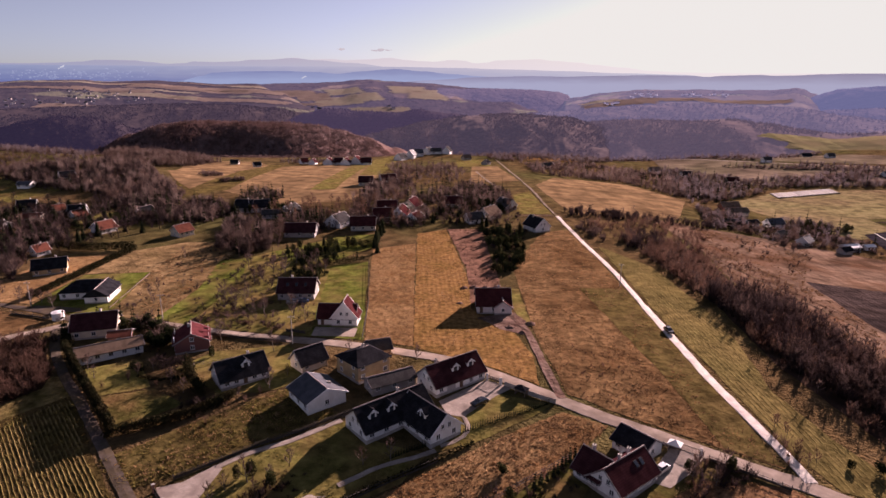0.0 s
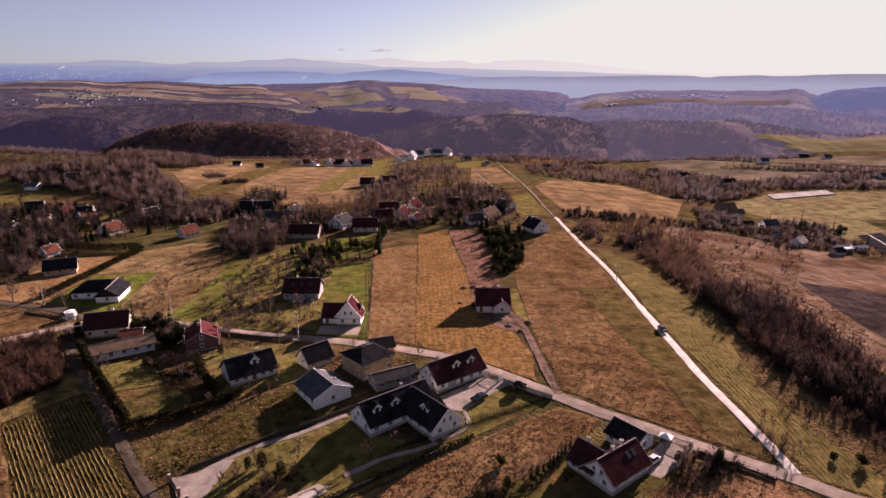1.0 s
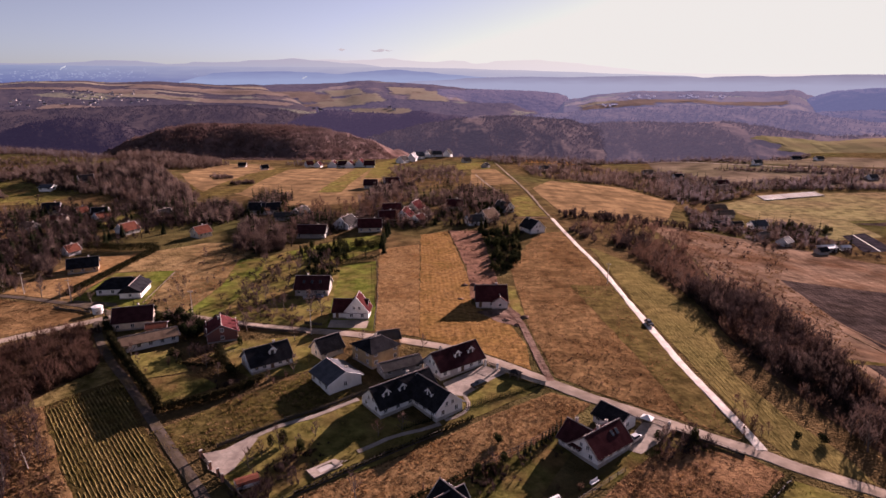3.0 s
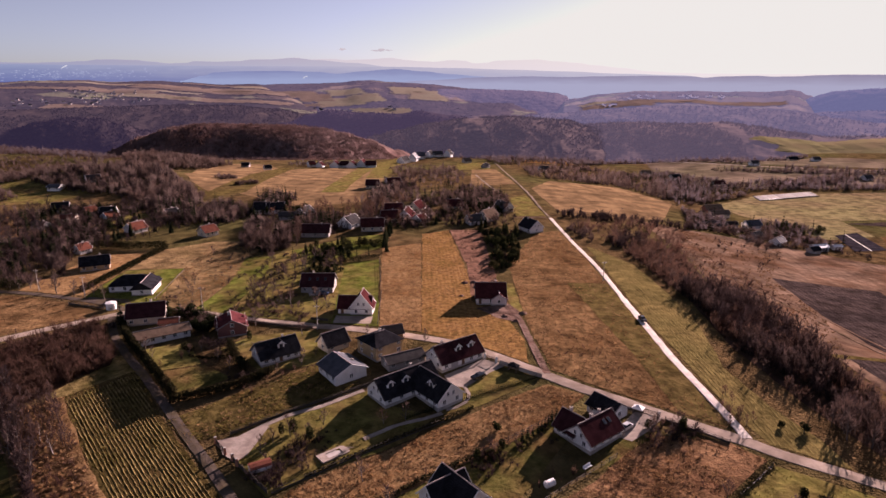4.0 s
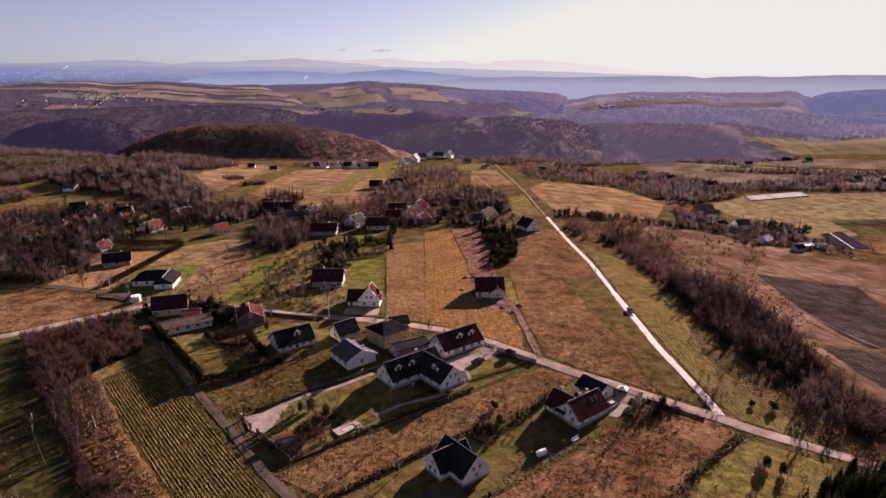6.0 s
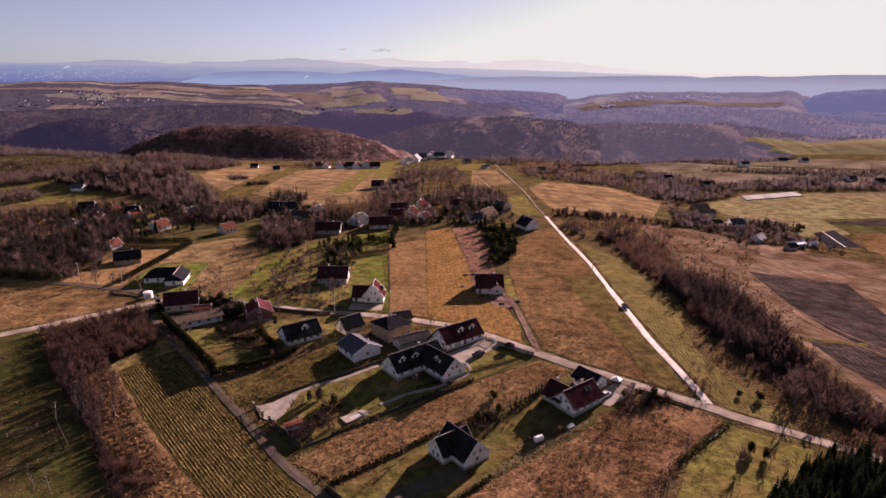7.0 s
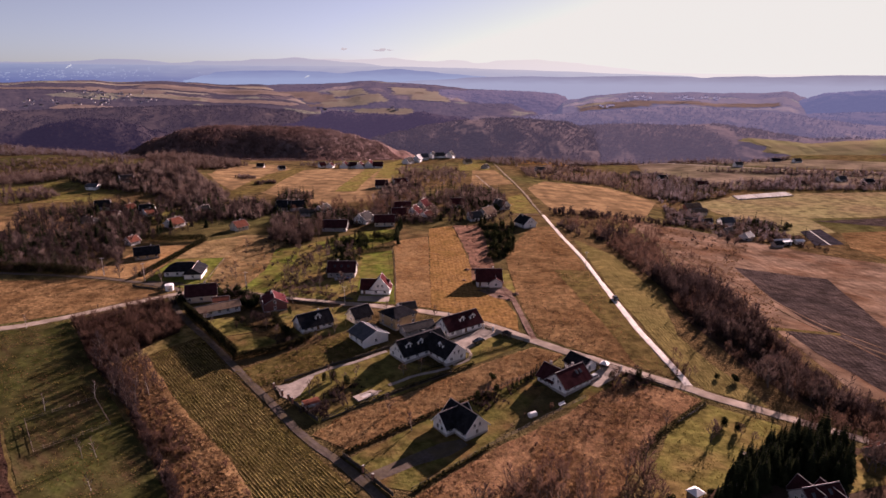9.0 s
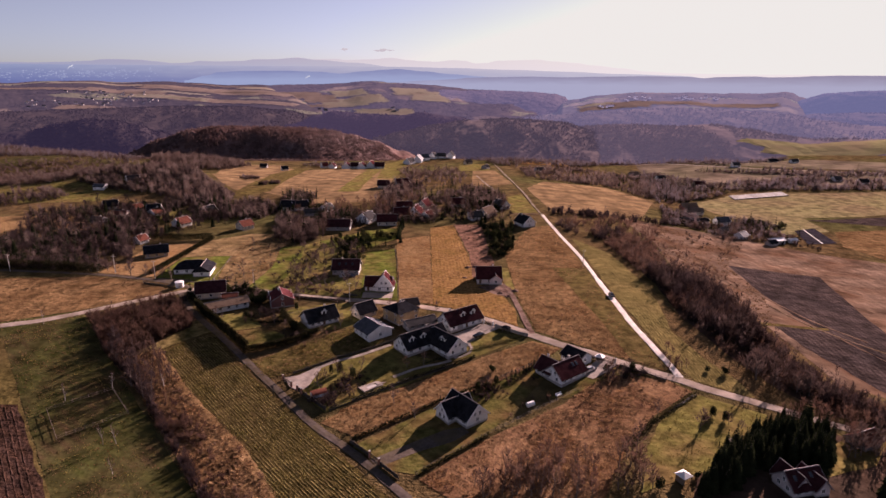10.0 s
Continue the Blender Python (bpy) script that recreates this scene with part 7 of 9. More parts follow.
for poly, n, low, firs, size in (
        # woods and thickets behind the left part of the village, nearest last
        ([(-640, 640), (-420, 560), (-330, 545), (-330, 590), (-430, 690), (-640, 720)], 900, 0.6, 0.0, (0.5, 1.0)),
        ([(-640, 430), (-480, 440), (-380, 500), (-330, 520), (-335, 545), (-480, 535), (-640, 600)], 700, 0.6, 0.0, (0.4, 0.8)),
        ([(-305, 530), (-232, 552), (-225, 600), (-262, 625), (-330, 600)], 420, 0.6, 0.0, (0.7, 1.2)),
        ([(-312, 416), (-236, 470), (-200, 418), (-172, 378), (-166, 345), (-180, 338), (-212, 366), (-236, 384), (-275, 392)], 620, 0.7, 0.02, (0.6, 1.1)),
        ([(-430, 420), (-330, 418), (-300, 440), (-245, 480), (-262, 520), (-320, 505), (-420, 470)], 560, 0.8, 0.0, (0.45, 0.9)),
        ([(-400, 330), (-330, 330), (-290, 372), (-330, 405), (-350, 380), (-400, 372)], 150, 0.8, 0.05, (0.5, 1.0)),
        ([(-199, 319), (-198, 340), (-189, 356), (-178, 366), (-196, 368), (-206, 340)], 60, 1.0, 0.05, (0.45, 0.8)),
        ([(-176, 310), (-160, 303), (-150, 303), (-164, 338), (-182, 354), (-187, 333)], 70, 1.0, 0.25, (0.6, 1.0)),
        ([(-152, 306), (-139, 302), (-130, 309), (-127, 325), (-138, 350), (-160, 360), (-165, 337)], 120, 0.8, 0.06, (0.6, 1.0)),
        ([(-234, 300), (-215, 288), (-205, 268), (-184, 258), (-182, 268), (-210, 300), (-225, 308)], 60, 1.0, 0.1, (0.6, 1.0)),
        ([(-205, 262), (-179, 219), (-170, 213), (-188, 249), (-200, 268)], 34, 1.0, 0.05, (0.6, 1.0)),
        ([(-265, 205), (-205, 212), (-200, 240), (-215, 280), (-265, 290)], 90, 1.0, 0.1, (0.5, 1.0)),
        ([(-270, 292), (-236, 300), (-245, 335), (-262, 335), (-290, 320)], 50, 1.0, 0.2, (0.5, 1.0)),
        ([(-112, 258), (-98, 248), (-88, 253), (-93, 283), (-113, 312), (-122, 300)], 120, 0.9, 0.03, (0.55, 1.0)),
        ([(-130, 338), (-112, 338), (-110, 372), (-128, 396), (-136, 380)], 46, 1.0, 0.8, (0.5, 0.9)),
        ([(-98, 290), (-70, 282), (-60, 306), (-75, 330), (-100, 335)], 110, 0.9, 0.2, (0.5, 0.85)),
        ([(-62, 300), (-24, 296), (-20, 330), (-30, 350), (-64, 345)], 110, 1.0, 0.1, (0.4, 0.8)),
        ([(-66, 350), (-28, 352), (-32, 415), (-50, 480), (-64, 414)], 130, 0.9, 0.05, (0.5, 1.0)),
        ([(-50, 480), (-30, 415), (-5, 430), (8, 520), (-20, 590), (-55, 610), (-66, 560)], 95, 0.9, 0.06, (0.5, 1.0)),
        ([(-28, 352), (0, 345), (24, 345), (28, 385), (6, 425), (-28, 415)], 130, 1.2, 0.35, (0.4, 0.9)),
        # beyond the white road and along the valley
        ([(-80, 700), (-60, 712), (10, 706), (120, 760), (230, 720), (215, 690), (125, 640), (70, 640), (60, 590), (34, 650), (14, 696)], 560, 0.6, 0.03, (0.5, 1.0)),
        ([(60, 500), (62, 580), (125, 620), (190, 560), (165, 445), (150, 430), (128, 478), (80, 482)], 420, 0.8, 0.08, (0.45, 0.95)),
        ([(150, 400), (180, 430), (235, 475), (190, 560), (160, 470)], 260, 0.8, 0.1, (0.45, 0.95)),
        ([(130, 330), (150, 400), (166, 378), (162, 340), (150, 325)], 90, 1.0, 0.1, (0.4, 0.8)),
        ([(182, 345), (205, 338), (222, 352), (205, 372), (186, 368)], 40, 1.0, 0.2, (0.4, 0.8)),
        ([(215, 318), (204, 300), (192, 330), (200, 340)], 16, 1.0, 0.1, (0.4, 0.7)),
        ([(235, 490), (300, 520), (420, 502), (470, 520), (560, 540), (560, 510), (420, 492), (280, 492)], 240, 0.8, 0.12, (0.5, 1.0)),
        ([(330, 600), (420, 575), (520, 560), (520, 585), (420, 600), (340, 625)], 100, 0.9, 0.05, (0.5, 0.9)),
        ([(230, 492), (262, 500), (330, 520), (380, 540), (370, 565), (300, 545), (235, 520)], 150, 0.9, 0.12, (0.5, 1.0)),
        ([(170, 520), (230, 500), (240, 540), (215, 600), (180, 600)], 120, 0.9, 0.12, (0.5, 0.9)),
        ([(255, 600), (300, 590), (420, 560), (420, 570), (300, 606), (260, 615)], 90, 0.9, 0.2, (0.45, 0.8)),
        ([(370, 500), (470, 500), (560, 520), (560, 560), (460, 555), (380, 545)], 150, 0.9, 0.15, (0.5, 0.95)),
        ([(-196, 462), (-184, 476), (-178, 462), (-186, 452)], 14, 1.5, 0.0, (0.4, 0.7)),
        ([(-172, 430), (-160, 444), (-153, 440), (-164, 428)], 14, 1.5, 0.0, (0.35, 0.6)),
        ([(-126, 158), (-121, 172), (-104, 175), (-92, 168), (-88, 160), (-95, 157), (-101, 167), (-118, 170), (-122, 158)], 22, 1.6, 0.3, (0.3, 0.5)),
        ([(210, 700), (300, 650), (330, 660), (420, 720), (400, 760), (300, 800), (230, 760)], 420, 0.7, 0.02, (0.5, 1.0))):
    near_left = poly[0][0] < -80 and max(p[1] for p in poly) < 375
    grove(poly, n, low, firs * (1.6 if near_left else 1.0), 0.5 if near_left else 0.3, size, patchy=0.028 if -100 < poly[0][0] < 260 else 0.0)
stuff("brushwood", BUSH_T, scatter([(100, 195), (110, 175), (122, 200), (118, 240), (124, 290), (112, 310), (104, 270)], 150, rt, 0.0, 0.05), M_TWIG_RED, "russet bushes on the rough hillside", "shrubs", rt, size=(0.3, 0.75))
stuff("brushwood", BUSH_T, scatter([(130, 240), (160, 262), (160, 300), (135, 315), (126, 280)], 30, rt, 0.0, 0.05), M_TWIG_DARK, "dark bushes on the rough hillside", "shrubs", rt, size=(0.5, 0.9))
stuff("brushwood", LOW_T, scatter([(-92, 171), (-88, 182), (-66, 178), (-60, 167), (-72, 168)], 60, rt), M_TWIG, "brown brushwood along the village road", "shrubs", rt, size=(0.4, 0.8))
stuff("brushwood", LOW_T, scatter([(-100, 180), (-92, 245), (-100, 268), (-128, 265), (-124, 190)], 50, rt, 0.0, 0.05), M_TWIG, "sparse shrubs on the tan meadow", "shrubs", rt, size=(0.3, 0.7))
stuff("brushwood", LOW_T, scatter([(-92, 171), (-88, 210), (-93, 243), (-60, 262), (-56, 205), (-53, 165)], 130, rt, 0.0, 0.06), M_TWIG_DARK, "dark brushwood in the orchard", "shrubs", rt, size=(0.3, 0.7))
stuff("brushwood", LOW_T, scatter([(-14, 296), (5, 293), (7, 235), (8, 195), (-4, 190), (-5, 231)], 60, rt, 0.0, 0.06), M_TWIG_RED, "russet weeds on a building plot", "shrubs", rt, size=(0.2, 0.5))
stuff("brushwood", LOW_T, scatter(P_REED, 170, rt, 0.0, 0.07), M_TWIG_RED, "russet dead weeds standing in the reeds", "shrubs", rt, size=(0.18, 0.4))
stuff("brushwood", LOW_T, scatter([(-56, 91), (-45, 103), (-36, 101), (-47, 89)], 34, rt), M_TWIG_DARK, "dark garden bushes beside a paved drive", "shrubs", rt, size=(0.25, 0.5))
stuff("brushwood", LOW_T, scatter([(-9, 88), (3, 97), (12, 106), (14, 100), (3, 90), (-4, 85)], 40, rt), M_TWIG_DARK, "dark garden bushes between two houses", "shrubs", rt, size=(0.2, 0.5))
stuff("brushwood", LOW_T, scatter([(35, 99), (44, 105), (48, 101), (40, 97)], 22, rt), M_TWIG_DARK, "dark roadside bushes", "shrubs", rt, size=(0.4, 0.8))
stuff("brushwood", LOW_T, scatter([(-76, 128), (-62, 129), (-52, 137), (-60, 131), (-74, 123)], 26, rt), M_TWIG_DARK, "dark bushes behind a house", "shrubs", rt, size=(0.3, 0.6))
stuff("brushwood", LOW_T, scatter([(-110, 166), (-92, 162), (-80, 150), (-86, 144), (-96, 150), (-108, 150)], 40, rt), M_TWIG_DARK, "dark bushes round a farmyard", "shrubs", rt, size=(0.3, 0.6))
hill_spots = scatter([(-470, 700), (-340, 690), (-200, 680), (-80, 690), (-60, 800), (-110, 880), (-280, 880), (-440, 830)], 11000, rt)
stuff("woodland", HILL_T, hill_spots, M_HILLTREE, "leafless trees on the wooded hill", "forest", rt, size=(0.42, 0.72), lean=0.03, sink=1.2, zf=lambda x, y: max(H_NEAR.z(x, y), ground_z(x, y)))
CROWN_T = [broom_tree(171 + i, h, r_, 10, 0.55) for i, (h, r_) in enumerate(((7, 2.8), (8.5, 3.0), (6, 3.0)))]
for hill, hill_mat, n in WOODED:
    a0, a1 = hill.crest[0][0], hill.crest[-1][0]
    spots = []
    while len(spots) < n:
        a, r = rt.uniform(a0, a1), hill.dist - hill.front * rt.random() ** 1.2 * 0.9
        x, y = EYE_X + r * math.sin(radians(a)), EYE_Y + r * math.cos(radians(a))
        sparse = 0.12 if hill.dist > 2300 and hill.front > 500 else -0.3
        if noise.noise(Vector((x / 70, y / 90, hill.seed))) > sparse and not any(inside(x, y, q) for q in FAR_POLYS):
            spots.append((x, y))
    # crowns reuse the hill's glowing haze colour
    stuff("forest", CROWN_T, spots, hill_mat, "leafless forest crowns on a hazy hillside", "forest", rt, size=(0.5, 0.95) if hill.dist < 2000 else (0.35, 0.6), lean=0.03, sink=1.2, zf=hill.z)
grove([(-172, 604), (-128, 600), (-96, 604), (-92, 622), (-135, 640), (-176, 628)], 46, 0.8, 0.03, 0.4, (0.5, 0.85), "trees behind the far hamlet")
grove([(-262, 206), (-180, 198), (-176, 208), (-262, 222)], 70, 1.2, 0.25, 0.7, (0.5, 0.95), "dark trees along the lane")
stuff("brushwood", LOW_T, scatter([(-90, 175), (-74, 186), (-74, 207), (-92, 243), (-102, 205)], 60, rt, 0.0, 0.07), M_TWIG_DARK, "dark brushwood beside the lawn", "shrubs", rt, size=(0.4, 0.9))
stuff("spruces", FIR_T, scatter([(-84, 246), (-60, 246), (-46, 244), (-46, 240), (-62, 236), (-84, 240)], 22, rt), M_NEEDLE, "dark conifers screening a lawn", "trees", rt, size=(0.28, 0.5))
stuff("brushwood", LOW_T, scatter([(6, 222), (13, 224), (20, 262), (26, 286), (14, 298), (3, 294), (8, 255)], 90, rt), M_TWIG_DARK, "dark brushwood among meadow conifers", "shrubs", rt, size=(0.4, 0.9))
EVER_T = [arrays(clump(221 + i, r_, h, 420, 0.3)) for i, (r_, h) in enumerate(((1.6, 4.2), (1.9, 3.4), (1.2, 5.0)))]
for poly, n, material, label in (
        ([(5, 222), (13, 222), (19, 236), (21, 252), (18, 268), (12, 284), (4, 280), (8, 255)], 40, M_NEEDLE, "dark rounded evergreens beside the brown meadow"),
        ([(5, 222), (13, 222), (19, 236), (21, 252), (18, 268), (12, 284), (4, 280), (8, 255)], 26, M_PINE, "olive rounded evergreens beside the brown meadow"),
        ([(-68, 208), (-58, 210), (-57, 236), (-62, 250), (-74, 246), (-70, 226)], 26, M_NEEDLE, "dark evergreens behind a maroon-roofed house"),
        ([(-82, 244), (-60, 250), (-47, 256), (-47, 262), (-62, 262), (-82, 256)], 24, M_PINE, "olive garden evergreens"),
        ([(-14, 318), (20, 326), (26, 350), (14, 372), (-12, 366)], 44, M_NEEDLE, "dark evergreens between hamlet gardens"),
        ([(-130, 326), (-100, 322), (-98, 345), (-128, 350)], 22, M_NEEDLE, "dark evergreens round a dark-roofed house"),
        ([(-255, 214), (-190, 212), (-184, 240), (-196, 262), (-250, 280)], 46, M_NEEDLE, "dark evergreens in old village gardens"),
        ([(-250, 290), (-190, 285), (-165, 300), (-165, 335), (-245, 345)], 50, M_NEEDLE, "dark evergreens between village roofs"),
        ([(-108, 173), (-101, 171.5), (-96, 165), (-89, 160), (-90, 153), (-96, 156), (-100, 165)], 22, M_NEEDLE, "dark evergreens round a farmhouse"),
        ([(196, 338), (212, 336), (224, 350), (212, 366), (196, 362)], 22, M_PINE, "dark evergreens beside valley farms")):
    stuff("evergreens", EVER_T, scatter(poly, n, rt), material, label, "trees", rt, size=(0.6, 1.25), lean=0.03)
stuff("spruces", FIR_T, scatter([(9, 226), (14, 226), (22, 262), (24, 280), (12, 290), (9, 255)], 22, rt), M_PINE, "olive conifers beside the meadow", "trees", rt, size=(0.25, 0.45))
stuff("brushwood", LOW_T, scatter([(-68, 296), (-22, 294), (-18, 345), (-66, 350)], 110, rt), M_TWIG_DARK, "dark garden bushes among red-roofed houses", "shrubs", rt, size=(0.5, 1.1))
stuff("brushwood", LOW_T, scatter([(-20, 296), (28, 300), (26, 345), (-16, 350)], 90, rt), M_TWIG_DARK, "dark garden bushes in the hamlet", "shrubs", rt, size=(0.5, 1.1))
stuff("brushwood", LOW_T, scatter([(-262, 210), (-190, 210), (-182, 255), (-150, 295), (-165, 345), (-262, 350)], 220, rt, 0.0, 0.04), M_TWIG_DARK, "dark bushes in village gardens", "shrubs", rt, size=(0.5, 1.1))
grove([(160, 300), (186, 306), (204, 318), (196, 345), (165, 345), (150, 330)], 60, 1.0, 0.15, 0.6, (0.4, 0.8), "trees round the valley farms")
stuff("brushwood", LOW_T, scatter([(140, 325), (215, 292), (222, 312), (190, 345), (150, 350)], 110, rt), M_TWIG_DARK, "dark bushes round the valley farms", "shrubs", rt, size=(0.5, 1.1))
grove([(-262, 214), (-192, 214), (-188, 246), (-196, 262), (-205, 285), (-262, 296)], 110, 0.8, 0.14, 0.65, (0.5, 0.95), "trees in the old village gardens")
grove([(-240, 300), (-186, 296), (-158, 300), (-160, 318), (-196, 308), (-200, 345), (-240, 350)], 80, 0.8, 0.16, 0.65, (0.45, 0.85), "trees between the village roofs")

# ---- single trees, hedges and garden things ----
rg = random.Random(9)
BARE_T = [joined(*b) for b in BARE]
# village trees among the houses on the left
stuff("woodland", BARE_T, scatter([(-262, 205), (-180, 205), (-176, 250), (-150, 262), (-150, 300), (-165, 345), (-262, 350)], 150, rg, 2.5), M_TWIG_DARK, "leafless deciduous trees in village gardens", "trees", rg, size=(0.6, 1.05))
place(SPRUCE, scatter([(-262, 205), (-186, 205), (-186, 255), (-150, 292), (-165, 345), (-262, 350)], 55, rg, 4.0), M_BARK, M_NEEDLE, "spruce",
      "dark green spruce among village houses", "tree", "village spruces", rg, (0.6, 1.0))
place(BARE, scatter([(-92, 178), (-89, 210), (-94, 243), (-60, 245), (-58, 205), (-74, 206), (-74, 186), (-57, 183), (-54, 168), (-70, 169)], 44, rg, 3.0), M_BARK, M_TWIG, "bare_tree",
      "small leafless orchard tree in the grass", "tree", "orchard trees", rg, (0.4, 0.75))
stuff("woodland", BARE_T, scatter([(-104, 243), (-92, 246), (-84, 262), (-86, 276), (-104, 275), (-112, 262)], 26, rg, 2.5), M_TWIG, "tall leafless trees in a dense grove", "trees", rg, size=(0.8, 1.15))
place(SPRUCE, [(-77, 243), (-74, 247), (-71, 252), (-66, 250), (-63, 255), (-61, 247), (-60, 261), (-66, 262), (-72, 239), (-67, 240), (-58, 252), (-79, 250), (-62, 268), (-70, 236), (-63, 234), (-65, 228), (-61, 222), (-60, 215), (-63, 210)],
      M_BARK, M_PINE, "conifer", "small olive-green conifer on a lawn", "tree", "lawn conifers", rg, (0.35, 0.62))
place(SPRUCE, [(-43.6, 258), (-43.4, 263), (-43.5, 268), (-43.2, 273), (-43, 279), (-42.5, 285), (-41.5, 250)], M_BARK, M_NEEDLE, "conifer",
      "dark columnar conifer in a boundary row", "tree", "boundary conifers", rg, (0.75, 0.95))
place(SPRUCE, scatter([(6, 222), (13, 224), (20, 262), (24, 284), (14, 294), (4, 292), (8, 255)], 13, rg, 2.4), M_BARK, M_PINE, "conifer",
      "olive-green conifer beside the brown meadow", "tree", "meadow conifers", rg, (0.5, 0.95))
stuff("woodland", BARE_T, scatter([(-14, 300), (4, 294), (22, 300), (26, 345), (10, 372), (-20, 372), (-24, 330)], 42, rg, 3.0), M_TWIG, "leafless trees between hamlet gardens", "trees", rg, size=(0.6, 1.0))
place(SPRUCE, scatter([(-20, 300), (4, 294), (22, 305), (20, 345), (-10, 360)], 16, rg, 4.0), M_BARK, M_NEEDLE, "spruce",
      "dark spruce between hamlet gardens", "tree", "hamlet spruces", rg, (0.6, 0.95))
stuff("woodland", BARE_T, scatter([(-70, 300), (-26, 298), (-22, 345), (-40, 372), (-75, 360), (-112, 345), (-112, 312), (-74, 306)], 48, rg, 3.0), M_TWIG_RED, "russet leafless trees among red-roofed houses", "trees", rg, size=(0.6, 1.0))
place(SPRUCE, scatter([(-130, 318), (-100, 312), (-78, 290), (-70, 300), (-86, 335), (-128, 345)], 16, rg, 4.0), M_BARK, M_NEEDLE, "spruce",
      "dark spruce beside a dark-roofed house", "tree", "hamlet spruces", rg, (0.6, 0.9))
place(BARE, [(-55, 97), (-51.5, 99.5), (-47.5, 101), (-49, 96), (-57, 93.5), (-44.5, 104), (-26.1, 76), (-32.6, 84), (-30, 104.5), (-24.5, 106), (-70, 124), (-76, 131), (-81, 136), (-88, 142), (-90.5, 139), (-62, 128.5), (-56, 133), (-53, 139), (-101, 138),
             (-105, 142.5), (-39.5, 152), (-21, 148), (-28, 146), (36.5, 103.5), (40, 102), (42.5, 104.5), (34, 100), (38, 98.5), (-77, 161), (-60, 153), (-131, 208), (-112, 195), (-109, 190), (-113, 203), (-106, 207), (-119, 242)],
      M_BARK, M_TWIG, "bare_tree", "small leafless garden tree near the hamlet road", "tree", "garden trees", rg, (0.35, 0.6))
place(SPRUCE, scatter([(46, 49), (57, 56.5), (70, 66), (80, 73.5), (86, 70), (84, 64), (80, 57), (76, 52), (72, 56), (60, 53.5), (50, 46)], 84, rg, 1.3), M_BARK, M_NEEDLE, "spruce",
      "tall dark spruce in a dense garden grove", "tree", "spruce grove", rg, (0.75, 1.1))
place(SPRUCE, scatter([(39.6, 42.9), (54.9, 58.4), (69.5, 70.3), (79.2, 78.5), (66, 63), (50.4, 45.1)], 60, rg, 1.4), M_BARK, M_NEEDLE, "spruce",
      "tall dark spruce in a dense garden grove", "tree", "spruce grove", rg, (0.6, 0.95))
place(SPRUCE, scatter([(76, 52), (90, 60), (104, 62), (125, 52), (125, 30), (80, 30)], 12, rg, 3.2), M_BARK, M_NEEDLE, "spruce",
      "tall dark spruce in a dense garden grove", "tree", "spruce grove", rg, (0.7, 1.1))
place(BARE, scatter([(-9, 44), (-2, 53), (8, 60), (16, 63), (21, 53), (17, 41)], 46, rg, 1.6), M_BARK, M_TWIG_RED, "bare_tree", "russet leafless tree among reeds", "tree", "reed-bed trees", rg, (0.45, 0.8))
place(BARE, [(52.4, 71.4), (62, 74.8), (55, 74.5), (43.3, 78.5), (64.5, 72.6)], M_BARK, M_TWIG, "bare_tree", "small leafless tree on the sunlit lawn", "tree", "lawn trees", rg, (0.4, 0.6))
place(BARE, [(x + rg.uniform(-1.5, 1.5), y + 3 + rg.uniform(-2, 2)) for x, y in resample([(-141, 184), (-174, 195), (-221, 202), (-262, 206)], 5.0)], M_BARK, M_TWIG, "bare_tree", "leafless tree along the hedged lane", "tree", "lane trees", rg, (0.5, 0.9))
place(BARE, scatter([(22, 42), (32, 46), (34, 60), (26, 58)], 16, rg, 1.6), M_BARK, M_TWIG_RED, "bare_tree", "russet leafless tree among reeds", "tree", "reed-bed trees", rg, (0.6, 0.95))
place(BARE, scatter([(-14, 40), (8, 44), (6, 50), (-12, 48)], 14, rg, 1.6), M_BARK, M_TWIG, "bare_tree", "grey leafless tree among reeds", "tree", "reed-bed trees", rg, (0.4, 0.65))
place(BARE, scatter([(57.5, 106), (62, 104), (60.5, 120), (59, 122)], 9, rg, 1.0), M_BARK, M_TWIG_RED, "bare_tree", "small leafless tree at the road junction", "tree", "junction trees", rg, (0.25, 0.4))
place(BARE, scatter([(80, 102), (88, 96), (100, 84), (94, 110), (82, 120)], 15, rg, 2.4), M_BARK, M_TWIG, "bare_tree", "leafless tree at the edge of the wood", "tree", "wood-edge trees", rg, (0.6, 1.0))
place(BARE, scatter([(84, 60), (98, 72), (112, 72), (118, 66), (104, 58)], 44, rg, 1.5), M_BARK, M_TWIG, "bare_tree", "leafless tree beside the road end", "tree", "wood-edge trees", rg, (0.5, 0.8))
BIRCH = [bare_tree(201 + i, 7.5, 1.9, limbs=9, twigs=9, thick=0.13, tw=0.035, low=0.35) for i in range(2)]
place(BIRCH, [(-129.9, 84.9), (-118.9, 91), (-107.9, 63.6), (-104.6, 64.2), (-99, 51.1), (-167, 136), (-110, 98), (-104, 93)], M_BIRCH, M_TWIG, "birch", "slender leafless white-barked birch in the pasture", "tree", "pasture birches", rg, (0.75, 1.05))
PINE = [(Shape().tube((0, 0, -0.3), (0.1, 0, 2.2), 0.13, 0.07, 6, False), clump(211, 1.5, 3.6, 900, 0.22)), (Shape().tube((0, 0, -0.3), (0, 0.1, 2.0), 0.12, 0.07, 6, False), clump(212, 1.3, 3.0, 700, 0.22))]
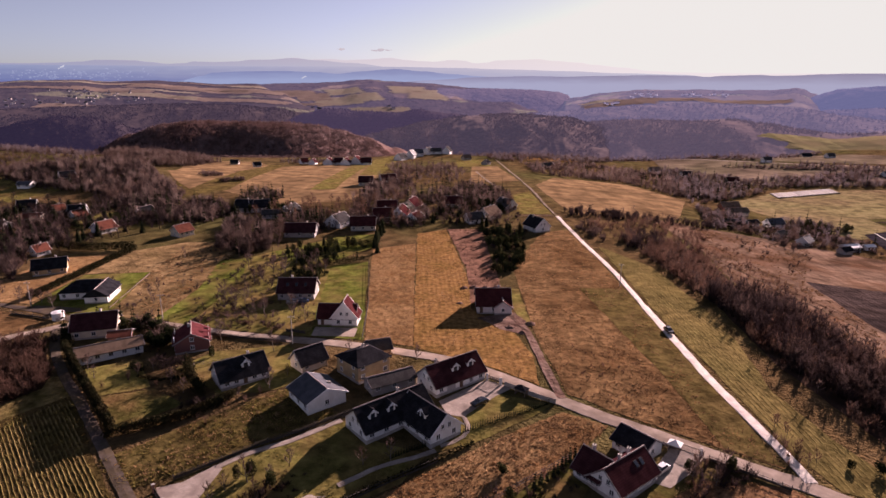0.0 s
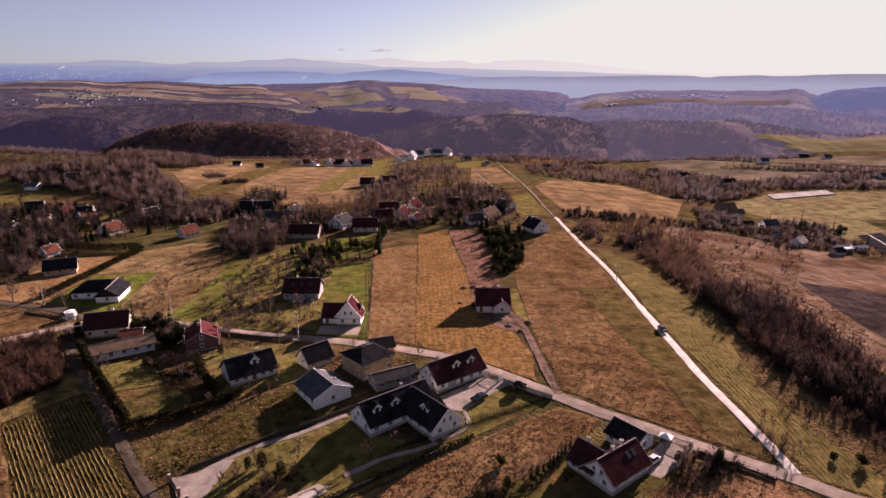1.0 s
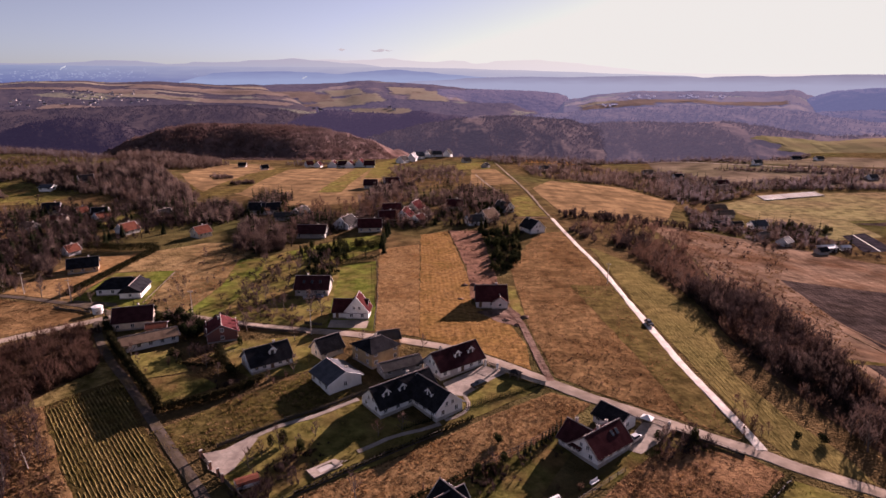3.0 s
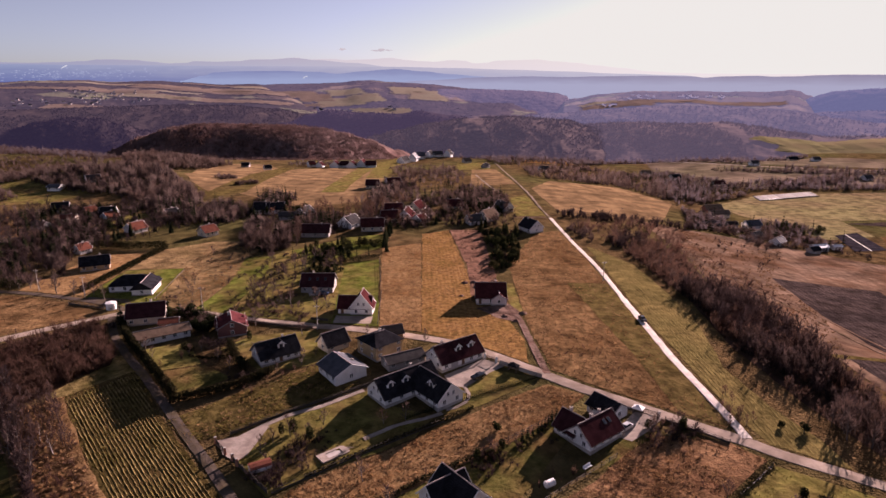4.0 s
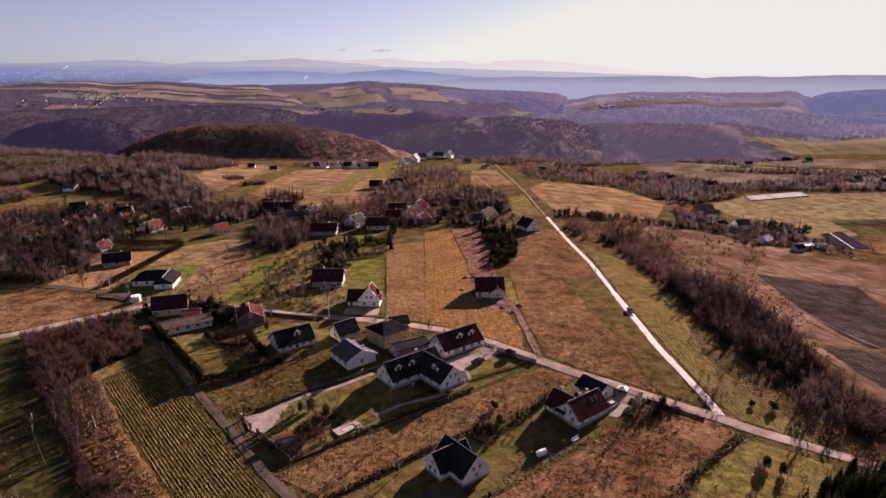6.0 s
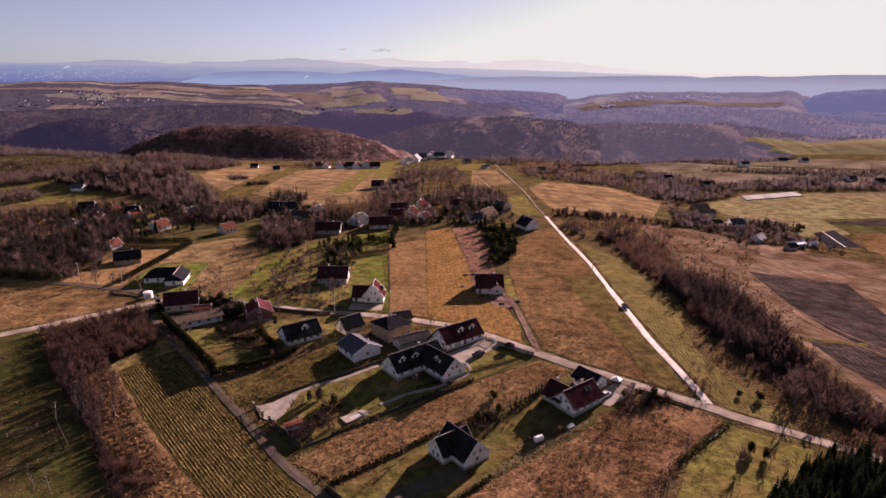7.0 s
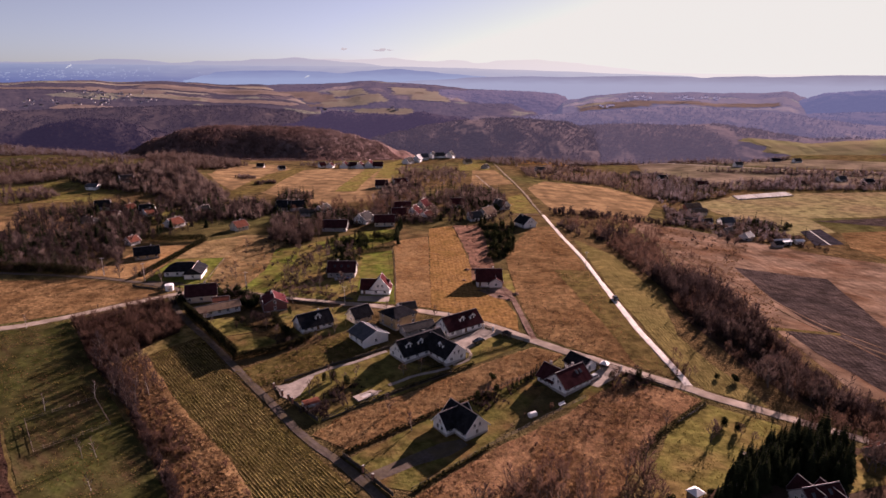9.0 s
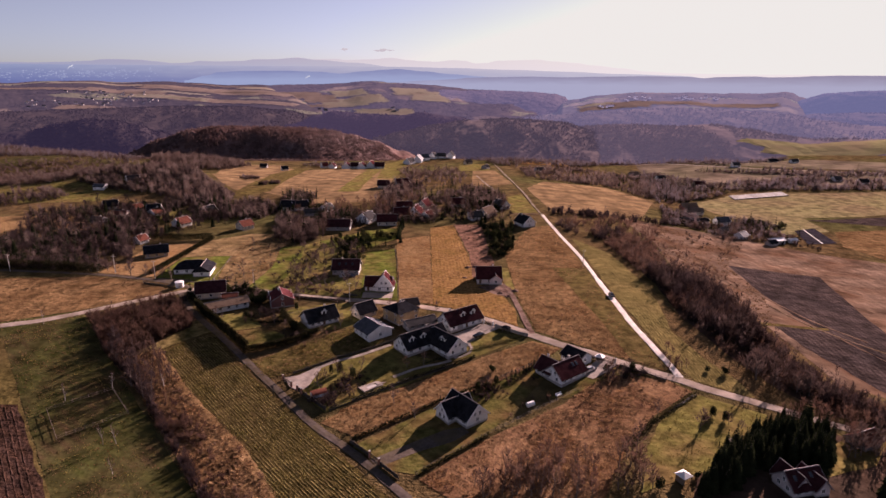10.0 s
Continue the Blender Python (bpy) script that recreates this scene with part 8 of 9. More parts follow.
place(PINE, [(-2.5, 101.8), (-53.6, 100.6), (-47, 98.6), (-110, 172), (-108, 170), (-90, 160), (-104.5, 168), (-88, 165.5), (-75.5, 150), (-7.4, 90.5), (-4.6, 92.4), (-2, 95), (34.5, 103), (43, 102.5), (-51, 100.8)], M_BARK, M_PINE, "pine",
      "small rounded dark evergreen", "tree", "round evergreens", rg, (0.75, 1.15))
place(PINE, [(55.9, 76.2), (61.3, 76.5), (58.6, 78.6), (68.1, 105.4), (73.4, 104.3), (43.6, 50), (33, 46)], M_BARK, M_NEEDLE, "pine",
      "dark rounded evergreen on grass below the road", "tree", "lawn evergreens", rg, (0.7, 1.05))
place(THUJA, resample([(3.2, 97.4), (7.4, 100.7), (11.4, 105.2), (14, 107.5)], 1.7), M_BARK, M_NEEDLE, "thuja", "dark columnar thuja beside the garden", "tree", "columnar thujas", rg, (1.0, 1.4))
for i, (x, y) in enumerate([(-6, 90), (-3.5, 93.6), (0, 96.5), (3, 98), (5.5, 100.5), (8, 103), (10.5, 105), (2, 95), (-1.5, 92.5), (-19, 86.5), (13, 86), (10, 84.5), (1, 77.5), (5, 82), (8.6, 86.4), (38.5, 104.6), (36.8, 106), (41.5, 100.5), (33.5, 97.5), (-66, 118),
                            (-69, 120.5), (-77, 118.5), (-60, 127), (-64, 125.6), (-49, 137), (-57.5, 130.5), (-84, 134.6), (-97, 134), (-92, 137), (-40.5, 149), (-58, 162.6), (-64, 166), (-71, 168), (-54, 172), (-56, 178), (-67.5, 190), (-56, 188)]):
    if i < 3:
        SH_FIRST = SH_FIRST if i else []
        b = tagged(new("shrub", SHRUB[i].mesh("shrub", M_TWIG_RED)), "leafless russet garden shrub", "shrub", "garden shrubs")
        SH_FIRST.append(b)
        b.matrix_basis = at_ground(x, y, 40 * i)
    else:
        s = rg.uniform(0.6, 1.0)
        c = copy_thing(SH_FIRST[i % 3], at_ground(x, y, rg.uniform(0, 360)))
        c.scale = (s, s, s)


def hedge(line, h, w, label, material, seed, density=70):
    """A clipped hedge of many small leaf sprays over stems."""
    r = random.Random(seed)
    s = Shape()
    for x, y in resample(line, 1.0):
        for k in range(density):
            px, py = x + r.gauss(0, 0.42) * w, y + r.gauss(0, 0.42) * w
            z = ground_z(px, py) + h * r.uniform(0.0, 1.0) ** 0.7 * r.uniform(0.9, 1.1)
            u = Vector((r.uniform(-1, 1), r.uniform(-1, 1), r.uniform(-1, 1))) * 0.26
            v = Vector((r.uniform(-1, 1), r.uniform(-1, 1), r.uniform(-1, 1))) * 0.26
            p = Vector((px, py, z))
            s.add([p + u, p + v, p - u - v * 0.5], [(0, 1, 2)])
    return solo("hedge", s, material, label, "hedge", "", "hedges")


hedge([(-115.5, 151.5), (-107, 140.8), (-95.5, 127), (-85.2, 114.8)], 3.8, 0.8, "tall dark hedge along the lane", M_HEDGE, 1, 420)
hedge([(-85.4, 113.6), (-78, 117), (-70.5, 121), (-63.5, 128.5)], 2.2, 1.0, "dark hedge enclosing a garden", M_HEDGE, 2, 190)
hedge([(-80, 144), (-76.5, 137), (-71.5, 130)], 3.2, 1.5, "loose dark tree hedge beside a garden", M_HEDGE, 3, 170)
hedge([(-152.5, 194), (-149.6, 222), (-146, 256)], 2.4, 1.3, "dark hedge beside the golden plot", M_HEDGE, 4, 150)
hedge([(-180, 257), (-163, 254), (-147, 256)], 3.6, 1.3, "tall clipped conifer hedge", M_HEDGE, 5, 200)
hedge([(-42.5, 66), (-31, 75.2), (-19, 85), (-6, 93.4)], 1.0, 0.7, "low dark hedge along a garden", M_HEDGE, 6, 40)
hedge([(-45, 85.4), (-36, 92), (-27, 98), (-15, 106), (-8, 111)], 0.9, 0.6, "low dark boundary hedge", M_HEDGE, 7, 40)
hedge([(-57.5, 261), (-50, 262.5), (-44, 263)], 2.4, 1.4, "dark hedge behind the lawn", M_HEDGE, 8)
hedge([(-60, 231.5), (-52, 236), (-44.6, 239)], 2.2, 1.6, "dark hedge across the green lawn", M_HEDGE, 9)
hedge([(-6, 68), (-15, 59.5), (-24, 51)], 0.9, 0.7, "low hedge along the drive garden", M_HEDGE, 10, 40)
hedge([(-110, 168.5), (-100, 167.5), (-92, 164.5)], 2.0, 1.6, "dense evergreen hedge by the road", M_HEDGE, 11)
hedge([(-124.5, 165), (-120.5, 161), (-117, 156)], 2.0, 1.4, "dark hedge at the lane end", M_HEDGE, 12)
hedge([(-87.5, 143.5), (-84, 142), (-81, 143.5)], 3.4, 2.0, "tangled bushes behind a farm garden", M_TWIG_DARK, 15, 90)
hedge([(-93.5, 143), (-90.6, 141.6)], 2.0, 1.4, "clump of dark garden shrubs", M_HEDGE, 16, 120)
hedge([(-90, 138.2), (-84, 136.6), (-78, 138.6)], 0.7, 0.6, "low hedge across a garden", M_HEDGE, 17, 50)
hedge([(59, 91), (50, 83), (40, 74), (30, 64)], 1.0, 1.6, "dark bramble ditch along the lawn", M_HEDGE, 13, 30)
hedge([(-178, 196.5), (-200, 201), (-230, 204), (-262, 207)], 4.2, 2.2, "dark overgrown hedge along the lane", M_HEDGE, 14, 170)

thuja_spots = resample([(-24.6, 106.4), (-13, 113.2), (-2, 119), (10.4, 125.6)], 0.62)
place(THUJA, thuja_spots, M_BARK, M_NEEDLE, "thuja", "young clipped thuja in a boundary row", "tree", "thuja row", rg, (0.55, 0.72))


def fence(line, h, gap, label, material, panel=0.0, rails=2, name="fence", group="fences"):
    """Posts with rails, or with solid panels between them."""
    pts = resample(line, gap)
    x0, y0 = pts[0]
    z0 = ground_z(x0, y0)
    f = thing(name, pose(x0, y0, z0), label, "fence", group)
    post = Shape().box(-0.06, -0.06, -0.3, 0.06, 0.06, h + 0.08, 0.005).mesh("post", material)
    for x, y in pts:
        o = new("post", post)
        o.parent, o.location = f, (x - x0, y - y0, ground_z(x, y) - z0)
    for k in range(rails):
        s, z = Shape(), h * (k + 0.6) / rails
        for i, (a, b) in enumerate(pts):
            nx, ny = sides(pts, i)
            g = ground_z(a, b) - z0 + z
            s.v += [(a - x0 + nx * o, b - y0 + ny * o, g + u) for o, u in ((-0.035, -0.04), (0.035, -0.04), (0.035, 0.04), (-0.035, 0.04))]
        s.f = [(i * 4 + j, i * 4 + (j + 1) % 4, i * 4 + 4 + (j + 1) % 4, i * 4 + 4 + j) for i in range(len(pts) - 1) for j in range(4)]
        part("rail", s, material, f)
    if panel:
        for (a, b), (c, d) in zip(pts, pts[1:]):
            za, zb = ground_z(a, b) - z0, ground_z(c, d) - z0
            s = Shape().slab([(a - x0, b - y0, za + 0.05), (c - x0, d - y0, zb + 0.05), (c - x0, d - y0, zb + panel), (a - x0, b - y0, za + panel)], 0.05)
            part("panel", s, material, f)
    return f


fence([(-132.3, 79.7), (-118.9, 91), (-108.2, 78.4), (-121.6, 66.1), (-132.3, 79.7)], 1.2, 2.2, "low enclosure fence of thin posts in the pasture", M_WOOD, 0.0, 2)
fence([(-36.9, 161), (-38.5, 192), (-43.5, 236)], 1.3, 2.6, "dark wire fence along the lawn", M_FENCE, 0.0, 3)
fence([(-66, 100.3), (-53, 110.2), (-44, 115.8), (-36, 121.6), (-29, 125.5)], 1.2, 2.4, "dark fence along the garden drive", M_FENCE, 0.7)
fence([(-51, 80), (-45, 84.6), (-36, 91.2), (-24, 99.5), (-15, 105.4)], 1.3, 2.4, "dark fence beside the hay meadow", M_FENCE, 0.5)
fence([(-60.5, 88.6), (-52, 80)], 1.6, 2.0, "dark fence along the lane", M_FENCE, 1.3)
fence([(-42.8, 64.5), (-36.8, 58.2)], 1.5, 1.6, "dark metal fence along the lane", M_FENCE, 1.2)
fence([(-34.4, 55.2), (-29, 49)], 1.5, 1.6, "dark metal fence along the lane", M_FENCE, 1.2)
fence([(-25, 50.8), (-6, 68.6), (9, 80.5), (24, 92)], 1.2, 2.6, "thin garden fence beside the reeds", M_FENCE, 0.0, 2)
fence([(12, 106.8), (0, 98), (-7, 92.6)], 1.2, 2.6, "thin fence beside the hay meadow", M_FENCE, 0.0, 2)
fence([(27, 113.4), (33, 109.6)], 1.2, 1.5, "dark roadside garden fence", M_FENCE, 0.9)
fence([(39.6, 106), (45, 102.4), (52, 97.6)], 1.2, 1.8, "dark roadside garden fence", M_FENCE, 0.6)
fence([(-121.5, 186), (-124.6, 222)], 0.5, 3.0, "low weathered boundary fence of the bungalow", M_WOOD, 0.35, 1, "fence")
fence([(-83, 142.5), (-74, 146), (-62, 150.5)], 1.0, 2.2, "pale rail fence across the grass", M_WOOD, 0.0, 2)
fence([(-150, 181), (-135, 176.4)], 1.2, 2.2, "dark roadside fence on posts", M_FENCE, 0.6)
fence([(-99, 170.2), (-84, 165.2), (-70, 161.2), (-58, 158.8)], 1.2, 2.4, "dark roadside garden fence", M_FENCE, 0.8)
fence([(-60, 166.8), (-54, 165)], 1.2, 2.0, "roadside fence in front of a garden", M_FENCE, 0.8)
fence([(46.5, 79.5), (52.5, 84.6), (58.5, 90)], 0.9, 2.4, "dark field fence at the lawn corner", M_FENCE, 0.0, 2)
fence([(-182, 240), (-190, 238), (-205, 232)], 1.2, 2.4, "garden fence among trees", M_FENCE, 0.0, 2)


def pillar_gate(x, y, rot, width, label, material=None):
    """Two brick pillars with caps and a metal sliding gate between them."""
    g = thing("gate", at_ground(x, y, rot), label, "gate", "gates")
    for e in (-1, 1):
        p = part("pillar", Shape().box(e * width / 2 - 0.25, -0.25, -0.4, e * width / 2 + 0.25, 0.25, 1.9), material or M_BRICK, g, "masonry gate pillar")
        part("cap", Shape().box(e * width / 2 - 0.32, -0.32, 1.9, e * width / 2 + 0.32, 0.32, 2.0, 0.06), M_CONCRETE, p)
    leaf = part("gate_leaf", Shape().box(-width / 2 + 0.3, -0.04, 0.15, width / 2 - 0.3, 0.04, 0.25).box(-width / 2 + 0.3, -0.04, 1.45, width / 2 - 0.3, 0.04, 1.55), M_FENCE, g)
    for i in range(16):
        q = -width / 2 + 0.35 + (width - 0.7) * i / 15
        part("bar", Shape().box(q - 0.03, -0.03, 0.25, q + 0.03, 0.03, 1.45), M_FENCE, leaf)


pillar_gate(-66.6, 94.8, -50, 5.5, "dark metal gate between pillars by the lane")
pillar_gate(-35.6, 56.6, -50, 4.2, "dark metal gate between pillars by the lane")
pillar_gate(-1.5, 135.4, -38, 4.0, "pale pillars of the courtyard gate", M_WHITE)
pillar_gate(36.4, 108.2, -36, 4.6, "pale pillars of a roadside gate", M_WHITE)
fence([(1.0, 133.8), (4.6, 130.9), (9, 127.6), (12, 125.8)], 1.4, 1.8, "pale roadside garden wall with pillars", M_GREYWALL, 1.25, 0, "garden_wall")
pillar_gate(-61.8, 89.9, -50, 2.4, "narrow dark gate beside the lane")


def shelter(x, y, rot, L, Wd, h, roof, label, name="shelter"):
    """A small roofed store: posts, back panel, pitched roof."""
    s = thing(name, at_ground(x, y, rot), label, "shelter", "small shelters")
    for a in (-1, 1):
        for b in (-1, 1):
            part("post", Shape().box(a * L / 2 - 0.07, b * Wd / 2 - 0.07, -0.3, a * L / 2 + 0.07, b * Wd / 2 + 0.07, h), M_WOOD, s)
    part("back_panel", Shape().box(-L / 2, Wd / 2 - 0.05, 0, L / 2, Wd / 2 + 0.05, h), M_WOOD, s)
    part("side_panel", Shape().box(-L / 2, -Wd / 2 + 0.08, 0, -L / 2 + 0.06, Wd / 2 - 0.06, h * 0.8), M_WOOD, s)
    apex = (0, 0, h + 0.9)
    c = [(-L / 2 - 0.3, -Wd / 2 - 0.3, h), (L / 2 + 0.3, -Wd / 2 - 0.3, h), (L / 2 + 0.3, Wd / 2 + 0.3, h), (-L / 2 - 0.3, Wd / 2 + 0.3, h)]
    part("roof", Shape().add([*c, apex, *[(p[0], p[1], p[2] - 0.12) for p in c]], [(0, 1, 4), (1, 2, 4), (2, 3, 4), (3, 0, 4), (8, 7, 6, 5), (0, 5, 6, 1), (1, 6, 7, 2), (2, 7, 8, 3), (3, 8, 5, 0)]), roof, s)
    return s


shelter(39.6, 48.6, 30, 2.5, 2.5, 2.0, M_WHITE, "small pale-roofed garden pavilion")
shelter(4.6, 130.0, -38, 2.6, 1.4, 1.7, M_R_BLACK, "bin shelter with a black roof by the road")
shelter(33.6, 108.8, -36, 2.2, 1.6, 1.8, M_TRIM, "white-roofed bin shelter by the road")

# round white water tank by the road corner
wt = thing("water_tank", at_ground(-132.4, 176.6, 20), "round white water tank with a flat lid by the road", "tank")
part("tank", Shape().tube((0, 0, -0.3), (0, 0, 2.3), 1.7, 1.7, 24), M_WHITE, wt)
part("lid", Shape().tube((0, 0, 2.3), (0, 0, 2.45), 1.85, 1.8, 24).tube((0, 0, 2.45), (0, 0, 2.7), 1.5, 0.3, 24), M_TRIM, wt)
part("hoop", Shape().tube((0, 0, 1.0), (0, 0, 1.1), 1.73, 1.73, 24), M_METAL, wt)
part("hatch", Shape().box(-0.35, -1.78, 0.3, 0.35, -1.6, 1.0), M_GATE, wt)

# red and white trailer beside the lane
tr = thing("trailer", at_ground(-55.4, 87.4, 30), "red and white site trailer beside the lane", "trailer")
part("body", Shape().box(-2.9, -1.2, 0.6, 2.9, 1.2, 1.75), M_WHITE, tr)
part("side_panel", Shape().box(-2.85, -1.17, 1.75, 2.85, 1.17, 2.9), mat("red_panels", [(0.35, 0.09, 0.055), (0.45, 0.13, 0.085)], 1.5, (0.3, 0.1, 0.07), 0.6, rough=0.6), tr)
part("roof", Shape().add([(-3, -1.3, 2.9), (3, -1.3, 2.9), (3, 0, 3.2), (-3, 0, 3.2), (-3, 1.3, 2.9), (3, 1.3, 2.9)], [(0, 1, 2, 3), (3, 2, 5, 4), (0, 3, 4), (1, 5, 2)]), M_R_ORANGE, tr, "faded orange trailer roof")
part("end_panel", Shape().box(-2.98, -1.15, 0.7, -2.9, 1.15, 2.85), M_TRIM, tr)
for a in (-1.6, 1.6):
    for b in (-1, 1):
        part("wheel", Shape().tube((a, b * 1.05, 0.35), (a, b * 1.25, 0.35), 0.36, 0.36, 12), M_DARKTRIM, tr)
tr.scale = (0.8, 0.8, 0.72)
part("hitch", Shape().tube((-2.9, 0, 0.6), (-4.2, 0, 0.5), 0.06, 0.05, 5), M_METAL, tr)

# patio with a covered basin
pt = thing("patio", at_ground(-38.6, 94.5, 39.5), "pale paved patio with a sunken covered basin", "patio")
part("slab", Shape().box(-5.8, -1.7, -0.2, -3.9, 1.7, 0.2).box(-0.2, -1.7, -0.2, 1.2, 1.7, 0.2).box(-3.9, -1.7, -0.2, -0.2, -1.0, 0.2).box(-3.9, 1.0, -0.2, -0.2, 1.7, 0.2).box(1.2, -0.8, -0.2, 5.8, 0.9, 0.17), M_PAVE, pt)
part("basin_cover", Shape().box(-3.9, -1.0, -0.2, -0.2, 1.0, 0.08), M_GREYWALL, pt, "grey basin cover")


def car(x, y, rot, paint, label, lift=0.16):
    """A family car: shaped body, glazed cabin, four wheels, lamps."""
    c = thing("car", at_ground(x, y, rot, lift), label, "car", "cars")
    prof = [(-2.15, 0.35), (-2.2, 0.75), (-1.95, 0.95), (-0.95, 1.0), (1.6, 1.02), (2.1, 0.95), (2.2, 0.6), (2.15, 0.3)]
    s = Shape()
    for w in (-0.86, 0.86):
        s.v += [(px, w * (0.96 if pz > 0.9 else 1), pz) for px, pz in prof]
    n = len(prof)
    s.f = [tuple(range(n - 1, -1, -1)), tuple(range(n, 2 * n))] + [(i, (i + 1) % n, n + (i + 1) % n, n + i) for i in range(n)]
    part("body", s, paint, c)
    part("windows", Shape().add([(-1.0, -0.78, 0.98), (1.7, -0.78, 1.0), (1.7, 0.78, 1.0), (-1.0, 0.78, 0.98), (-0.35, -0.6, 1.42), (1.15, -0.6, 1.44), (1.15, 0.6, 1.44), (-0.35, 0.6, 1.42)],
                                [(0, 1, 5, 4), (1, 2, 6, 5), (2, 3, 7, 6), (3, 0, 4, 7)]), M_GLASS, c, "dark glazed cabin")
    part("roof", Shape().box(-0.4, -0.62, 1.42, 1.2, 0.62, 1.49, 0.05), paint, c)
    for a in (-1.35, 1.35):
        for b in (-1, 1):
            wh = part("wheel", Shape().tube((a, b * 0.7, 0.32), (a, b * 0.89, 0.32), 0.32, 0.32, 14), M_DARKTRIM, c)
            part("rim", Shape().tube((a, b * 0.86, 0.32), (a, b * 0.9, 0.32), 0.19, 0.19, 10), M_METAL, wh)
    for b in (-0.6, 0.6):
        part("headlight", Shape().box(-2.24, b - 0.2, 0.62, -2.12, b + 0.2, 0.78), M_GLASS, c)
        part("tail_light", Shape().box(2.12, b - 0.18, 0.66, 2.24, b + 0.18, 0.82), M_R_RED, c)


P_DARK = mat("dark_car_paint", [(0.012, 0.013, 0.018), (0.02, 0.021, 0.027)], 3, rough=0.25, spec=0.6)
P_SILVER = mat("silver_car_paint", [(0.38, 0.39, 0.41), (0.46, 0.47, 0.49)], 3, rough=0.3, metal=0.5)
P_BLUE = mat("blue_car_paint", [(0.03, 0.05, 0.11), (0.045, 0.07, 0.15)], 3, rough=0.25, spec=0.6)
car(52.2, 166.7, 91, P_DARK, "dark car on the white gravel road", 0.24)
car(-5.6, 125.6, 40, P_DARK, "dark car on the paved courtyard")
car(-63.2, 190.3, 15, P_SILVER, "silver car parked beside a house", 0.02)
car(-60.4, 190.8, 8, P_BLUE, "blue car parked beside a house", 0.02)
car(28.6, 102.2, 40, P_SILVER, "silver car on the roadside forecourt")


def pole(x, y, rot, label="concrete power pole with a crossarm", h=8.5):
    p = thing("power_pole", at_ground(x, y, rot), label, "pole", "power poles")
    part("mast", Shape().tube((0, 0, -0.5), (0, 0, h), 0.16, 0.1, 8), M_CONCRETE, p)
    part("crossarm", Shape().box(-0.9, -0.06, h - 0.6, 0.9, 0.06, h - 0.48), M_METAL, p)
    for a in (-0.8, 0, 0.8):
        part("insulator", Shape().tube((a, 0, h - 0.48), (a, 0, h - 0.25), 0.05, 0.04, 6), M_TRIM, p)


for x, y, r_ in ((-56.1, 158.2, 10), (49.0, 208, 0), (-220, 198, 5), (-100, 176, 10), (-148, 188, 10), (-170, 196, 0)):
    pole(x, y, r_)

# polytunnels, dark sheeted bed and small things in the valley
for i in range(14):
    x, y = 234 + i * 4.0, 458 + i * 1.3
    s = Shape()
    arc = [(-1.95, 0), (-1.7, 0.5), (-0.8, 0.85), (0.8, 0.85), (1.7, 0.5), (1.95, 0)]
    for e in (-8.5, 8.5):
        s.v += [(a, e, b) for a, b in arc]
    s.f = [(j, j + 1, 7 + j, 6 + j) for j in range(5)] + [(5, 4, 3, 2, 1, 0), (6, 7, 8, 9, 10, 11)]
    if i == 0:
        tun = thing("polytunnel", at_ground(x, y, -8), "white plastic polytunnel in a valley field", "polytunnel", "polytunnels")
        part("cover", s, mat("weathered_film", [(0.10, 0.088, 0.072), (0.19, 0.17, 0.14)], 0.5, (0.12, 0.10, 0.08), 0.3, rough=0.9, vary=0.35), tun)
        part("hoop", Shape().tube((-1.95, -8.6, 0), (-1.7, -8.6, 0.55), 0.05, 0.05, 4).tube((-1.7, -8.6, 0.55), (0, -8.6, 0.95), 0.05, 0.05, 4).tube((0, -8.6, 0.95), (1.7, -8.6, 0.55), 0.05, 0.05, 4).tube((1.7, -8.6, 0.55), (1.95, -8.6, 0), 0.05, 0.05, 4), M_METAL, tun)
    else:
        copy_thing(tun, at_ground(x, y, -8))
patch("ground_sheet", [(224, 341), (241.5, 347.5), (234, 308), (214, 305)], mat("black_sheet", [(0.03, 0.028, 0.033), (0.05, 0.047, 0.055)], 0.6, space=W, rough=0.6), "dark plastic-covered plant bed", "field", 0.25, edge=0.0)
ribbon("path", [(232, 344), (224, 306.6)], 0.8, M_CONCRETE, "pale path between covered beds", "path", lift=0.3)

# heaps of dug earth beside the new house
def earth_heap(x, y, r, h, seed):
    q = random.Random(seed)
    s = Shape()
    n = 12
    for k, (f, z) in enumerate(((1.0, -0.1), (0.75, 0.35), (0.4, 0.8))):
        for i in range(n):
            g = 2 * math.pi * i / n
            e = r * f * q.uniform(0.8, 1.2)
            s.v.append((math.cos(g) * e, math.sin(g) * e, h * z * q.uniform(0.8, 1.15)))
    s.v.append((0, 0, h))
    s.f = [(k * n + i, k * n + (i + 1) % n, k * n + n + (i + 1) % n, k * n + n + i) for k in (0, 1) for i in range(n)] + [(2 * n + i, 2 * n + (i + 1) % n, 3 * n) for i in range(n)]
    heap = solo("earth_heap", s, M_DIRT, "heap of dug reddish earth beside a new house", "heap", "", "earth heaps")
    heap.matrix_basis = at_ground(x, y, q.uniform(0, 360))


for k, (x, y, r, h) in enumerate(((12.4, 172, 1.6, 0.8), (9.2, 165.5, 1.3, 0.6), (6, 169.5, 1.8, 0.7), (-6.5, 205, 1.5, 0.8), (-3, 206, 1.8, 0.9), (1, 205.5, 1.4, 0.7), (5, 206.5, 1.2, 0.6), (-8.5, 190, 1.2, 0.5))):
    earth_heap(x, y, r, h, 400 + k)

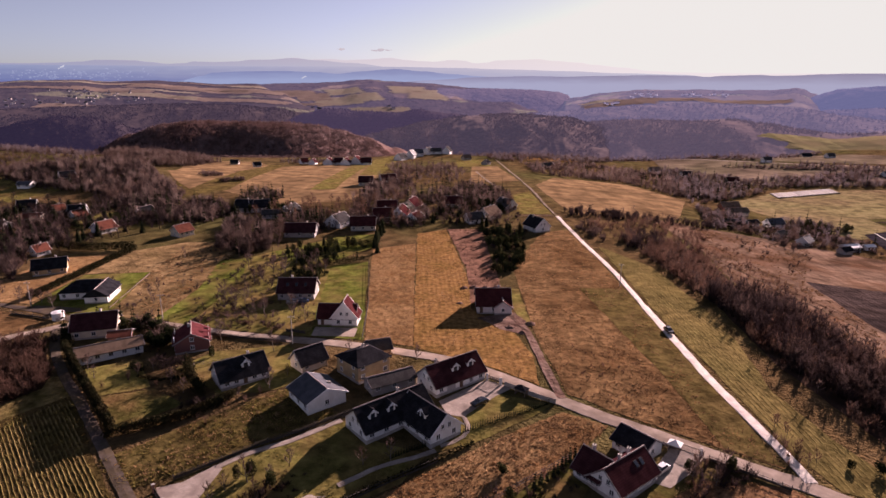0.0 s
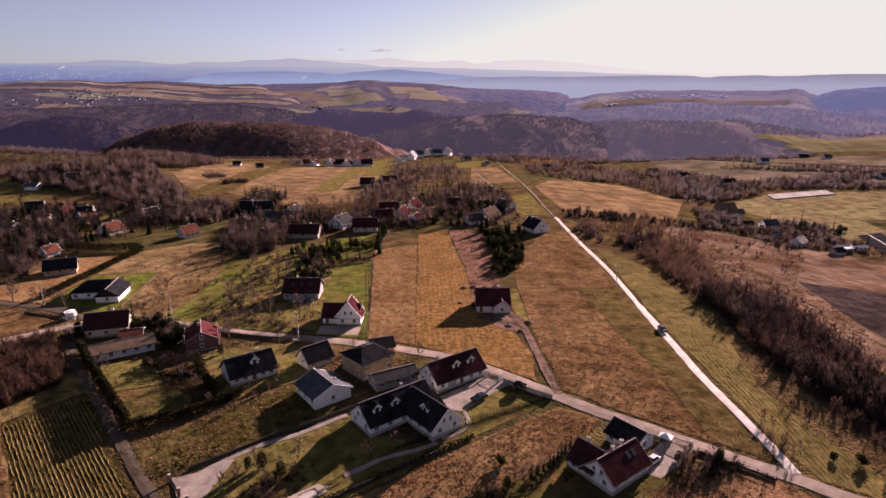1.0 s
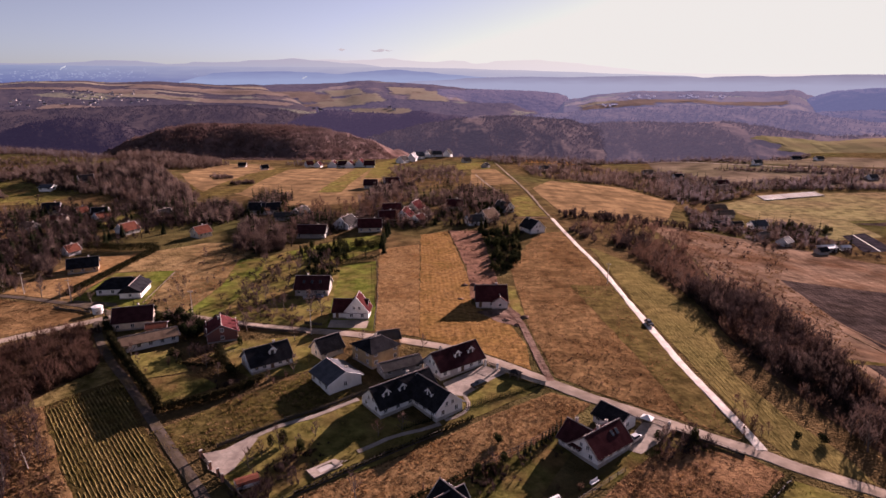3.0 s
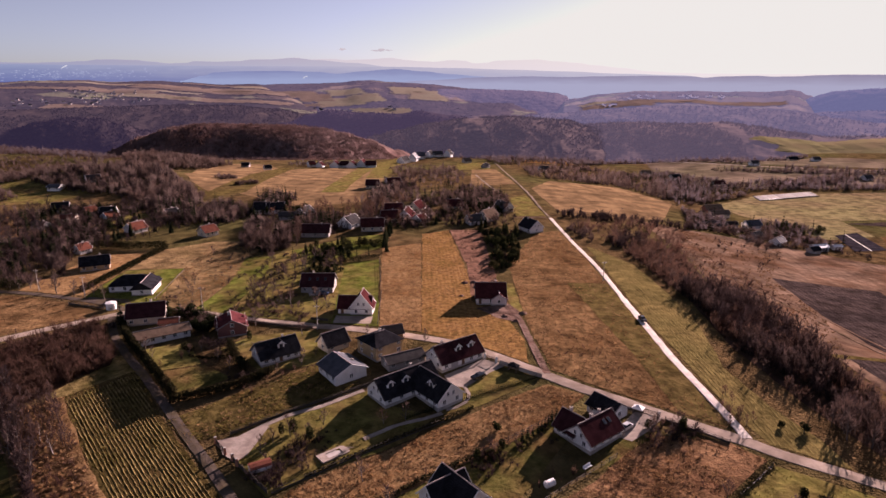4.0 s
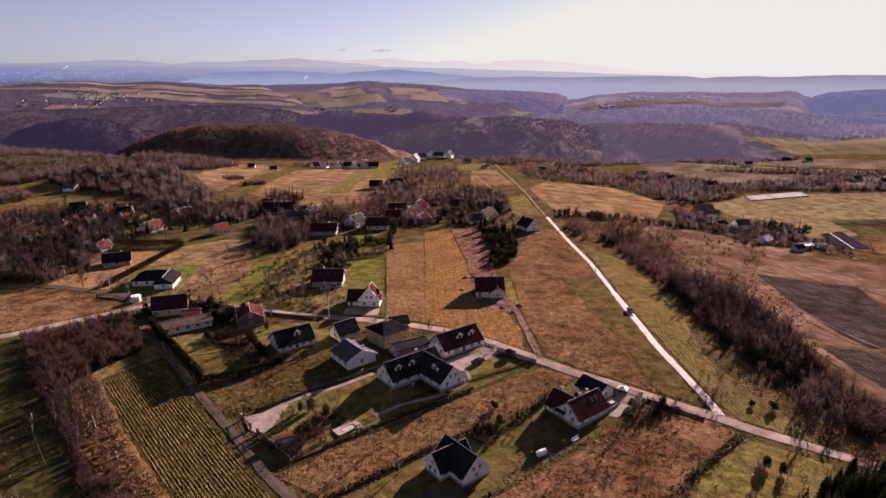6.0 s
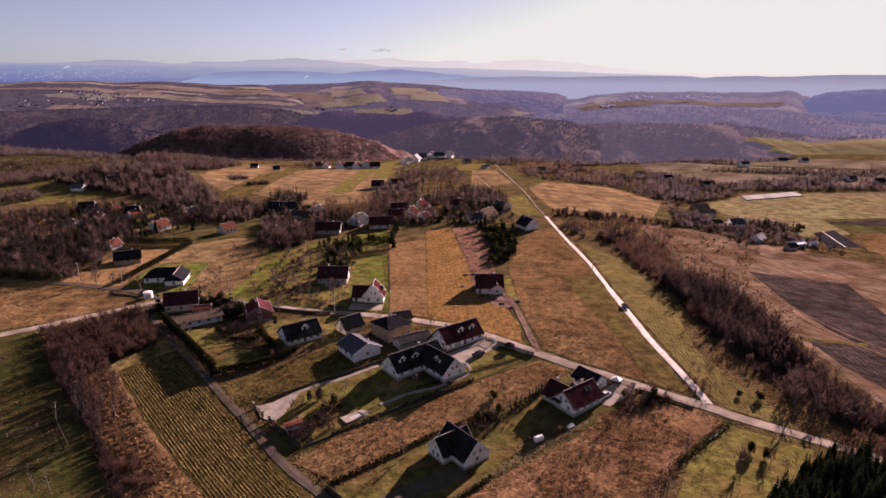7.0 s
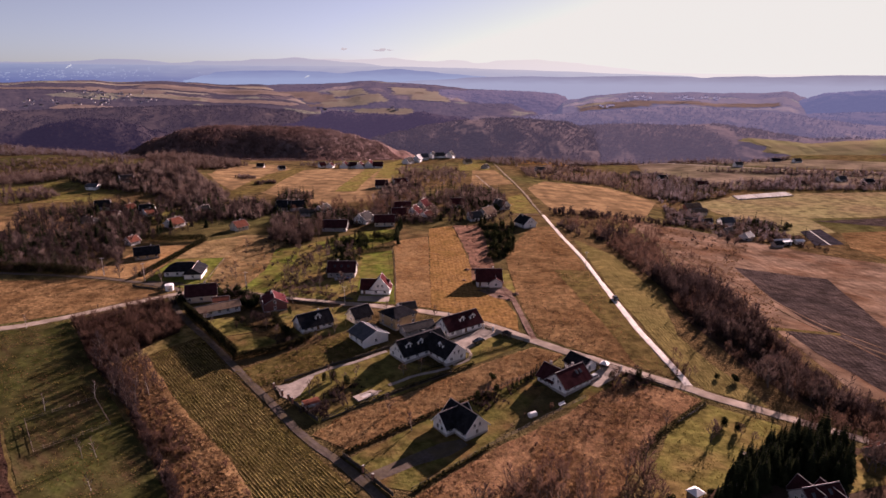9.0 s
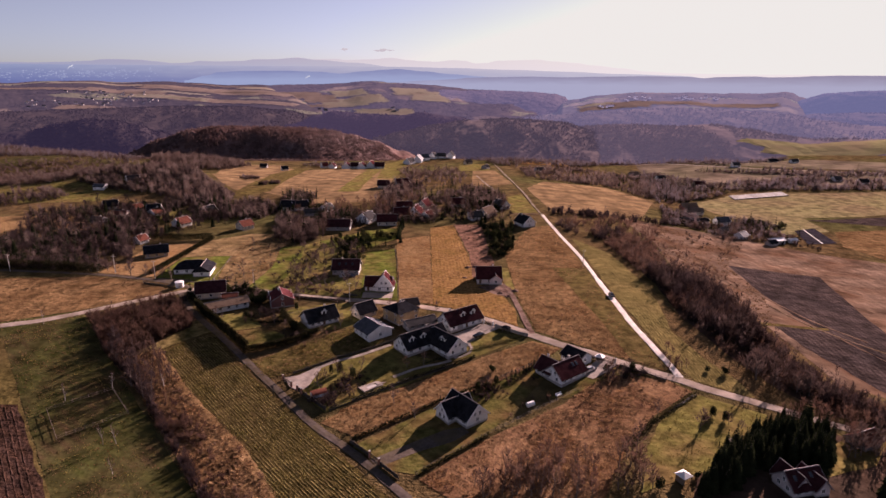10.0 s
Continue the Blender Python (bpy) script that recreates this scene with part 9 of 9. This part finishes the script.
# small pale things on the lawns
tk = thing("water_tank", at_ground(7.2, 82.2, 30), "white plastic water barrel lying on a wooden cradle", "tank")
part("tank", Shape().tube((-1.1, 0, 1.0), (1.1, 0, 1.0), 0.78, 0.78, 18).tube((1.1, 0, 1.0), (1.32, 0, 1.0), 0.78, 0.45, 18).tube((-1.1, 0, 1.0), (-1.32, 0, 1.0), 0.78, 0.45, 18), M_TRIM, tk)
for a in (-0.7, 0.7):
    part("cradle", Shape().box(a - 0.1, -0.7, -0.1, a + 0.1, 0.7, 0.42), M_WOOD, tk)
    part("band", Shape().tube((a - 0.04, 0, 1.0), (a + 0.04, 0, 1.0), 0.8, 0.8, 18), M_METAL, tk)

bn = thing("bench", at_ground(16.5, 88.2, 38), "pale garden bench on the grass", "bench")
part("seat", Shape().box(-1.2, -0.3, 0.42, 1.2, 0.3, 0.5), M_TRIM, bn)
part("backrest", Shape().box(-1.2, 0.26, 0.5, 1.2, 0.34, 1.0), M_TRIM, bn)
for a in (-1.0, 1.0):
    part("leg", Shape().box(a - 0.06, -0.26, -0.1, a + 0.06, 0.26, 0.42), M_WOOD, bn)
sw = thing("garden_swing", at_ground(57.6, 63.7, 60), "small pale garden swing on the lawn", "swing")
for a in (-1, 1):
    part("leg", Shape().tube((a, -0.7, 0), (a, 0, 1.9), 0.05, 0.05, 5).tube((a, 0.7, 0), (a, 0, 1.9), 0.05, 0.05, 5), M_METAL, sw)
part("canopy", Shape().slab([(-1.2, -0.6, 1.85), (1.2, -0.6, 1.85), (1.2, 0.6, 2.05), (-1.2, 0.6, 2.05)], 0.06), M_WOOD, sw)
part("seat", Shape().box(-0.85, -0.25, 0.5, 0.85, 0.3, 0.62), M_WOOD, sw)

# ---- tufts, rows and furrows ----
def tuft(seed, h, w, blades=5):
    r = random.Random(seed)
    s = Shape()
    for i in range(blades):
        g = r.uniform(0, 6.28)
        c, q = math.cos(g), math.sin(g)
        o = Vector((c * w * r.uniform(0, 0.4), q * w * r.uniform(0, 0.4), -0.05))
        u = Vector((-q, c, 0)) * w * 0.34
        tip = Vector((c * w * r.uniform(0.5, 1.1), q * w * r.uniform(0.5, 1.1), h * r.uniform(0.6, 1.0)))
        s.add([o - u, o + u, tip], [(0, 1, 2)])
    return arrays(s)


TUFT = [tuft(301 + i, h, w) for i, (h, w) in enumerate(((0.34, 0.55), (0.48, 0.65), (0.26, 0.65)))]
TUFT_BIG = [tuft(311 + i, h, w, 6) for i, (h, w) in enumerate(((0.4, 0.9), (0.55, 1.0), (0.32, 1.1)))]
TUFT_LOW = [tuft(321 + i, h, w, 4) for i, (h, w) in enumerate(((0.25, 0.5), (0.35, 0.6)))]
rq = random.Random(123)
for poly, n, tm, material, label in (
        (P_REED, 7500, TUFT, M_TUFT, "matted dry reeds and weeds"),
        (P_REED, 5500, TUFT, M_TUFT_B, "dead brown weeds among the reeds"),
        (P_HAY, 8500, TUFT_LOW, M_TUFT, "rough golden grass tufts"),
        (P_HAY, 1600, TUFT, M_TUFT_B, "brown grass tufts"),
        (P_GOLD1, 6500, TUFT, M_TUFT, "tall golden grass tufts"),
        (P_GOLD2, 3600, TUFT_LOW, M_TUFT, "golden stubble"),
        (P_FIELDC, 4500, TUFT_LOW, M_TUFT_B, "brown meadow tufts"),
        (P_FIELDC, 3000, TUFT, M_TUFT, "pale meadow tufts"),
        (P_STRIP, 1300, TUFT_BIG, M_TUFT, "pale dead grass on the overgrown strip"),
        (P_STRIP, 2600, TUFT_BIG, M_TUFT_B, "brown dead grass on the overgrown strip"),
        (P_EDGE, 1500, TUFT, M_TUFT, "pale straw along the row field"),
        (P_ROWS, 4200, TUFT_LOW, M_TUFT_G, "tufts between the grass rows"),
        (P_GREENL, 2400, TUFT_LOW, M_TUFT_B, "dead tufts in the pasture"),
        (P_GREENL, 2600, TUFT_LOW, M_TUFT_G, "rough pasture tufts"),
        ([(-83.5, 106), (-58, 128), (-50, 134), (-36.9, 121.4), (-53, 109.5), (-75, 97)], 2600, TUFT, M_TUFT_G, "rough olive grass tufts"),
        ([(-83.5, 106), (-58, 128), (-50, 134), (-36.9, 121.4), (-53, 109.5), (-75, 97)], 900, TUFT, M_TUFT, "pale dry grass tufts"),
        ([(-117, 180), (-121, 188), (-125, 222), (-127, 262), (-101, 262), (-99.8, 204), (-103, 178)], 2600, TUFT, M_TUFT, "dry meadow tufts"),
        ([(-255, 182), (-176, 190), (-143, 180), (-150, 160), (-184, 140), (-255, 116)], 3000, TUFT_LOW, M_TUFT_B, "tan meadow tufts"),
        ([(-178, 197), (-172, 243), (-151.5, 250), (-149, 222), (-152, 193)], 1200, TUFT, M_TUFT, "golden grass tufts"),
        ([(94, 193), (108, 160), (113, 150), (128, 190), (131, 236), (170, 300), (120, 322), (104, 270)], 2600, TUFT_BIG, M_TUFT_B, "hillside weeds"),
        ([(46, 79.5), (58, 88), (74, 80), (66, 68), (50, 56), (30, 46), (34, 61)], 1400, TUFT_LOW, M_TUFT_G, "lawn tufts"),
        ([(-36, 119), (-28, 112), (-22, 100), (-44, 86), (-58, 92), (-58, 103)], 900, TUFT_LOW, M_TUFT_G, "winter lawn tufts")):
    stuff("grass", tm, scatter(poly, n, rq, 0.0, 0.0 if poly in (P_HAY, P_GOLD1, P_STRIP) else 0.09), material, label, "grass", rq, size=(0.7, 1.4))


def crop_rows(poly, way, gap, h, w, material, label, seed, wobble=0.15, broken=0.0):
    """Raised ridges of grass or earth that run side by side across a field."""
    r = random.Random(seed)
    d = Vector((math.cos(radians(way)), math.sin(radians(way))))
    n = Vector((-d.y, d.x))
    us, ts = [p[0] * n.x + p[1] * n.y for p in poly], [p[0] * d.x + p[1] * d.y for p in poly]
    s = Shape()
    u = min(us) + gap / 2
    while u < max(us):
        t, last = min(ts), None
        while t < max(ts):
            o = u + r.uniform(-wobble, wobble)
            x, y = n.x * o + d.x * t, n.y * o + d.y * t
            if inside(x, y, poly) and r.random() > broken:
                k = len(s.v)
                hh, ww = h * r.uniform(0.6, 1.25), w * r.uniform(0.75, 1.2)
                for side, z in ((-0.5, 0.0), (r.uniform(-0.12, 0.12), hh), (0.5, 0.0)):
                    px, py = x + n.x * side * ww, y + n.y * side * ww
                    s.v.append((px, py, ground_z(px, py) + 0.03 + z))
                if last is not None:
                    s.f += [(last, k, k + 1, last + 1), (last + 1, k + 1, k + 2, last + 2)]
                last = k
            else:
                last = None
            t += 1.2
        u += gap
    return tagged(new("crop_rows", s.mesh("crop_rows", material)), label, "crop rows", "", "stuff")


crop_rows([(-113.5, 115), (-102, 129), (-87.5, 108.6), (-43, 56), (-27, 36), (-54, 36), (-71, 64.5), (-96, 92)], -49.5, 0.82, 0.15, 0.42, M_ROWTOP, "raised pale grass rows on the field", 1, 0.08, 0.015)
crop_rows(P_FIELDD, -86, 1.25, 0.09, 0.6, M_SOWN, "fine sown rows", 2, 0.05, 0.01)
crop_rows([(-188, 82), (-143.5, 82), (-107, 37), (-188, 37)], -52, 1.5, 0.16, 0.9, M_PLOW, "ploughed furrows", 3, 0.05)
